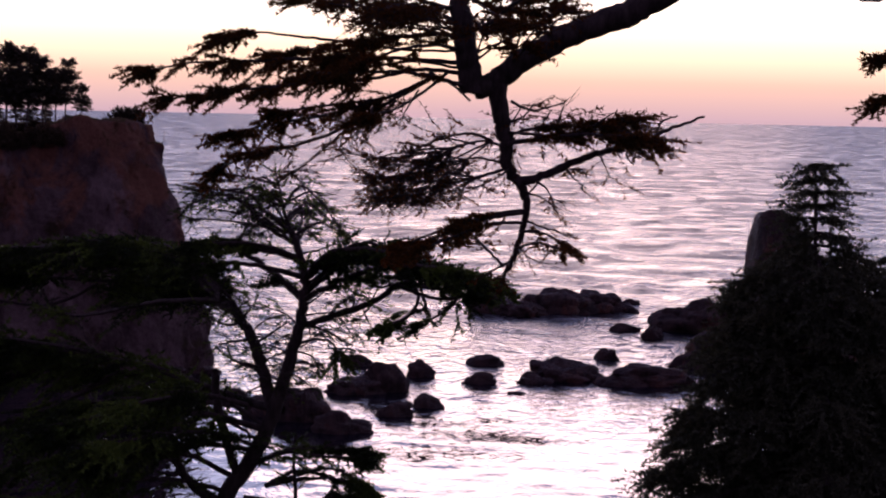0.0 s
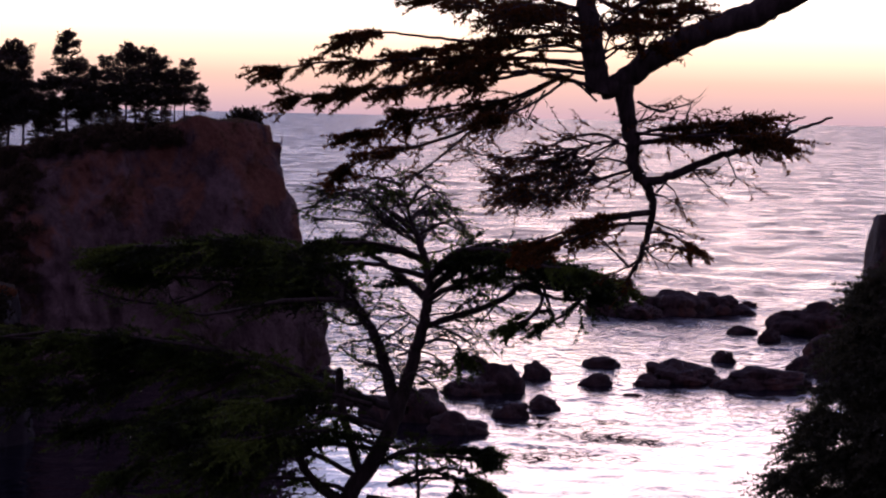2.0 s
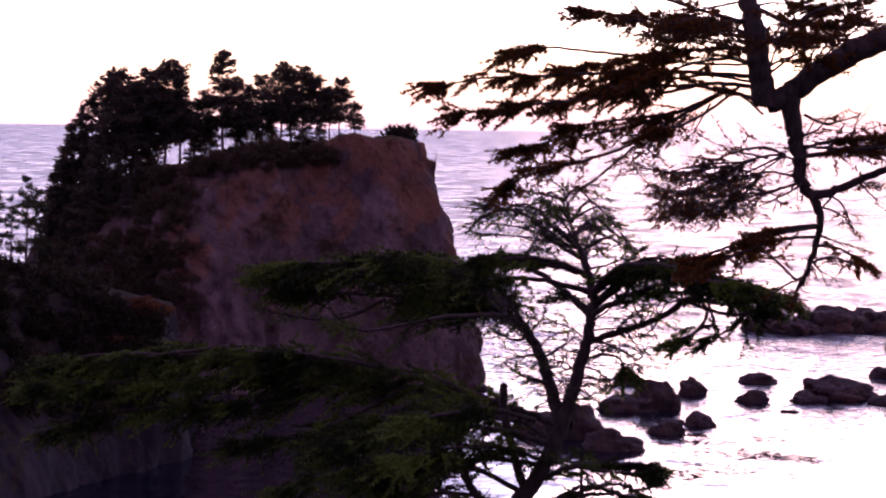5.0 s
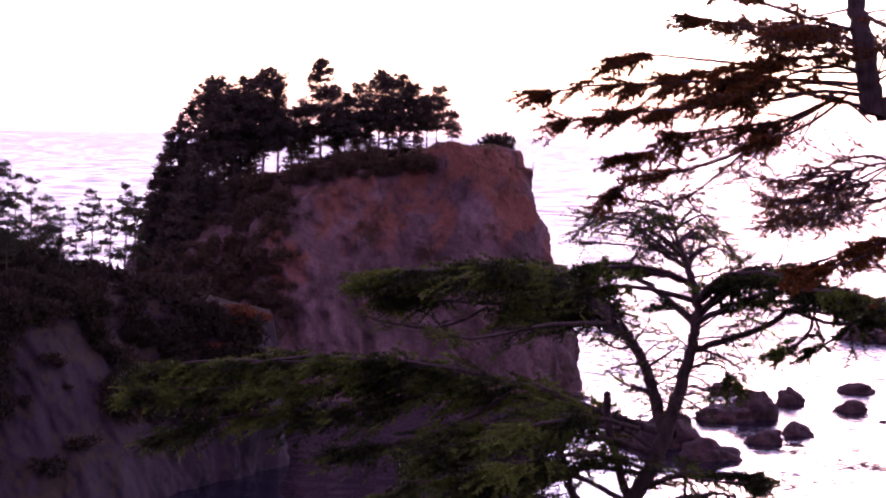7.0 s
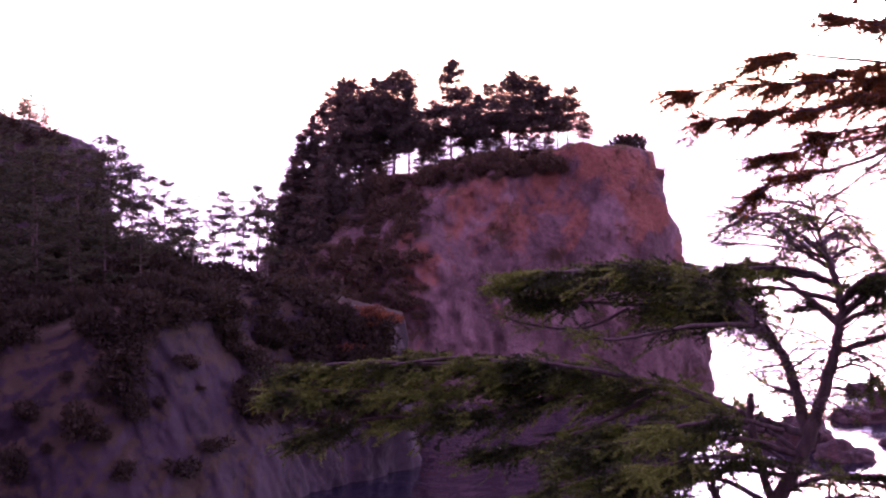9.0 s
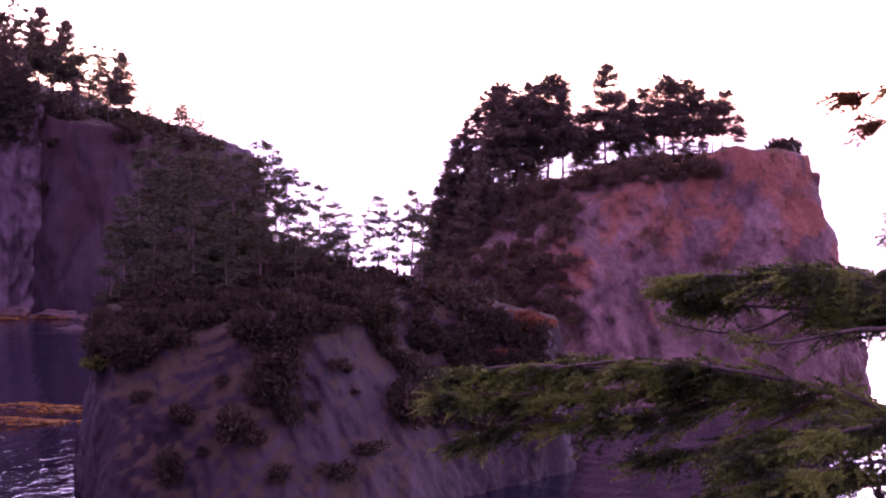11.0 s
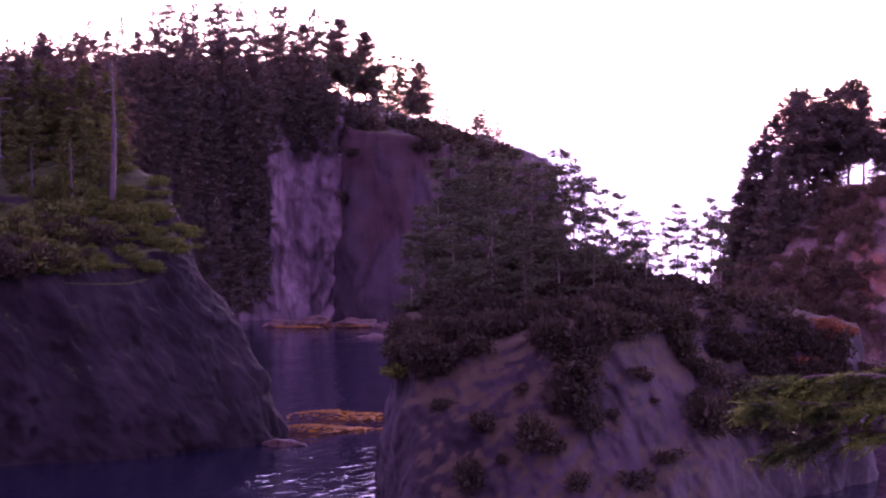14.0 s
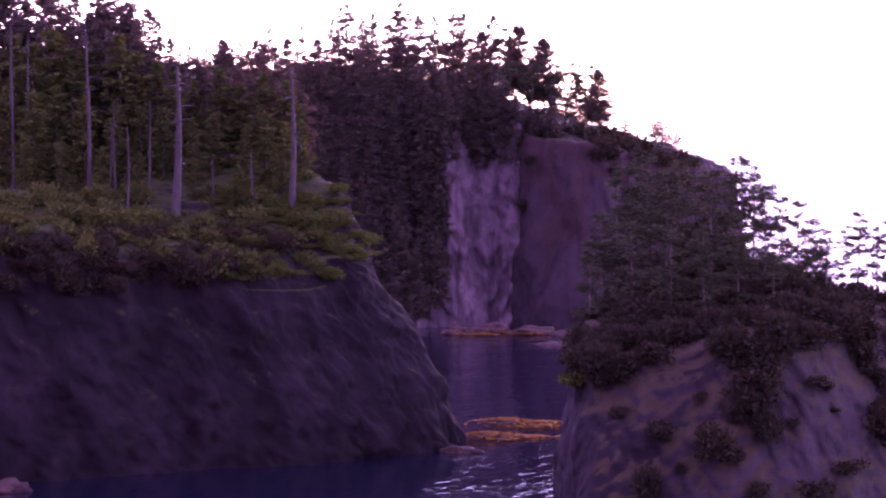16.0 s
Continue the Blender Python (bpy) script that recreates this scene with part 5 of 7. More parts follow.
limb(low_tree, [(4.03, -4.51, 16.00), (3.92, -4.79, 15.93), (3.78, -5.04, 15.86)], 0.0076, 0.0034, 0.35, 0.15, 0.12)
limb(low_tree, [(3.79, -4.44, 16.00), (3.96, -4.69, 15.84), (4.15, -4.85, 15.68)], 0.0076, 0.0034, 0.35, 0.15, 0.12)
limb(low_tree, [(4.76, -4.77, 16.00), (4.58, -4.54, 16.11), (4.28, -4.36, 16.21)], 0.0076, 0.0034, 0.35, 0.15, 0.12)
limb(low_tree, [(5.37, -4.78, 16.00), (4.93, -4.70, 15.93), (4.52, -4.69, 15.86)], 0.0076, 0.0034, 0.35, 0.15, 0.12)
limb(low_tree, [(6.40, -5.28, 16.00), (6.81, -5.34, 15.82), (7.12, -5.42, 15.63)], 0.0076, 0.0034, 0.35, 0.15, 0.12)
limb(limb_tree, [(1.06, -0.66, 13.00), (0.83, -0.43, 13.14), (0.65, -0.11, 13.27)], 0.0066, 0.0028, 0.3, 0.12, 0.15)
limb(limb_tree, [(0.88, -0.48, 13.00), (0.61, -0.35, 12.86), (0.40, -0.10, 12.71)], 0.0066, 0.0028, 0.3, 0.12, 0.15)
limb(limb_tree, [(0.39, -0.77, 13.00), (0.24, -0.55, 13.08), (0.04, -0.22, 13.17)], 0.0066, 0.0028, 0.3, 0.12, 0.15)
limb(limb_tree, [(-0.03, -0.64, 13.00), (-0.14, -0.39, 13.04), (-0.26, -0.03, 13.07)], 0.0066, 0.0028, 0.3, 0.12, 0.15)
limb(limb_tree, [(-0.76, -0.63, 13.00), (-1.07, -0.41, 12.91), (-1.30, -0.25, 12.81)], 0.0066, 0.0028, 0.3, 0.12, 0.15)
limb(limb_tree, [(0.54, -1.99, 13.00), (0.24, -2.09, 12.96), (-0.07, -2.28, 12.93)], 0.0066, 0.0028, 0.3, 0.12, 0.15)
limb(limb_tree, [(0.31, -1.74, 13.00), (0.06, -1.96, 12.85), (-0.07, -2.22, 12.71)], 0.0066, 0.0028, 0.3, 0.12, 0.15)
limb(limb_tree, [(-0.30, -1.43, 13.00), (-0.43, -1.60, 13.09), (-0.67, -1.84, 13.17)], 0.0066, 0.0028, 0.3, 0.12, 0.15)
limb(limb_tree, [(-1.02, -1.11, 13.00), (-1.13, -1.35, 12.88), (-1.27, -1.65, 12.76)], 0.0066, 0.0028, 0.3, 0.12, 0.15)
limb(limb_tree, [(0.92, -1.51, 13.00), (1.16, -1.69, 12.91), (1.52, -1.89, 12.82)], 0.0066, 0.0028, 0.3, 0.12, 0.15)
limb(limb_tree, [(1.40, -1.65, 13.00), (1.76, -1.81, 12.90), (2.00, -2.08, 12.80)], 0.0066, 0.0028, 0.3, 0.12, 0.15)
limb(limb_tree, [(2.13, -1.84, 13.00), (2.44, -1.99, 12.86), (2.80, -2.22, 12.72)], 0.0066, 0.0028, 0.3, 0.12, 0.15)
limb(limb_tree, [(2.62, -1.91, 13.00), (2.98, -2.01, 13.15), (3.34, -2.17, 13.30)], 0.0066, 0.0028, 0.3, 0.12, 0.15)
limb(limb_tree, [(1.66, -0.98, 13.00), (2.08, -0.90, 13.08), (2.40, -0.81, 13.16)], 0.0066, 0.0028, 0.3, 0.12, 0.15)
limb(limb_tree, [(2.39, -1.15, 13.00), (2.82, -1.34, 12.99), (3.24, -1.42, 12.99)], 0.0066, 0.0028, 0.3, 0.12, 0.15)
limb(limb_tree, [(3.12, -1.25, 13.00), (3.51, -1.40, 12.86), (3.84, -1.57, 12.72)], 0.0066, 0.0028, 0.3, 0.12, 0.15)
limb(limb_tree, [(3.39, -0.10, 13.00), (3.60, -0.35, 13.12), (3.80, -0.66, 13.23)], 0.0066, 0.0028, 0.3, 0.12, 0.15)
limb(limb_tree, [(3.87, -0.24, 13.00), (4.01, -0.54, 12.86), (4.22, -0.85, 12.72)], 0.0066, 0.0028, 0.3, 0.12, 0.15)
limb(limb_tree, [(4.35, -0.55, 13.00), (4.50, -0.83, 12.91), (4.58, -1.16, 12.82)], 0.0066, 0.0028, 0.3, 0.12, 0.15)
limb(limb_tree, [(2.90, 0.15, 13.00), (3.11, -0.20, 12.89), (3.26, -0.47, 12.79)], 0.0066, 0.0028, 0.3, 0.12, 0.15)
limb(limb_tree, [(0.70, -3.09, 13.00), (0.51, -3.35, 13.02), (0.20, -3.51, 13.04)], 0.0066, 0.0028, 0.3, 0.12, 0.15)
limb(limb_tree, [(0.82, -3.46, 13.00), (1.03, -3.61, 13.12), (1.36, -3.78, 13.24)], 0.0066, 0.0028, 0.3, 0.12, 0.15)
limb(limb_tree, [(0.53, -2.60, 13.00), (0.14, -2.75, 13.07), (-0.21, -2.83, 13.15)], 0.0066, 0.0028, 0.3, 0.12, 0.15)
limb(low_tree, [(5.28, -4.29, 16.00), (4.60, -3.72, 16.18), (3.46, -3.55, 16.35), (2.62, -3.68, 16.53), (1.53, -3.92, 16.70)], 0.0145, 0.0068, 1.1, 0.26, 0.1)
limb(low_tree, [(5.28, -4.29, 16.00), (4.49, -3.54, 15.87), (3.46, -3.56, 15.74), (2.68, -3.77, 15.60), (1.49, -3.92, 15.47)], 0.0145, 0.0068, 1.1, 0.26, 0.1)
limb(low_tree, [(5.28, -4.29, 16.00), (4.42, -3.65, 15.94), (3.67, -3.33, 15.87), (2.55, -3.65, 15.81), (1.54, -4.00, 15.75)], 0.0145, 0.0068, 1.1, 0.26, 0.1)
limb(low_tree, [(5.31, -4.04, 16.00), (4.78, -3.51, 15.83), (4.02, -3.41, 15.66), (3.00, -3.56, 15.49), (2.20, -3.79, 15.32)], 0.0145, 0.0068, 1.1, 0.26, 0.08)
limb(low_tree, [(5.31, -4.04, 16.00), (4.57, -3.48, 16.10), (3.94, -3.32, 16.19), (3.19, -3.32, 16.29), (2.19, -3.68, 16.38)], 0.0145, 0.0068, 1.1, 0.26, 0.08)
limb(low_tree, [(5.31, -4.04, 16.00), (4.69, -3.48, 15.90), (3.93, -3.17, 15.80), (2.99, -3.55, 15.71), (2.32, -3.70, 15.61)], 0.0145, 0.0068, 1.1, 0.26, 0.08)
limb(low_tree, [(3.25, -4.01, 16.00), (2.64, -4.05, 16.21), (1.73, -3.86, 16.41), (1.20, -4.06, 16.62)], 0.0116, 0.0068, 1.1, 0.24, 0.14)
limb(low_tree, [(3.25, -4.01, 16.00), (2.48, -4.13, 16.18), (1.95, -4.09, 16.36), (1.18, -3.97, 16.54)], 0.0116, 0.0068, 1.1, 0.24, 0.14)
limb(low_tree, [(2.82, -4.00, 16.00), (2.65, -4.53, 16.02), (2.89, -4.63, 16.04), (3.29, -4.94, 16.07)], 0.0116, 0.0068, 1.1, 0.2, 0.2)
limb(low_tree, [(5.42, -3.50, 16.00), (6.25, -3.25, 15.87), (6.84, -3.21, 15.75), (7.59, -3.29, 15.62)], 0.0145, 0.0068, 0.9, 0.22, 0.08)
limb(low_tree, [(5.42, -3.50, 16.00), (6.16, -3.38, 16.00), (6.74, -3.25, 16.00), (7.60, -3.32, 16.00)], 0.0145, 0.0068, 0.9, 0.22, 0.08)
limb(low_tree, [(6.53, -8.07, 16.00), (5.58, -7.70, 15.81), (4.86, -7.77, 15.62), (3.94, -7.80, 15.43)], 0.0145, 0.0068, 0.9, 0.2, 0.14)
limb(low_tree, [(6.53, -8.07, 16.00), (5.64, -7.65, 16.21), (5.05, -7.58, 16.43), (3.89, -7.72, 16.64)], 0.0145, 0.0068, 0.9, 0.2, 0.14)
limb(low_tree, [(6.04, -8.42, 16.00), (5.22, -8.27, 16.08), (4.55, -8.26, 16.16), (3.79, -8.48, 16.25)], 0.0145, 0.0068, 0.9, 0.2, 0.14)
limb(low_tree, [(6.04, -8.42, 16.00), (5.30, -8.09, 16.24), (4.34, -8.38, 16.48), (3.82, -8.66, 16.73)], 0.0145, 0.0068, 0.9, 0.2, 0.14)
limb(low_tree, [(6.84, -4.65, 16.02), (7.81, -3.84, 16.65), (8.66, -3.48, 17.28), (9.61, -3.19, 17.91), (10.88, -3.37, 18.54), (12.06, -3.49, 19.17)], 0.0173, 0.0068, 1.1, 0.26, 0.16)
limb(low_tree, [(6.84, -4.65, 16.02), (7.83, -3.85, 16.51), (8.68, -3.46, 17.00), (9.78, -3.22, 17.49), (10.98, -3.36, 17.98), (12.02, -3.57, 18.48)], 0.0173, 0.0068, 1.1, 0.26, 0.16)
limb(low_tree, [(8.61, -5.89, 17.02), (10.49, -5.48, 17.28), (12.26, -5.31, 17.54), (13.59, -5.39, 17.79), (15.27, -5.36, 18.04), (16.63, -5.48, 18.30)], 0.0184, 0.0072, 1.1, 0.28, 0.2)
limb(low_tree, [(8.61, -5.89, 17.02), (10.32, -5.62, 17.28), (12.11, -5.35, 17.53), (13.70, -5.27, 17.78), (15.36, -5.53, 18.04), (16.65, -5.53, 18.29)], 0.0184, 0.0072, 1.1, 0.28, 0.2)
limb(low_tree, [(10.43, -5.74, 17.43), (12.26, -5.85, 17.65), (14.00, -6.02, 17.87), (15.76, -6.18, 18.08), (17.34, -6.02, 18.30)], 0.0189, 0.0074, 1.1, 0.28, 0.2)
limb(low_tree, [(6.81, -6.70, 16.02), (7.82, -6.43, 16.23), (9.33, -6.72, 16.44), (10.49, -6.89, 16.65)], 0.0173, 0.0068, 1.1, 0.28, 0.2)
limb(low_tree, [(6.81, -6.70, 16.02), (7.66, -6.65, 16.15), (9.18, -6.59, 16.28), (10.40, -6.84, 16.41)], 0.0173, 0.0068, 1.1, 0.28, 0.2)
limb(limb_tree, [(1.88, 1.02, 13.00), (2.84, 1.00, 13.29), (4.12, 1.07, 13.59), (5.02, 1.02, 13.88), (6.10, 0.81, 14.18)], 0.0069, 0.0055, 0.9, 0.24, 0.12)
limb(limb_tree, [(1.87, 0.60, 13.00), (2.94, 0.77, 13.28), (3.92, 0.63, 13.56), (4.99, 0.45, 13.84), (6.27, 0.09, 14.12)], 0.0069, 0.0055, 0.9, 0.24, 0.14)
limb(limb_tree, [(2.67, 0.40, 13.00), (3.52, 0.01, 13.10), (4.43, -0.16, 13.20), (5.21, -0.26, 13.31), (6.07, -0.41, 13.41)], 0.0069, 0.0055, 0.9, 0.22, 0.16)
limb(limb_tree, [(0.53, -2.38, 13.00), (1.36, -2.51, 13.21), (2.20, -2.94, 13.42), (2.95, -3.16, 13.64)], 0.0069, 0.0055, 0.9, 0.18, 0.16)
limb(limb_tree, [(0.53, -2.38, 13.00), (1.35, -2.55, 13.07), (2.14, -2.87, 13.13), (2.94, -3.23, 13.20)], 0.0069, 0.0055, 0.9, 0.18, 0.16)
limb(limb_tree, [(0.94, -0.72, 13.00), (-0.13, -0.75, 13.01), (-1.10, -0.60, 13.03), (-1.91, -0.73, 13.04)], 0.0069, 0.0055, 0.9, 0.18, 0.06)
limb(limb_tree, [(-9.64, 5.36, 13.00), (-8.57, 2.53, 12.92), (-8.13, 1.57, 12.85), (-7.44, 1.14, 12.77), (-6.87, 1.05, 12.70)], 0.0137, 0.0055, 1.0, 0.12, 0.1)
limb(limb_tree, [(-8.57, 2.52, 13.00), (-8.27, 0.97, 12.90), (-7.58, 0.36, 12.80), (-6.82, 0.05, 12.70)], 0.0103, 0.0055, 1.0, 0.14, 0.2)
limb(limb_tree, [(-9.64, 5.36, 13.00), (-7.97, 2.99, 12.90), (-7.02, 2.31, 12.80), (-6.48, 2.26, 12.70)], 0.0103, 0.0055)
limb(low_tree, [(5.78, -2.41, 16.00), (5.91, -2.26, 16.01), (6.05, -2.18, 16.02), (6.15, -2.12, 16.03)], 0.0093, 0.0037, 0.25, 0.1, 0.2)
limb(low_tree, [(5.46, -3.26, 16.00), (6.12, -2.70, 16.13), (6.82, -2.22, 16.26), (7.34, -2.17, 16.39)], 0.0093, 0.0037, 0.45, 0.11, 0.2)
limb(low_tree, [(5.46, -3.26, 16.00), (5.37, -2.76, 16.15), (5.28, -2.34, 16.30), (5.20, -2.50, 16.45)], 0.0093, 0.0037, 0.45, 0.11, 0.2)
limb(low_tree, [(5.58, -3.01, 16.00), (5.83, -2.73, 15.78), (6.10, -2.52, 15.55), (6.29, -2.61, 15.33)], 0.0093, 0.0037, 0.25, 0.1, 0.2)
limb(low_tree, [(5.58, -3.01, 16.00), (6.35, -2.83, 15.88), (7.15, -2.73, 15.77), (7.75, -2.72, 15.65)], 0.0093, 0.0037, 0.25, 0.1, 0.2)
limb(low_tree, [(5.46, -3.26, 16.00), (5.35, -3.01, 16.06), (5.24, -2.83, 16.12), (5.15, -2.99, 16.19)], 0.0093, 0.0037, 0.5, 0.12, 0.25)
limb(low_tree, [(5.58, -3.01, 16.00), (6.25, -2.74, 16.01), (6.95, -2.54, 16.01), (7.47, -2.49, 16.01)], 0.0093, 0.0037, 0.25, 0.1, 0.2)
limb(low_tree, [(5.78, -2.41, 16.00), (6.13, -2.30, 16.10), (6.51, -2.26, 16.19), (6.80, -2.25, 16.28)], 0.0093, 0.0037, 0.5, 0.12, 0.25)
limb(low_tree, [(5.67, -2.77, 16.00), (5.54, -2.56, 16.22), (5.41, -2.43, 16.44), (5.30, -2.47, 16.66)], 0.0093, 0.0037, 0.5, 0.12, 0.25)
limb(low_tree, [(5.82, -2.17, 16.00), (5.92, -2.11, 16.12), (6.03, -2.13, 16.23), (6.10, -2.95, 16.35)], 0.0093, 0.0037, 0.45, 0.11, 0.2)
limb(low_tree, [(5.78, -2.41, 16.00), (6.31, -2.22, 16.05), (6.87, -2.11, 16.10), (7.29, -2.05, 16.15)], 0.0093, 0.0037, 0.25, 0.1, 0.2)
limb(low_tree, [(5.46, -3.26, 16.00), (5.43, -3.00, 16.23), (5.41, -2.81, 16.45), (5.38, -2.76, 16.68)], 0.0093, 0.0037, 0.45, 0.11, 0.2)
limb(low_tree, [(5.91, -1.93, 16.00), (6.51, -1.81, 16.08), (7.15, -1.77, 16.16), (7.62, -2.19, 16.24)], 0.0093, 0.0037, 0.25, 0.1, 0.2)
limb(low_tree, [(5.82, -2.17, 16.00), (6.03, -2.17, 16.03), (6.26, -2.25, 16.07), (6.43, -2.64, 16.10)], 0.0093, 0.0037, 0.45, 0.11, 0.2)
limb(low_tree, [(5.67, -2.77, 16.00), (5.59, -2.63, 16.14), (5.50, -2.56, 16.28), (5.43, -2.52, 16.42)], 0.0093, 0.0037, 0.5, 0.12, 0.25)
limb(low_tree, [(5.78, -2.41, 16.00), (5.94, -2.39, 16.12), (6.12, -2.45, 16.23), (6.25, -2.57, 16.34)], 0.0093, 0.0037, 0.25, 0.1, 0.2)
limb(low_tree, [(5.67, -2.77, 16.00), (5.86, -2.66, 16.14), (6.05, -2.62, 16.28), (6.19, -2.75, 16.42)], 0.0093, 0.0037, 0.25, 0.1, 0.2)
limb(low_tree, [(5.67, -2.77, 16.00), (5.53, -2.60, 16.11), (5.37, -2.49, 16.22), (5.25, -2.59, 16.33)], 0.0093, 0.0037, 0.25, 0.1, 0.2)
limb(low_tree, [(5.78, -2.41, 16.00), (5.87, -2.26, 15.79), (5.97, -2.18, 15.58), (6.05, -2.10, 15.37)], 0.0093, 0.0037, 0.45, 0.11, 0.2)
limb(low_tree, [(5.67, -2.77, 16.00), (5.99, -2.77, 16.19), (6.32, -2.84, 16.38), (6.57, -3.01, 16.57)], 0.0093, 0.0037, 0.25, 0.1, 0.2)
limb(low_tree, [(5.46, -3.26, 16.00), (5.24, -2.76, 16.14), (5.00, -2.33, 16.28), (4.81, -2.48, 16.42)], 0.0093, 0.0037, 0.5, 0.12, 0.25)
limb(low_tree, [(5.82, -2.17, 16.00), (6.14, -2.13, 15.97), (6.47, -2.17, 15.93), (6.72, -2.48, 15.90)], 0.0093, 0.0037, 0.5, 0.12, 0.25)
limb(low_tree, [(5.58, -3.01, 16.00), (5.89, -2.49, 15.87), (6.21, -2.05, 15.74), (6.45, -1.98, 15.61)], 0.0093, 0.0037, 0.45, 0.11, 0.2)
limb(low_tree, [(5.78, -2.41, 16.00), (5.48, -2.21, 15.93), (5.16, -2.08, 15.85), (4.92, -2.17, 15.78)], 0.0093, 0.0037, 0.5, 0.12, 0.25)
limb(low_tree, [(5.91, -1.93, 16.00), (6.13, -1.90, 15.93), (6.36, -1.96, 15.86), (6.52, -2.97, 15.79)], 0.0093, 0.0037, 0.25, 0.1, 0.2)
limb(low_tree, [(5.67, -2.77, 16.00), (6.40, -2.42, 16.09), (7.17, -2.15, 16.18), (7.74, -2.09, 16.27)], 0.0093, 0.0037, 0.5, 0.12, 0.25)
limb(low_tree, [(3.30, -4.19, 16.00), (2.97, -3.92, 16.20), (2.80, -3.83, 16.40)], 0.0058, 0.0031, 0.4, 0.1, 0.2)
limb(low_tree, [(3.30, -4.19, 16.00), (3.28, -4.04, 16.09), (3.65, -3.65, 16.19)], 0.0058, 0.0031, 0.4, 0.1, 0.2)
limb(low_tree, [(4.27, -4.61, 16.00), (4.16, -4.48, 16.07), (4.56, -4.26, 16.14)], 0.0058, 0.0031, 0.4, 0.1, 0.2)
limb(low_tree, [(3.79, -4.38, 16.00), (3.67, -4.15, 15.97), (3.37, -4.06, 15.95)], 0.0058, 0.0031, 0.4, 0.1, 0.2)
limb(low_tree, [(3.30, -4.19, 16.00), (3.47, -3.96, 16.02), (3.42, -3.66, 16.03)], 0.0058, 0.0031, 0.4, 0.1, 0.2)
limb(low_tree, [(4.27, -4.61, 16.00), (4.36, -4.43, 15.95), (4.06, -4.14, 15.89)], 0.0058, 0.0031, 0.4, 0.1, 0.2)
limb(low_tree, [(2.82, -4.00, 16.00), (2.56, -3.86, 15.86), (2.50, -3.63, 15.73)], 0.0058, 0.0031, 0.4, 0.1, 0.2)
limb(low_tree, [(3.30, -4.19, 16.00), (3.22, -4.00, 15.82), (2.65, -3.66, 15.64)], 0.0058, 0.0031, 0.4, 0.1, 0.2)
limb(low_tree, [(3.79, -4.38, 16.00), (3.88, -4.25, 15.88), (3.64, -3.81, 15.77)], 0.0058, 0.0031, 0.4, 0.1, 0.2)
limb(low_tree, [(3.30, -4.19, 16.00), (3.01, -4.01, 16.01), (3.22, -3.88, 16.02)], 0.0058, 0.0031, 0.4, 0.1, 0.2)
limb(low_tree, [(3.30, -4.19, 16.00), (3.43, -3.95, 15.81), (2.80, -3.63, 15.63)], 0.0058, 0.0031, 0.4, 0.1, 0.2)
limb(low_tree, [(3.79, -4.38, 16.00), (3.54, -4.22, 16.20), (3.16, -3.79, 16.40)], 0.0058, 0.0031, 0.4, 0.1, 0.2)
limb(low_tree, [(4.27, -4.61, 16.00), (4.20, -4.39, 15.94), (4.58, -4.15, 15.87)], 0.0058, 0.0031, 0.4, 0.1, 0.2)
limb(low_tree, [(3.30, -4.19, 16.00), (3.13, -4.05, 15.84), (3.20, -3.84, 15.68)], 0.0058, 0.0031, 0.4, 0.1, 0.2)
limb(low_tree, [(4.27, -4.61, 16.00), (4.11, -4.46, 16.05), (4.01, -4.13, 16.10)], 0.0058, 0.0031, 0.4, 0.1, 0.2)
limb(low_tree, [(3.30, -4.19, 16.00), (3.08, -3.96, 15.94), (3.21, -3.79, 15.89)], 0.0058, 0.0031, 0.4, 0.1, 0.2)
limb(low_tree, [(6.08, -6.25, 16.00), (6.06, -6.13, 15.87), (6.51, -6.02, 15.74)], 0.0058, 0.0031, 0.2, 0.09, 0.2)
limb(low_tree, [(5.71, -6.00, 16.00), (5.29, -5.86, 16.19), (6.53, -5.84, 16.37)], 0.0058, 0.0031, 0.2, 0.09, 0.2)
limb(low_tree, [(5.54, -5.51, 16.00), (5.15, -5.31, 15.98), (5.16, -4.99, 15.96)], 0.0058, 0.0031, 0.2, 0.09, 0.2)
limb(low_tree, [(5.54, -5.51, 16.00), (5.83, -5.61, 16.08), (4.76, -5.08, 16.16)], 0.0058, 0.0031, 0.2, 0.09, 0.2)
limb(low_tree, [(6.58, -4.92, 16.00), (6.60, -4.94, 15.93), (6.81, -4.66, 15.85)], 0.0058, 0.0031, 0.2, 0.09, 0.2)
limb(low_tree, [(6.08, -6.25, 16.00), (5.82, -6.24, 15.84), (5.50, -6.39, 15.68)], 0.0058, 0.0031, 0.2, 0.09, 0.2)
limb(low_tree, [(5.54, -5.51, 16.00), (5.93, -5.69, 16.06), (4.91, -5.80, 16.12)], 0.0058, 0.0031, 0.2, 0.09, 0.2)
limb(low_tree, [(6.58, -4.92, 16.00), (6.86, -4.60, 15.95), (6.81, -4.67, 15.91)], 0.0058, 0.0031, 0.2, 0.09, 0.2)
limb(low_tree, [(5.71, -6.00, 16.00), (5.33, -5.94, 15.82), (5.70, -6.01, 15.64)], 0.0058, 0.0031, 0.2, 0.09, 0.2)
limb(low_tree, [(6.08, -6.25, 16.00), (6.45, -6.43, 16.10), (5.23, -6.17, 16.19)], 0.0058, 0.0031, 0.2, 0.09, 0.2)
limb(low_tree, [(6.58, -4.92, 16.00), (6.82, -4.90, 15.85), (6.58, -4.47, 15.71)], 0.0058, 0.0031, 0.2, 0.09, 0.2)
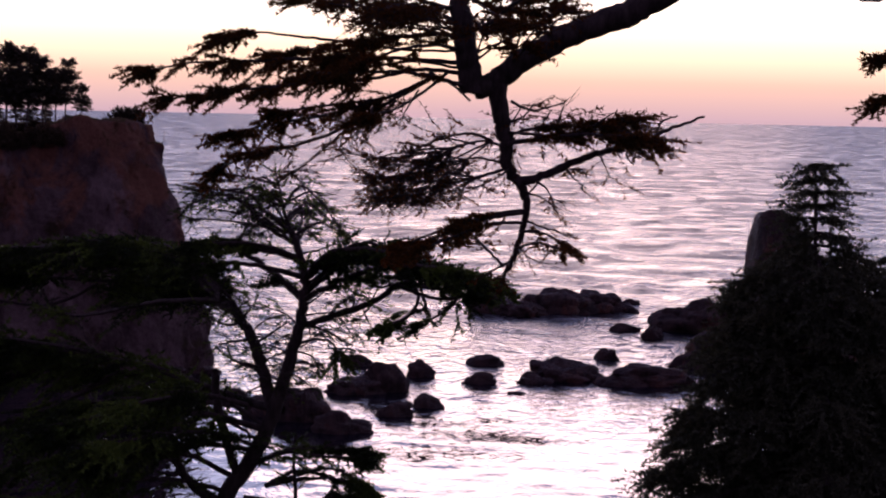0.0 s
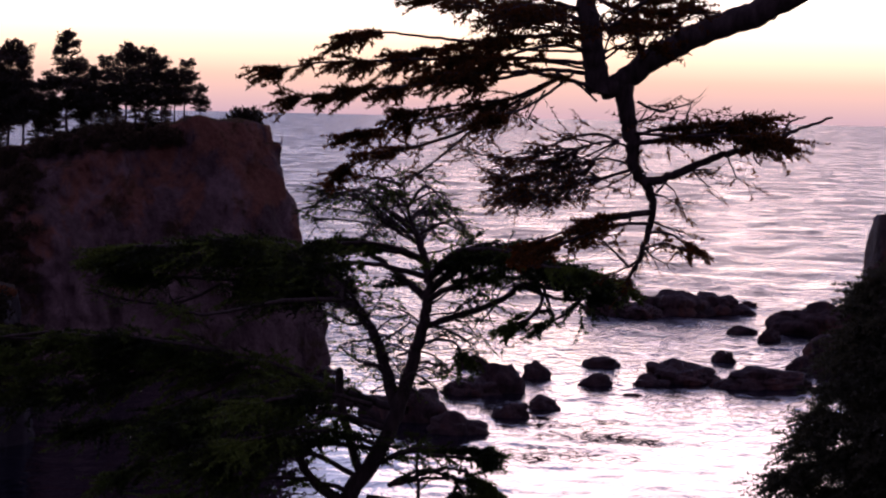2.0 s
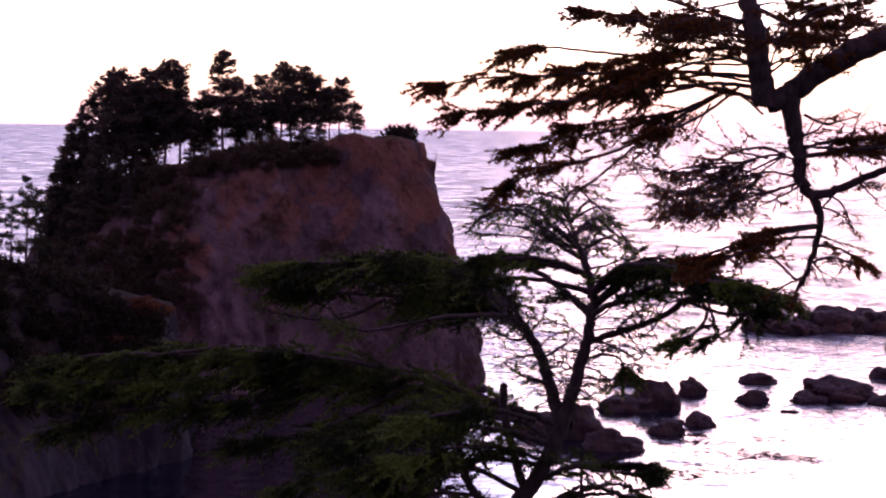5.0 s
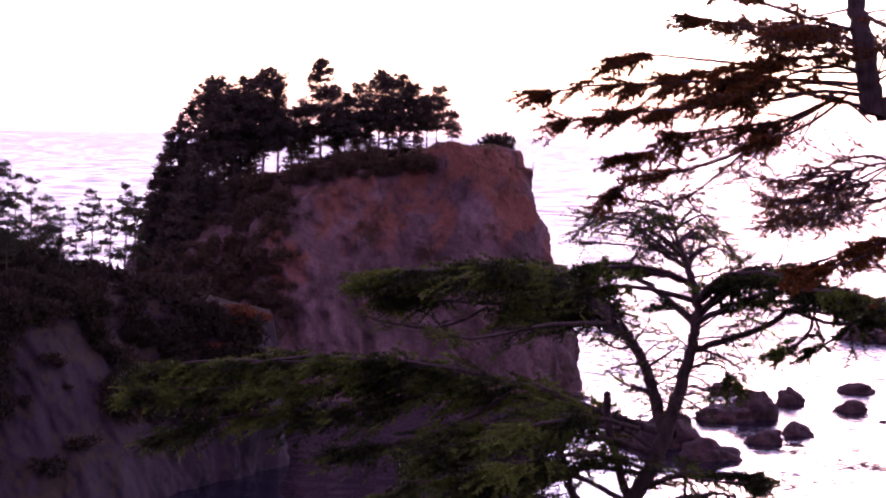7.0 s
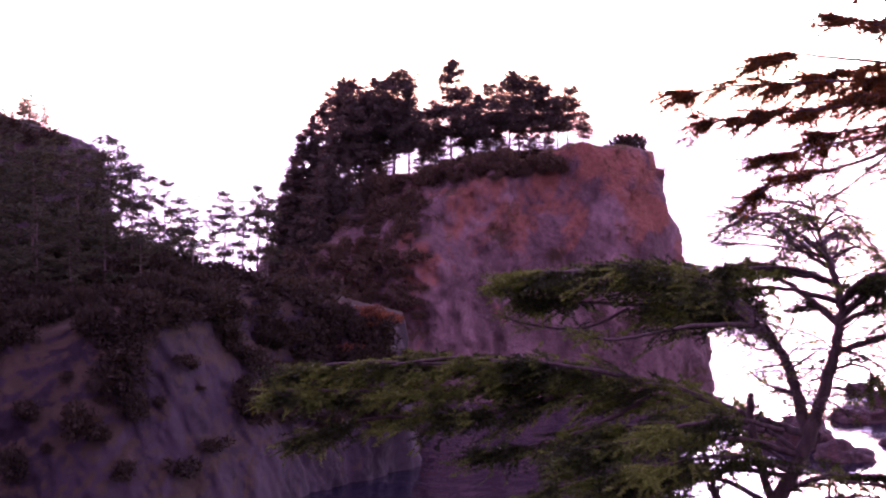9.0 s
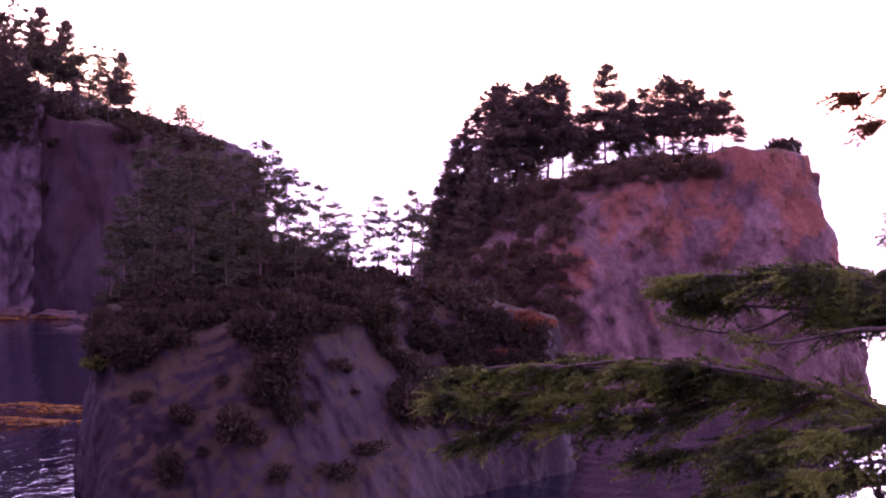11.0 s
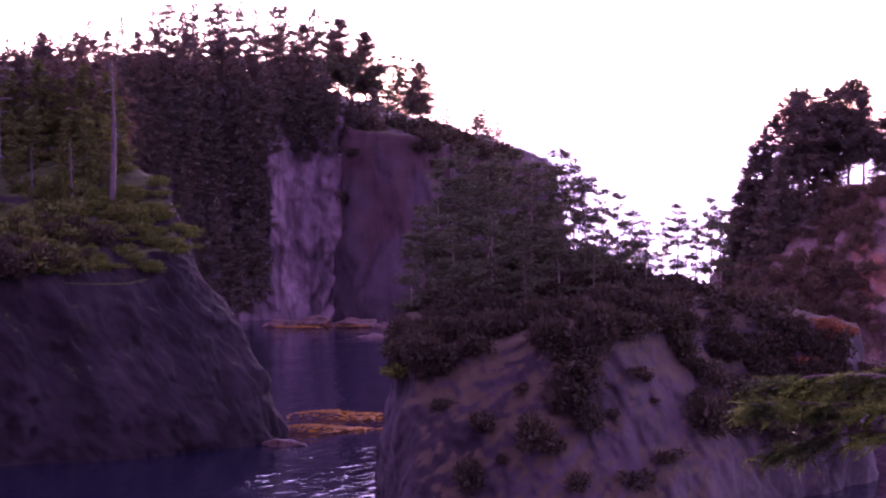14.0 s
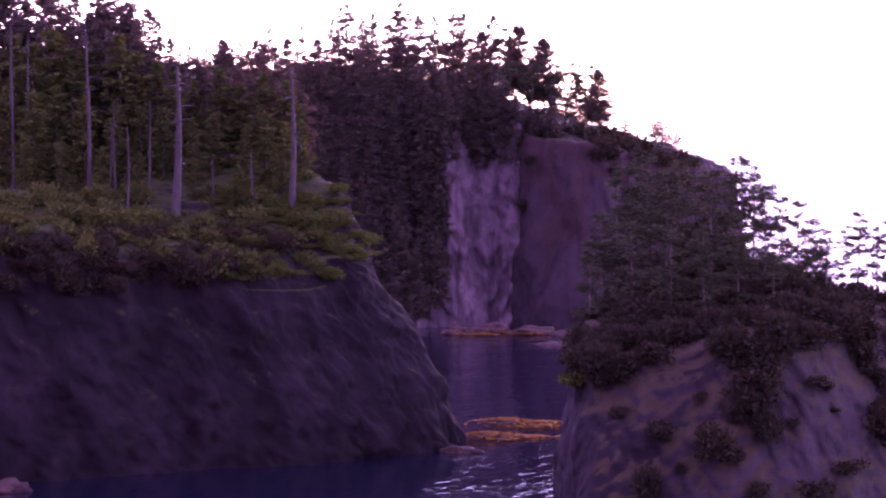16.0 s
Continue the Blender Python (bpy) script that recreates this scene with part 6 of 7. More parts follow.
limb(low_tree, [(5.54, -5.51, 16.00), (5.66, -5.28, 16.17), (5.42, -5.39, 16.35)], 0.0058, 0.0031, 0.2, 0.09, 0.2)
limb(low_tree, [(5.71, -6.00, 16.00), (5.67, -6.13, 16.01), (6.30, -5.93, 16.02)], 0.0058, 0.0031, 0.2, 0.09, 0.2)
limb(low_tree, [(6.40, -5.22, 16.00), (6.74, -5.35, 15.94), (7.03, -5.16, 15.88)], 0.0058, 0.0031, 0.2, 0.09, 0.2)
limb(low_tree, [(5.71, -6.00, 16.00), (5.87, -5.82, 16.17), (5.05, -5.95, 16.33)], 0.0058, 0.0031, 0.2, 0.09, 0.2)
limb(low_tree, [(6.40, -5.22, 16.00), (6.14, -5.21, 15.83), (6.61, -5.09, 15.66)], 0.0058, 0.0031, 0.2, 0.09, 0.2)
limb(low_tree, [(5.71, -6.00, 16.00), (5.77, -5.79, 16.05), (5.07, -5.80, 16.10)], 0.0058, 0.0031, 0.2, 0.09, 0.2)
limb(low_tree, [(5.71, -6.00, 16.00), (5.90, -6.00, 16.05), (6.51, -5.57, 16.10)], 0.0058, 0.0031, 0.2, 0.09, 0.2)
limb(limb_tree, [(1.72, 0.78, 13.00), (0.96, 1.33, 13.10), (-0.19, 1.95, 13.20)], 0.0072, 0.0028, 0.55, 0.12, 0.15)
limb(limb_tree, [(1.72, 0.78, 13.00), (1.54, 1.32, 13.02), (1.27, 2.06, 13.05)], 0.0072, 0.0028, 0.8, 0.10, 0.1)
limb(limb_tree, [(0.91, 0.74, 13.00), (0.43, 1.29, 12.78), (-0.29, 1.90, 12.56)], 0.0072, 0.0028, 0.55, 0.12, 0.15)
limb(limb_tree, [(0.91, 0.74, 13.00), (0.57, 1.31, 13.12), (0.07, 1.96, 13.23)], 0.0072, 0.0028, 0.8, 0.10, 0.1)
limb(limb_tree, [(1.94, 1.87, 13.00), (1.79, 1.81, 12.79), (1.56, 1.44, 12.59)], 0.0072, 0.0028, 0.55, 0.12, 0.15)
limb(limb_tree, [(2.04, 2.23, 13.00), (1.53, 2.33, 13.10), (0.77, 2.20, 13.20)], 0.0072, 0.0028, 0.9, 0.11, 0.15)
limb(limb_tree, [(1.88, 1.38, 13.00), (1.36, 1.77, 13.21), (0.58, 2.29, 13.42)], 0.0072, 0.0028, 0.8, 0.10, 0.1)
limb(limb_tree, [(-0.23, 1.43, 13.00), (0.42, 1.60, 13.10), (1.39, 1.52, 13.19)], 0.0072, 0.0028, 0.8, 0.10, 0.1)
limb(limb_tree, [(1.88, 1.38, 13.00), (1.30, 1.70, 13.29), (0.43, 2.16, 13.57)], 0.0072, 0.0028, 0.8, 0.10, 0.1)
limb(limb_tree, [(0.91, 0.74, 13.00), (0.91, 1.53, 13.08), (0.90, 2.40, 13.17)], 0.0072, 0.0028, 0.9, 0.11, 0.15)
limb(limb_tree, [(2.04, 2.23, 13.00), (1.58, 2.00, 12.72), (0.91, 1.61, 12.44)], 0.0072, 0.0028, 0.8, 0.10, 0.1)
limb(limb_tree, [(0.25, 1.11, 13.00), (0.39, 1.50, 13.27), (0.60, 1.92, 13.54)], 0.0072, 0.0028, 0.55, 0.12, 0.15)
limb(limb_tree, [(-0.23, 1.43, 13.00), (0.26, 1.61, 13.12), (0.99, 1.60, 13.25)], 0.0072, 0.0028, 0.9, 0.11, 0.15)
limb(limb_tree, [(0.91, 0.74, 13.00), (0.78, 1.20, 12.81), (0.57, 1.67, 12.63)], 0.0072, 0.0028, 0.9, 0.11, 0.15)
limb(limb_tree, [(-0.23, 1.43, 13.00), (-0.07, 1.45, 13.00), (0.17, 1.48, 13.01)], 0.0072, 0.0028, 0.8, 0.10, 0.1)
limb(limb_tree, [(1.96, 1.62, 13.00), (2.41, 1.72, 13.33), (2.86, 1.82, 13.66)], 0.0072, 0.0028, 0.8, 0.13, 0.15)
limb(limb_tree, [(2.03, 1.98, 13.00), (2.39, 1.92, 13.36), (2.75, 1.88, 13.72)], 0.0072, 0.0028, 0.8, 0.13, 0.15)
limb(limb_tree, [(1.93, 1.26, 13.00), (2.50, 1.40, 13.03), (3.07, 1.58, 13.06)], 0.0072, 0.0028, 0.55, 0.12, 0.15)
limb(limb_tree, [(1.93, 1.26, 13.00), (3.07, 1.50, 13.20), (4.20, 1.57, 13.41)], 0.0072, 0.0028, 0.55, 0.12, 0.15)
limb(limb_tree, [(2.70, 1.85, 13.00), (3.21, 2.00, 12.67), (3.72, 1.87, 12.34)], 0.0072, 0.0028, 0.55, 0.12, 0.15)
limb(limb_tree, [(2.70, 1.85, 13.00), (3.77, 1.85, 12.91), (4.85, 1.97, 12.81)], 0.0072, 0.0028, 0.8, 0.13, 0.15)
limb(limb_tree, [(2.03, 1.98, 13.00), (2.92, 1.87, 12.82), (3.81, 1.74, 12.64)], 0.0072, 0.0028, 0.55, 0.12, 0.15)
limb(limb_tree, [(1.96, 1.62, 13.00), (2.81, 1.89, 13.39), (3.64, 1.97, 13.78)], 0.0072, 0.0028, 0.8, 0.13, 0.15)
limb(limb_tree, [(2.03, 1.98, 13.00), (3.05, 1.87, 13.24), (4.08, 1.71, 13.48)], 0.0072, 0.0028, 0.8, 0.13, 0.15)
limb(limb_tree, [(2.34, 2.34, 13.00), (3.17, 2.15, 13.19), (3.99, 2.02, 13.37)], 0.0072, 0.0028, 0.55, 0.12, 0.15)
limb(limb_tree, [(1.93, 1.26, 13.00), (2.66, 1.66, 12.65), (3.38, 1.86, 12.30)], 0.0072, 0.0028, 0.8, 0.13, 0.15)
limb(limb_tree, [(1.93, 1.26, 13.00), (2.66, 1.76, 12.94), (3.38, 2.06, 12.89)], 0.0072, 0.0028, 0.55, 0.12, 0.15)
limb(limb_tree, [(1.93, 1.26, 13.00), (2.75, 1.53, 13.30), (3.57, 1.58, 13.60)], 0.0072, 0.0028, 0.55, 0.12, 0.15)
limb(limb_tree, [(1.78, -1.35, 13.00), (2.69, -1.39, 13.04), (3.60, -1.37, 13.07)], 0.0055, 0.0025, 0.4, 0.10, 0.15)
limb(limb_tree, [(2.50, -1.79, 13.00), (2.46, -1.82, 12.80), (2.41, -1.75, 12.60)], 0.0055, 0.0025, 0.25, 0.1, 0.15)
limb(limb_tree, [(2.15, -1.08, 13.00), (2.84, -1.72, 12.94), (3.54, -2.22, 12.89)], 0.0055, 0.0025, 0.25, 0.1, 0.15)
limb(limb_tree, [(2.15, -1.08, 13.00), (2.50, -1.34, 13.09), (2.85, -1.78, 13.17)], 0.0055, 0.0025, 0.25, 0.1, 0.15)
limb(limb_tree, [(2.15, -1.08, 13.00), (2.94, -1.54, 13.09), (3.74, -2.16, 13.18)], 0.0055, 0.0025, 0.4, 0.10, 0.15)
limb(limb_tree, [(2.50, -1.79, 13.00), (2.62, -1.75, 13.01), (2.74, -1.81, 13.02)], 0.0055, 0.0025, 0.4, 0.10, 0.15)
limb(limb_tree, [(1.78, -1.35, 13.00), (1.96, -1.64, 13.15), (2.14, -1.94, 13.29)], 0.0055, 0.0025, 0.25, 0.1, 0.15)
limb(limb_tree, [(2.15, -1.08, 13.00), (2.66, -1.48, 13.14), (3.17, -1.72, 13.28)], 0.0055, 0.0025, 0.25, 0.1, 0.15)
limb(limb_tree, [(1.78, -1.35, 13.00), (2.39, -1.82, 12.87), (3.01, -2.14, 12.73)], 0.0055, 0.0025, 0.25, 0.1, 0.15)
limb(limb_tree, [(2.15, -1.08, 13.00), (3.05, -1.15, 13.18), (3.94, -1.37, 13.35)], 0.0055, 0.0025, 0.25, 0.1, 0.15)
limb(limb_tree, [(2.50, -1.79, 13.00), (2.80, -1.81, 13.18), (3.10, -1.80, 13.36)], 0.0055, 0.0025, 0.25, 0.1, 0.15)
limb(limb_tree, [(1.78, -1.35, 13.00), (2.19, -1.82, 13.22), (2.61, -2.19, 13.44)], 0.0055, 0.0025, 0.4, 0.10, 0.15)
limb(limb_tree, [(2.50, -1.79, 13.00), (3.19, -1.81, 12.88), (3.89, -1.69, 12.76)], 0.0055, 0.0025, 0.4, 0.10, 0.15)
limb(limb_tree, [(1.65, -1.71, 13.00), (2.56, -1.54, 12.82), (3.47, -1.46, 12.64)], 0.0055, 0.0025, 0.4, 0.10, 0.15)
limb(limb_tree, [(2.50, -1.79, 13.00), (2.93, -1.84, 12.79), (3.36, -1.98, 12.59)], 0.0055, 0.0025, 0.4, 0.10, 0.15)
limb(limb_tree, [(2.15, -1.08, 13.00), (2.22, -1.48, 13.10), (2.29, -1.89, 13.19)], 0.0055, 0.0025, 0.4, 0.10, 0.15)
limb(limb_tree, [(1.65, -1.71, 13.00), (2.14, -1.50, 13.15), (2.63, -1.43, 13.29)], 0.0055, 0.0025, 0.25, 0.1, 0.15)
limb(limb_tree, [(2.50, -1.79, 13.00), (2.67, -1.92, 13.04), (2.84, -2.10, 13.07)], 0.0055, 0.0025, 0.4, 0.10, 0.15)
limb(limb_tree, [(1.65, -1.71, 13.00), (2.16, -2.03, 12.95), (2.67, -2.23, 12.91)], 0.0055, 0.0025, 0.4, 0.10, 0.15)
limb(limb_tree, [(1.78, -1.35, 13.00), (2.77, -1.60, 13.15), (3.77, -1.75, 13.29)], 0.0055, 0.0025, 0.4, 0.10, 0.15)
limb(limb_tree, [(2.15, -1.08, 13.00), (2.47, -1.61, 13.21), (2.78, -2.21, 13.42)], 0.0055, 0.0025, 0.4, 0.10, 0.15)
limb(limb_tree, [(1.30, -0.91, 13.00), (2.35, -1.70, 12.80), (3.40, -2.35, 12.60)], 0.0055, 0.0025, 0.25, 0.1, 0.15)
limb(limb_tree, [(1.65, -1.71, 13.00), (2.25, -1.76, 13.09), (2.86, -1.82, 13.19)], 0.0055, 0.0025, 0.25, 0.1, 0.15)
limb(limb_tree, [(1.30, -0.91, 13.00), (2.66, -1.58, 13.18), (4.02, -2.28, 13.36)], 0.0055, 0.0025, 0.4, 0.10, 0.15)
limb(limb_tree, [(2.15, -1.08, 13.00), (2.85, -1.73, 13.19), (3.56, -2.21, 13.37)], 0.0055, 0.0025, 0.25, 0.1, 0.15)
limb(limb_tree, [(1.78, -1.35, 13.00), (2.48, -1.20, 13.00), (3.18, -1.21, 13.00)], 0.0055, 0.0025, 0.25, 0.1, 0.15)
limb(limb_tree, [(2.15, -1.08, 13.00), (2.87, -1.53, 13.01), (3.59, -1.90, 13.02)], 0.0055, 0.0025, 0.25, 0.1, 0.15)
limb(limb_tree, [(1.78, -1.35, 13.00), (2.15, -1.76, 13.10), (2.53, -2.12, 13.21)], 0.0055, 0.0025, 0.4, 0.10, 0.15)
limb(limb_tree, [(2.15, -1.08, 13.00), (2.36, -1.59, 13.09), (2.57, -2.08, 13.17)], 0.0055, 0.0025, 0.25, 0.1, 0.15)
limb(limb_tree, [(2.50, -1.79, 13.00), (2.84, -1.65, 13.13), (3.18, -1.65, 13.25)], 0.0055, 0.0025, 0.25, 0.1, 0.15)

limb(low_tree, [(6.65, -8.30, 16.00), (7.80, -7.75, 16.20), (9.20, -7.70, 16.50), (10.80, -7.90, 16.80), (12.00, -8.30, 17.00)], 0.0200, 0.0080, 2.0, 0.34, 0.18)
limb(low_tree, [(6.80, -8.60, 16.00), (8.00, -8.30, 15.80), (9.40, -8.40, 15.60), (10.80, -8.80, 15.50)], 0.0190, 0.0080, 2.0, 0.34, 0.20)
limb(low_tree, [(6.90, -8.90, 16.00), (8.20, -9.00, 16.30), (9.80, -9.20, 16.50), (11.30, -9.60, 16.80)], 0.0190, 0.0080, 2.0, 0.34, 0.20)
limb(low_tree, [(6.20, -7.60, 16.00), (7.20, -7.30, 15.60), (8.40, -7.35, 15.30), (9.60, -7.60, 15.00)], 0.0170, 0.0080, 2.0, 0.32, 0.20)
limb(low_tree, [(7.00, -9.20, 16.00), (8.40, -9.60, 16.10), (10.00, -9.90, 16.20)], 0.0170, 0.0080, 2.0, 0.34, 0.16)


def near_spruce(place, height, widths, whorls, seed, label):
    """A dense young spruce close by: whorled boughs heavy with needles. widths: height share and reach pairs."""
    ob = thing("spruce", place, label, "tree")
    rng = np.random.RandomState(seed)
    z = np.linspace(0, 1, 12)
    stem = np.stack([0.03 * np.sin(4 * z), 0 * z, height * z], -1)
    piece("trunk", tri_mesh("trunk", *tube(stem, 0.075 * (1 - z) + 0.006, 10, 0.05, seed), M_BARK, True), ob)
    hs, ws = np.array(widths).T
    for k in range(whorls):
        h = 1 - (k + 0.3) / whorls * 0.62
        reach = np.interp(h, hs, ws)
        for q in range(7 if k > 6 else 5):
            a = 2 * np.pi * (q + rng.uniform(-0.3, 0.3)) / (7 if k > 6 else 5) + k * 1.3
            r = reach * rng.uniform(0.7, 1.1)
            way = np.array([math.cos(a), math.sin(a), 0])
            s = np.linspace(0, 1, 7)[:, None]
            rise = 0.35 if k < 5 else 0.12
            p = np.array([0, 0, height * h]) + way * r * s + np.array([0, 0, 1.0]) * r * (rise * s - 0.38 * s**2 + 0.12 * s**4)
            wood_, needle = needled(p, 0.01, 2.0, 0.05 + 0.36 * r, 0.12, seed * 31 + k * 7 + q, 0.6)
            b = piece("branch", tri_mesh("branch", *split(joined([tube(p, 0.014 * (1 - 0.8 * s[:, 0]), 5), wood_])), M_BARK, True), ob)
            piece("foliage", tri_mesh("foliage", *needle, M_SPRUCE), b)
    return ob


near_spruce(fan(-5.72, -14.6, 20.0), 4.78, [(0.3, 1.25), (0.52, 1.12), (0.64, 0.84), (0.76, 0.62), (0.83, 0.56), (0.88, 0.22), (0.92, 0.12), (0.97, 0.06), (1.0, 0.02)], 30, 7,
            "dense dark young spruce with drooping tiered boughs")
near_spruce(fan(-7.4, -15.6, 20.5), 4.6, [(0.3, 1.35), (0.6, 1.15), (0.85, 0.7), (0.95, 0.35), (1.0, 0.05)], 18, 9,
            "dense dark young spruce with drooping tiered boughs")

# ---------------------------------------------------------------- shrubs, snags, kelp
BUSHES = [shrub_mesh((2.4, 2.2, 1.7), 560, 0.40, 71 + k, M_SHRUB) for k in range(4)]
DRY = [shrub_mesh((2.6, 2.2, 1.6), 520, 0.36, 111 + k, M_DRYBRUSH) for k in range(3)]
GREENS = [shrub_mesh((2.6, 2.2, 1.5), 640, 0.34, 101 + k, M_GREENLEAF) for k in range(2)]
RUSTS = [shrub_mesh((2.6, 2.2, 1.2), 760, 0.28, 81 + k, M_RUST) for k in range(2)]
LIMES = [shrub_mesh((2.6, 2.4, 1.0), 1000, 0.26, 91 + k, M_LIME) for k in range(2)]


def bush(place, meshes, size, turn, label, group, name="shrub"):
    ob = piece(name, meshes)
    ob.location, ob.rotation_euler, ob.scale = place, (0, 0, turn), (size, size, size)
    return tagged(ob, label, "shrub", group)


def on_face(bvh, az, z):
    """Where a level line of sight from the lookout's side meets a cliff face."""
    hit = bvh.ray_cast(at(az, 90, z), at(az, 1, 0).normalized())
    return hit[0]


def scrub(bvh, az0, az1, far0, far1, count, meshes, size0, size1, seed, label, group, lowest=5.0):
    rng = np.random.RandomState(seed)
    for k in range(count):
        az, far = rng.uniform(az0, az1), rng.uniform(far0, far1)
        g = ground_at(bvh, az, far)
        if g.z < lowest:
            continue
        bush(g - Vector((0, 0, 0.3)), meshes[k % len(meshes)], rng.uniform(size0, size1), rng.uniform(0, 6), label, group)


def hanging(bvh, rows, meshes, seed, label, group):
    for k, (az, z, size) in enumerate(rows):
        p = on_face(bvh, az, z)
        if p is not None:
            bush(p, meshes[(k + seed) % len(meshes)], size, k * 1.9, label, group).scale = (size * (1 + 0.35 * math.sin(k * 2.3)), size, size * (1.15 + 0.45 * math.sin(k * 1.7)))


DARK = "dark tangled evergreen shrub rooted in the rock"
scrub(ISLET, 13.9, 23.6, 266, 318, 64, BUSHES, 0.9, 1.9, 1, DARK, "islet scrub", 16.8)
scrub(ISLET, 13.9, 16.2, 292, 308, 10, RUSTS, 0.6, 1.1, 2, "rust-coloured low shrub on the ridge", "rusty scrub")
scrub(ISLET, 16.2, 18.8, 270, 302, 30, BUSHES, 0.7, 1.3, 37, DARK, "islet scrub", 16.0)
scrub(ISLET, 23.0, 23.9, 268, 282, 9, LIMES, 1.0, 1.5, 12, "bright mossy green shrub overhanging the islet's end", "islet green shrubs", 14.0)
scrub(ISLAND, 8.9, 16.4, 385, 412, 22, BUSHES, 0.6, 1.1, 3, DARK, "island top scrub")
scrub(HEADLAND, 30.8, 38.5, 326, 350, 40, GREENS, 0.9, 1.7, 44, "fresh green leafy shrub at the forest edge", "headland scrub", 20.0)
scrub(FAR, 21, 30, 552, 575, 10, BUSHES, 1.6, 2.6, 6, DARK, "far cliff scrub")
for k, (az, far, size) in enumerate([(9.12, 390, 1.3), (9.2, 394, 1.2), (9.05, 392, 1.0)]):
    bush(ground_at(ISLAND, az, far) - Vector((0, 0, 0.3)), BUSHES[k], size, k, "dark rounded bush at the cliff's corner", "corner bush").scale.z *= 1.5
hanging(ISLET, [(22.06, 10.4, 0.95), (20.83, 9.3, 1.2), (20.5, 8.4, 0.9), (19.98, 15.2, 1.5), (20.1, 12.8, 1.4), (19.8, 10.6, 1.1), (18.7, 14.7, 0.8), (18.5, 14.2, 0.6), (22.3, 5.0, 1.2),
                (21.2, 13.5, 0.5), (18.75, 4.5, 1.6), (19.98, 5.0, 0.9), (17.3, 9.0, 1.5), (17.0, 12.5, 1.6), (18.0, 6.5, 1.0), (21.6, 7.2, 0.4), (19.2, 11.0, 0.4), (16.4, 8.0, 1.3), (15.4, 11.0, 1.4),
                (14.6, 8.5, 1.1), (22.9, 12.0, 0.5), (18.3, 12.0, 0.35), (20.4, 11.6, 0.4)],
        BUSHES, 2, "dark shrub hanging on the pale rock face", "hanging shrubs")


def thicket(bvh, rows, meshes, seed, label):
    """Tangled brush that nobody could count, rooted where level lines from the lookout's side meet a face: one mesh."""
    verts, faces, n = [], [], 0
    for k, (az, z, size) in enumerate(rows):
        p = on_face(bvh, az, z)
        if p is None:
            continue
        me = meshes[(k + seed) % len(meshes)]
        v = np.empty(3 * len(me.vertices), np.float32)
        me.vertices.foreach_get("co", v)
        a = 1.9 * k
        turn = np.array([[math.cos(a), -math.sin(a), 0], [math.sin(a), math.cos(a), 0], [0, 0, 1]])
        v = v.reshape(-1, 3) @ turn.T * size * np.array([1 + 0.35 * math.sin(k * 2.3), 1, 1.15 + 0.45 * math.sin(k * 1.7)])
        verts.append(v + np.array(p))
        faces.append(np.arange(len(v)).reshape(-1, 3) + n)
        n += len(v)
    ob = piece("brush", tri_mesh("brush", np.concatenate(verts), np.concatenate(faces), meshes[0].materials[0]))
    return tagged(ob, label, "shrubs", "", "stuff")


# the thicket along the islet's brow, its lower edge scalloped
rng = np.random.RandomState(17)
rows = []
for k in range(270):
    az = rng.uniform(13.8, 23.85)
    low = float(np.interp(az, [13.8, 15.5, 17.2, 17.9, 18.6, 19.4, 20.0, 20.7, 21.6, 22.4, 23.0, 23.5], [4.0, 4.0, 8.0, 17.0, 18.4, 17.8, 14.5, 17.6, 17.8, 16.4, 14.6, 14.0]))
    rows.append((az, low + 0.6 + rng.uniform(0, 3.6) * (3.8 if az < 17.0 else 1.0), rng.uniform(0.5, 1.2)))
thicket(ISLET, rows, BUSHES, 1, "dark tangled thicket along the islet's brow")
# brush over the island's wooded side and below its rim
rng = np.random.RandomState(23)
rows = []
for k in range(300):
    az, z = rng.uniform(13.2, 16.7), rng.uniform(11.0, 30.5)
    if rng.uniform() < min(1.0, max((az - 13.2) / 1.2, (z - 25) / 6)):
        rows.append((az, z, rng.uniform(0.4, 1.0)))
thicket(ISLAND, rows, DRY, 0, "dark brush clinging to the island's wooded side")
thicket(ISLAND, [(az, float(np.interp(az, [9, 11, 13, 15], [33.6, 32.6, 31.4, 27.5])) + rng.uniform(-1.6, 2.6) * (az - 8.6) / 4, rng.uniform(0.3, 0.8)) for az in rng.uniform(10.4, 15.2, 130)],
        DRY, 3, "low dark scrub below the island's rim")
thicket(ISLET, [(rng.uniform(13.9, 14.9), rng.uniform(16.5, 19.0), rng.uniform(0.35, 0.7)) for k in range(16)], RUSTS, 0, "rusty orange brush on the islet's seaward ridge")
# fresh green over the headland's brow
rng = np.random.RandomState(29)
thicket(HEADLAND, [(rng.uniform(28.2, 31.5), rng.uniform(21.5, 34.0), rng.uniform(0.45, 1.0)) for k in range(120)], LIMES, 0, "mossy green grass over the headland's brow")
thicket(HEADLAND, [(rng.uniform(29.4, 37.5), rng.uniform(25.5, 32.0), rng.uniform(0.6, 1.3)) for k in range(90)], GREENS, 1, "fresh green undergrowth at the headland forest's edge")
thicket(HEADLAND, [(rng.uniform(30.2, 37.5), rng.uniform(21.5, 27.5), rng.uniform(0.5, 1.2)) for k in range(110)], BUSHES, 1, "dark brush hanging over the headland cliff")
# scrub along the far cliff's falling rim
scrub(tree_of(far_flank), 21.3, 25.1, 546, 576, 44, BUSHES, 1.0, 1.9, 31, DARK, "far cliff scrub", 20.0)


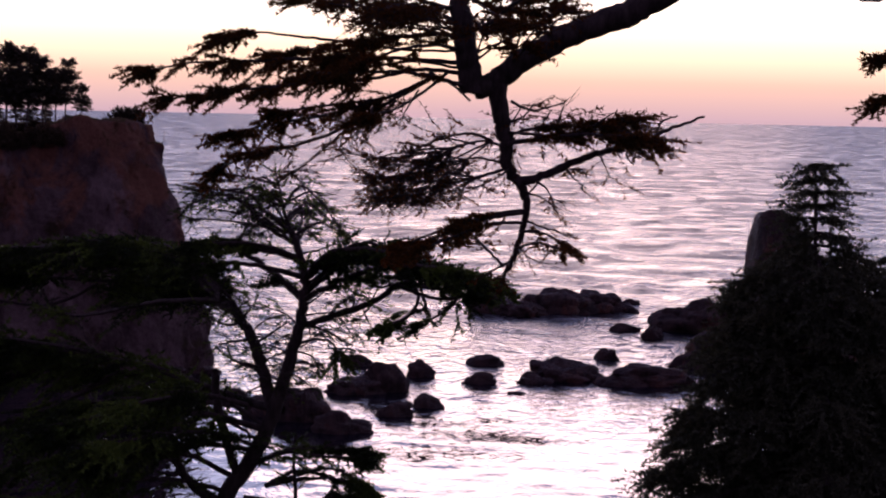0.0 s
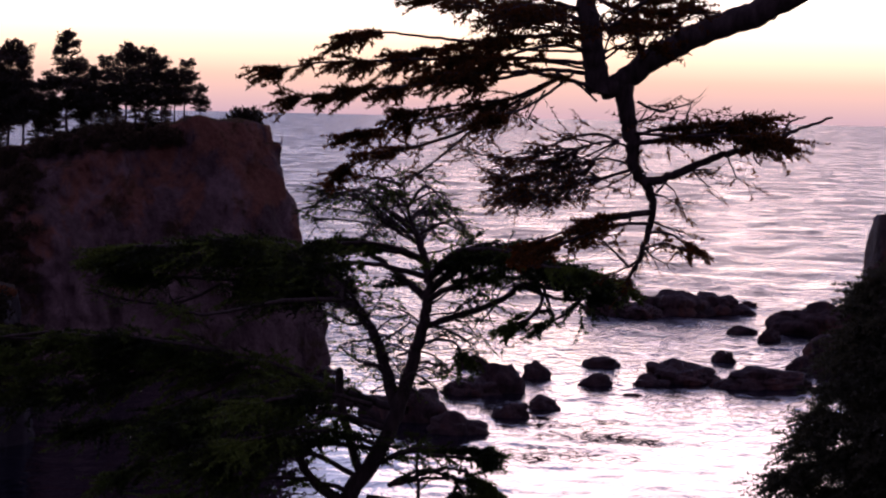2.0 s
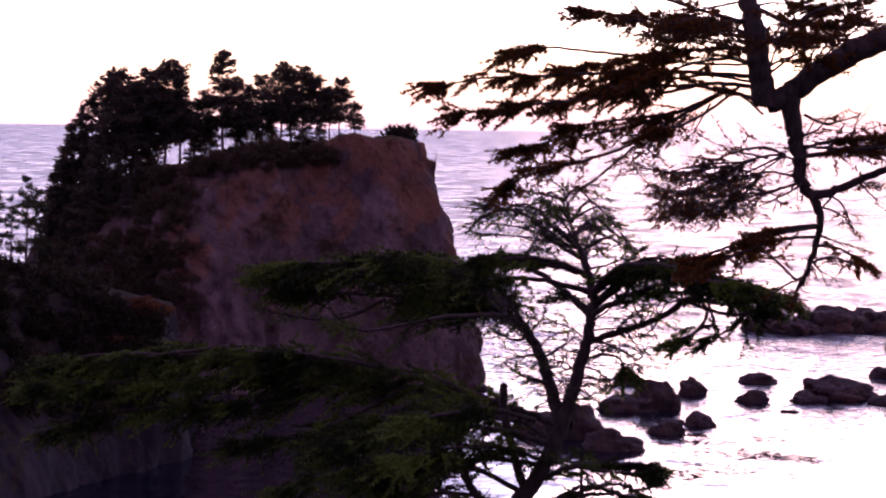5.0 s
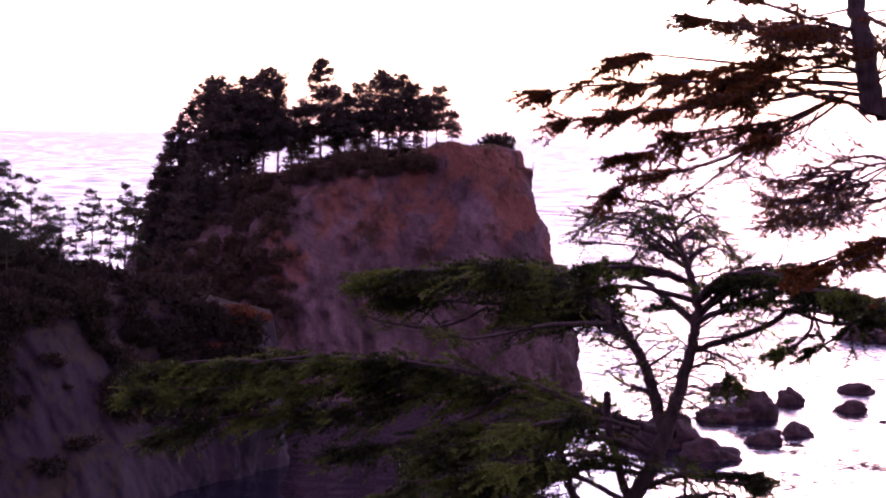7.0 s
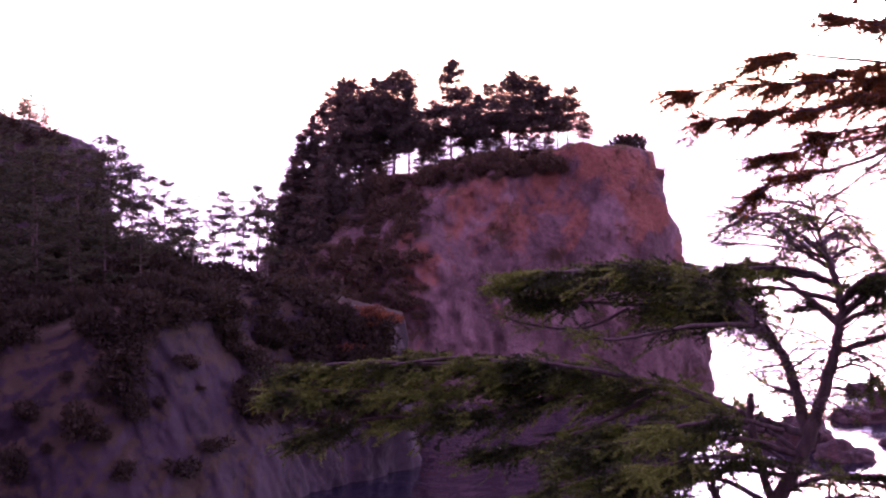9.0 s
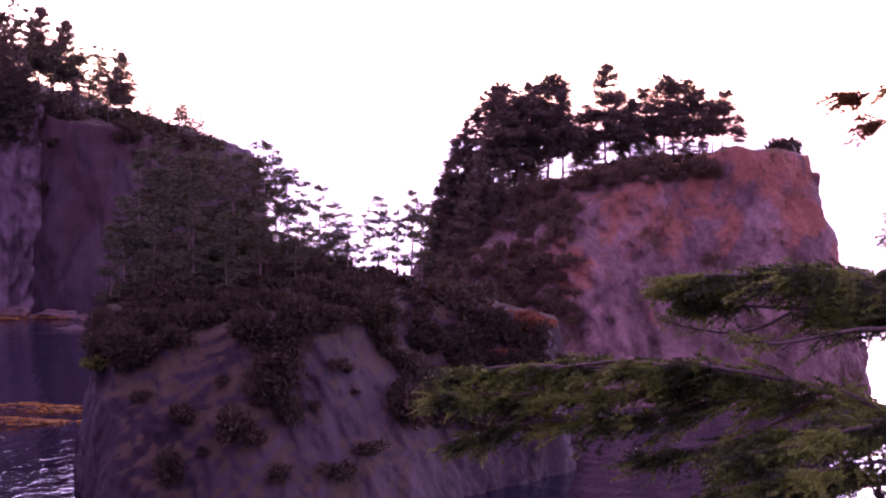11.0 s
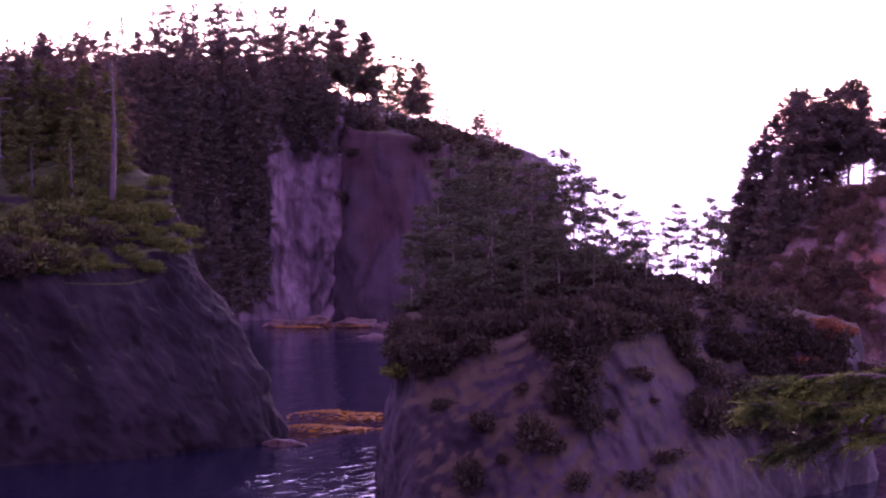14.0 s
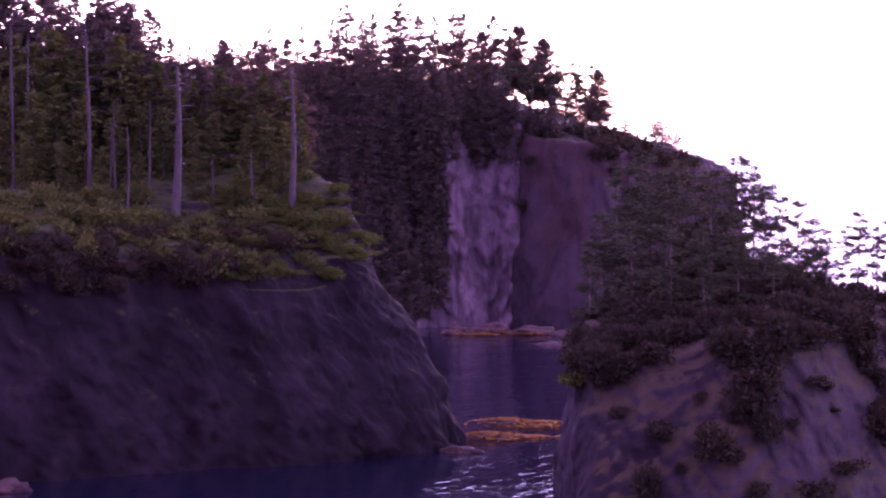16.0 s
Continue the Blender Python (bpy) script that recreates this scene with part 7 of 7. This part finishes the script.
# dead trees
def snag(foot, height, radius, seed, label, stubs=9, lean=0.0, mat=M_SNAG):
    """A bleached standing dead trunk with broken branch stubs."""
    rng = np.random.RandomState(seed)
    ob = thing("dead_tree", foot, label, "tree", "standing dead trees")
    z = np.linspace(0, 1, 12)
    path = np.stack([lean * height * z + 0.012 * height * np.sin(4 * z + seed), 0.01 * height * np.sin(3 * z), height * z - 0.5 * (z == 0)], -1)
    piece("trunk", tri_mesh("trunk", *tube(path, radius * (1 - 0.75 * z), 9, 0.08, seed), mat, True), ob)
    for k in range(stubs):
        h = rng.uniform(0.35, 0.98)
        root = np.array([np.interp(h, z, path[:, c]) for c in range(3)])
        a, r = rng.uniform(0, 6.28), height * rng.uniform(0.03, 0.10)
        s = np.linspace(0, 1, 4)[:, None]
        p = root + np.array([math.cos(a), math.sin(a), rng.uniform(-0.2, 0.4)]) * r * s - np.array([0, 0, 0.2 * r]) * s**2
        piece("stub", tri_mesh("stub", *tube(p, radius * 0.28 * (1 - 0.7 * s[:, 0]), 4), mat, True), ob)
    return ob


for k, (az, far, top, r) in enumerate([(32.40, 343, 48.5, 0.62), (29.95, 347, 48.5, 0.45), (34.31, 352, 54.1, 0.32), (35.88, 356, 55.4, 0.3), (35.53, 358, 53.2, 0.28),
                                       (32.97, 350, 44.1, 0.19), (33.81, 352, 41.5, 0.18), (33.46, 343, 40.8, 0.2), (31.65, 348, 37.0, 0.18), (30.81, 346, 38.2, 0.18), (33.73, 352, 44.3, 0.18)]):
    g = ground_at(HEADLAND, az, far)
    snag(g, top - g.z, r, 200 + k, "tall bleached dead trunk at the forest edge" if r > 0.4 else "thin grey dead trunk among the spruces", 14 if r > 0.4 else 6, 0.01 * math.sin(k))
g = next(p for p in (on_face(ISLAND, 8.2 + 0.02 * k, 28.5) for k in range(80)) if p is not None)
snag(g + Vector((-0.3, 0, 0)), 5.8, 0.10, 230, "slender leafless dead tree on the cliff's shoulder", 18, 0.03, M_FARBARK)




# ---------------------------------------------------------------- kelp and shore rocks
def kelp_raft(place, length, width, count, seed, mat, label, name="kelp_raft", blade=0.9, thick=0.16, mound=0.0, spread=0.25):
    """Kelp fronds floating on the water, strung out along one way."""
    rng = np.random.RandomState(seed)
    u = rng.normal(0, 0.33, count)
    v = rng.normal(0, 0.30, count) * (1 - 0.6 * np.abs(u))
    c = np.stack([u * length, v * width, rng.uniform(0.06, 0.25, count) + mound * np.exp(-((u + 0.25) / 0.45) ** 2 - (v / 0.35) ** 2)], -1)
    d = np.stack([rng.uniform(0.3, 1.2, count), rng.normal(0, spread, count), rng.normal(0, 0.12, count)], -1) * blade
    ob = piece(name, tri_mesh(name, *blades(c, d, thick, rng, 0.06), mat))
    ob.location = place
    return tagged(ob, label, "kelp", "", "stuff")


for k, (az, far, ln, wd, n) in enumerate([(25.45, 347, 9, 7, 800), (25.05, 364, 10, 6, 560), (24.55, 360, 5, 5, 130)]):
    ob = kelp_raft(at(az, far, 0), ln, wd, n, 300 + k, M_KELP, "orange-brown floating kelp bed in the inlet", mound=0.7 if k < 2 else 0.1, spread=0.6)
    ob.rotation_euler = (0, 0, radians(az + 8))
for k, (az, far, ln, wd, n) in enumerate([(2.6, 296, 15, 13, 260), (1.4, 312, 13, 9, 220), (0.6, 309, 11, 5, 130), (1.2, 327, 5, 2, 50), (2.2, 322, 10, 6, 110)]):
    ob = kelp_raft(at(az, far, 0), ln, wd, n, 320 + k, M_WEED, "dark thin kelp strands on slack water", "kelp_strands", 1.6, 0.12)
    ob.rotation_euler = (0, 0, radians(az - 10))
for k, (az, far, ln, wd, n) in enumerate([(25.9, 522, 7, 6, 260), (25.0, 525, 9, 5, 240)]):
    ob = kelp_raft(at(az, far, 0.25), ln, wd, n, 340 + k, M_KELP, "yellowish kelp along the far cliff's foot")
rocks([(26.3, 526, 7, 2.2), (25.6, 530, 9, 2.6), (24.7, 528, 10, 1.8), (23.9, 524, 8, 1.6), (24.2, 500, 9, 0.8)], "low dark rock at the far cliff's foot", "far shore rocks", 77.0)
rocks([(26.3, 331, 5, 1.2), (36.1, 300, 6, 1.6)], "dark wet rock at the headland's foot", "headland shore rocks", 91.0)
rocks([(8.2, 372, 7, 1.8), (9.4, 368, 6, 1.4), (7.4, 378, 5, 1.2)], "dark rock at the island cliff's foot", "island shore rocks", 113.0)
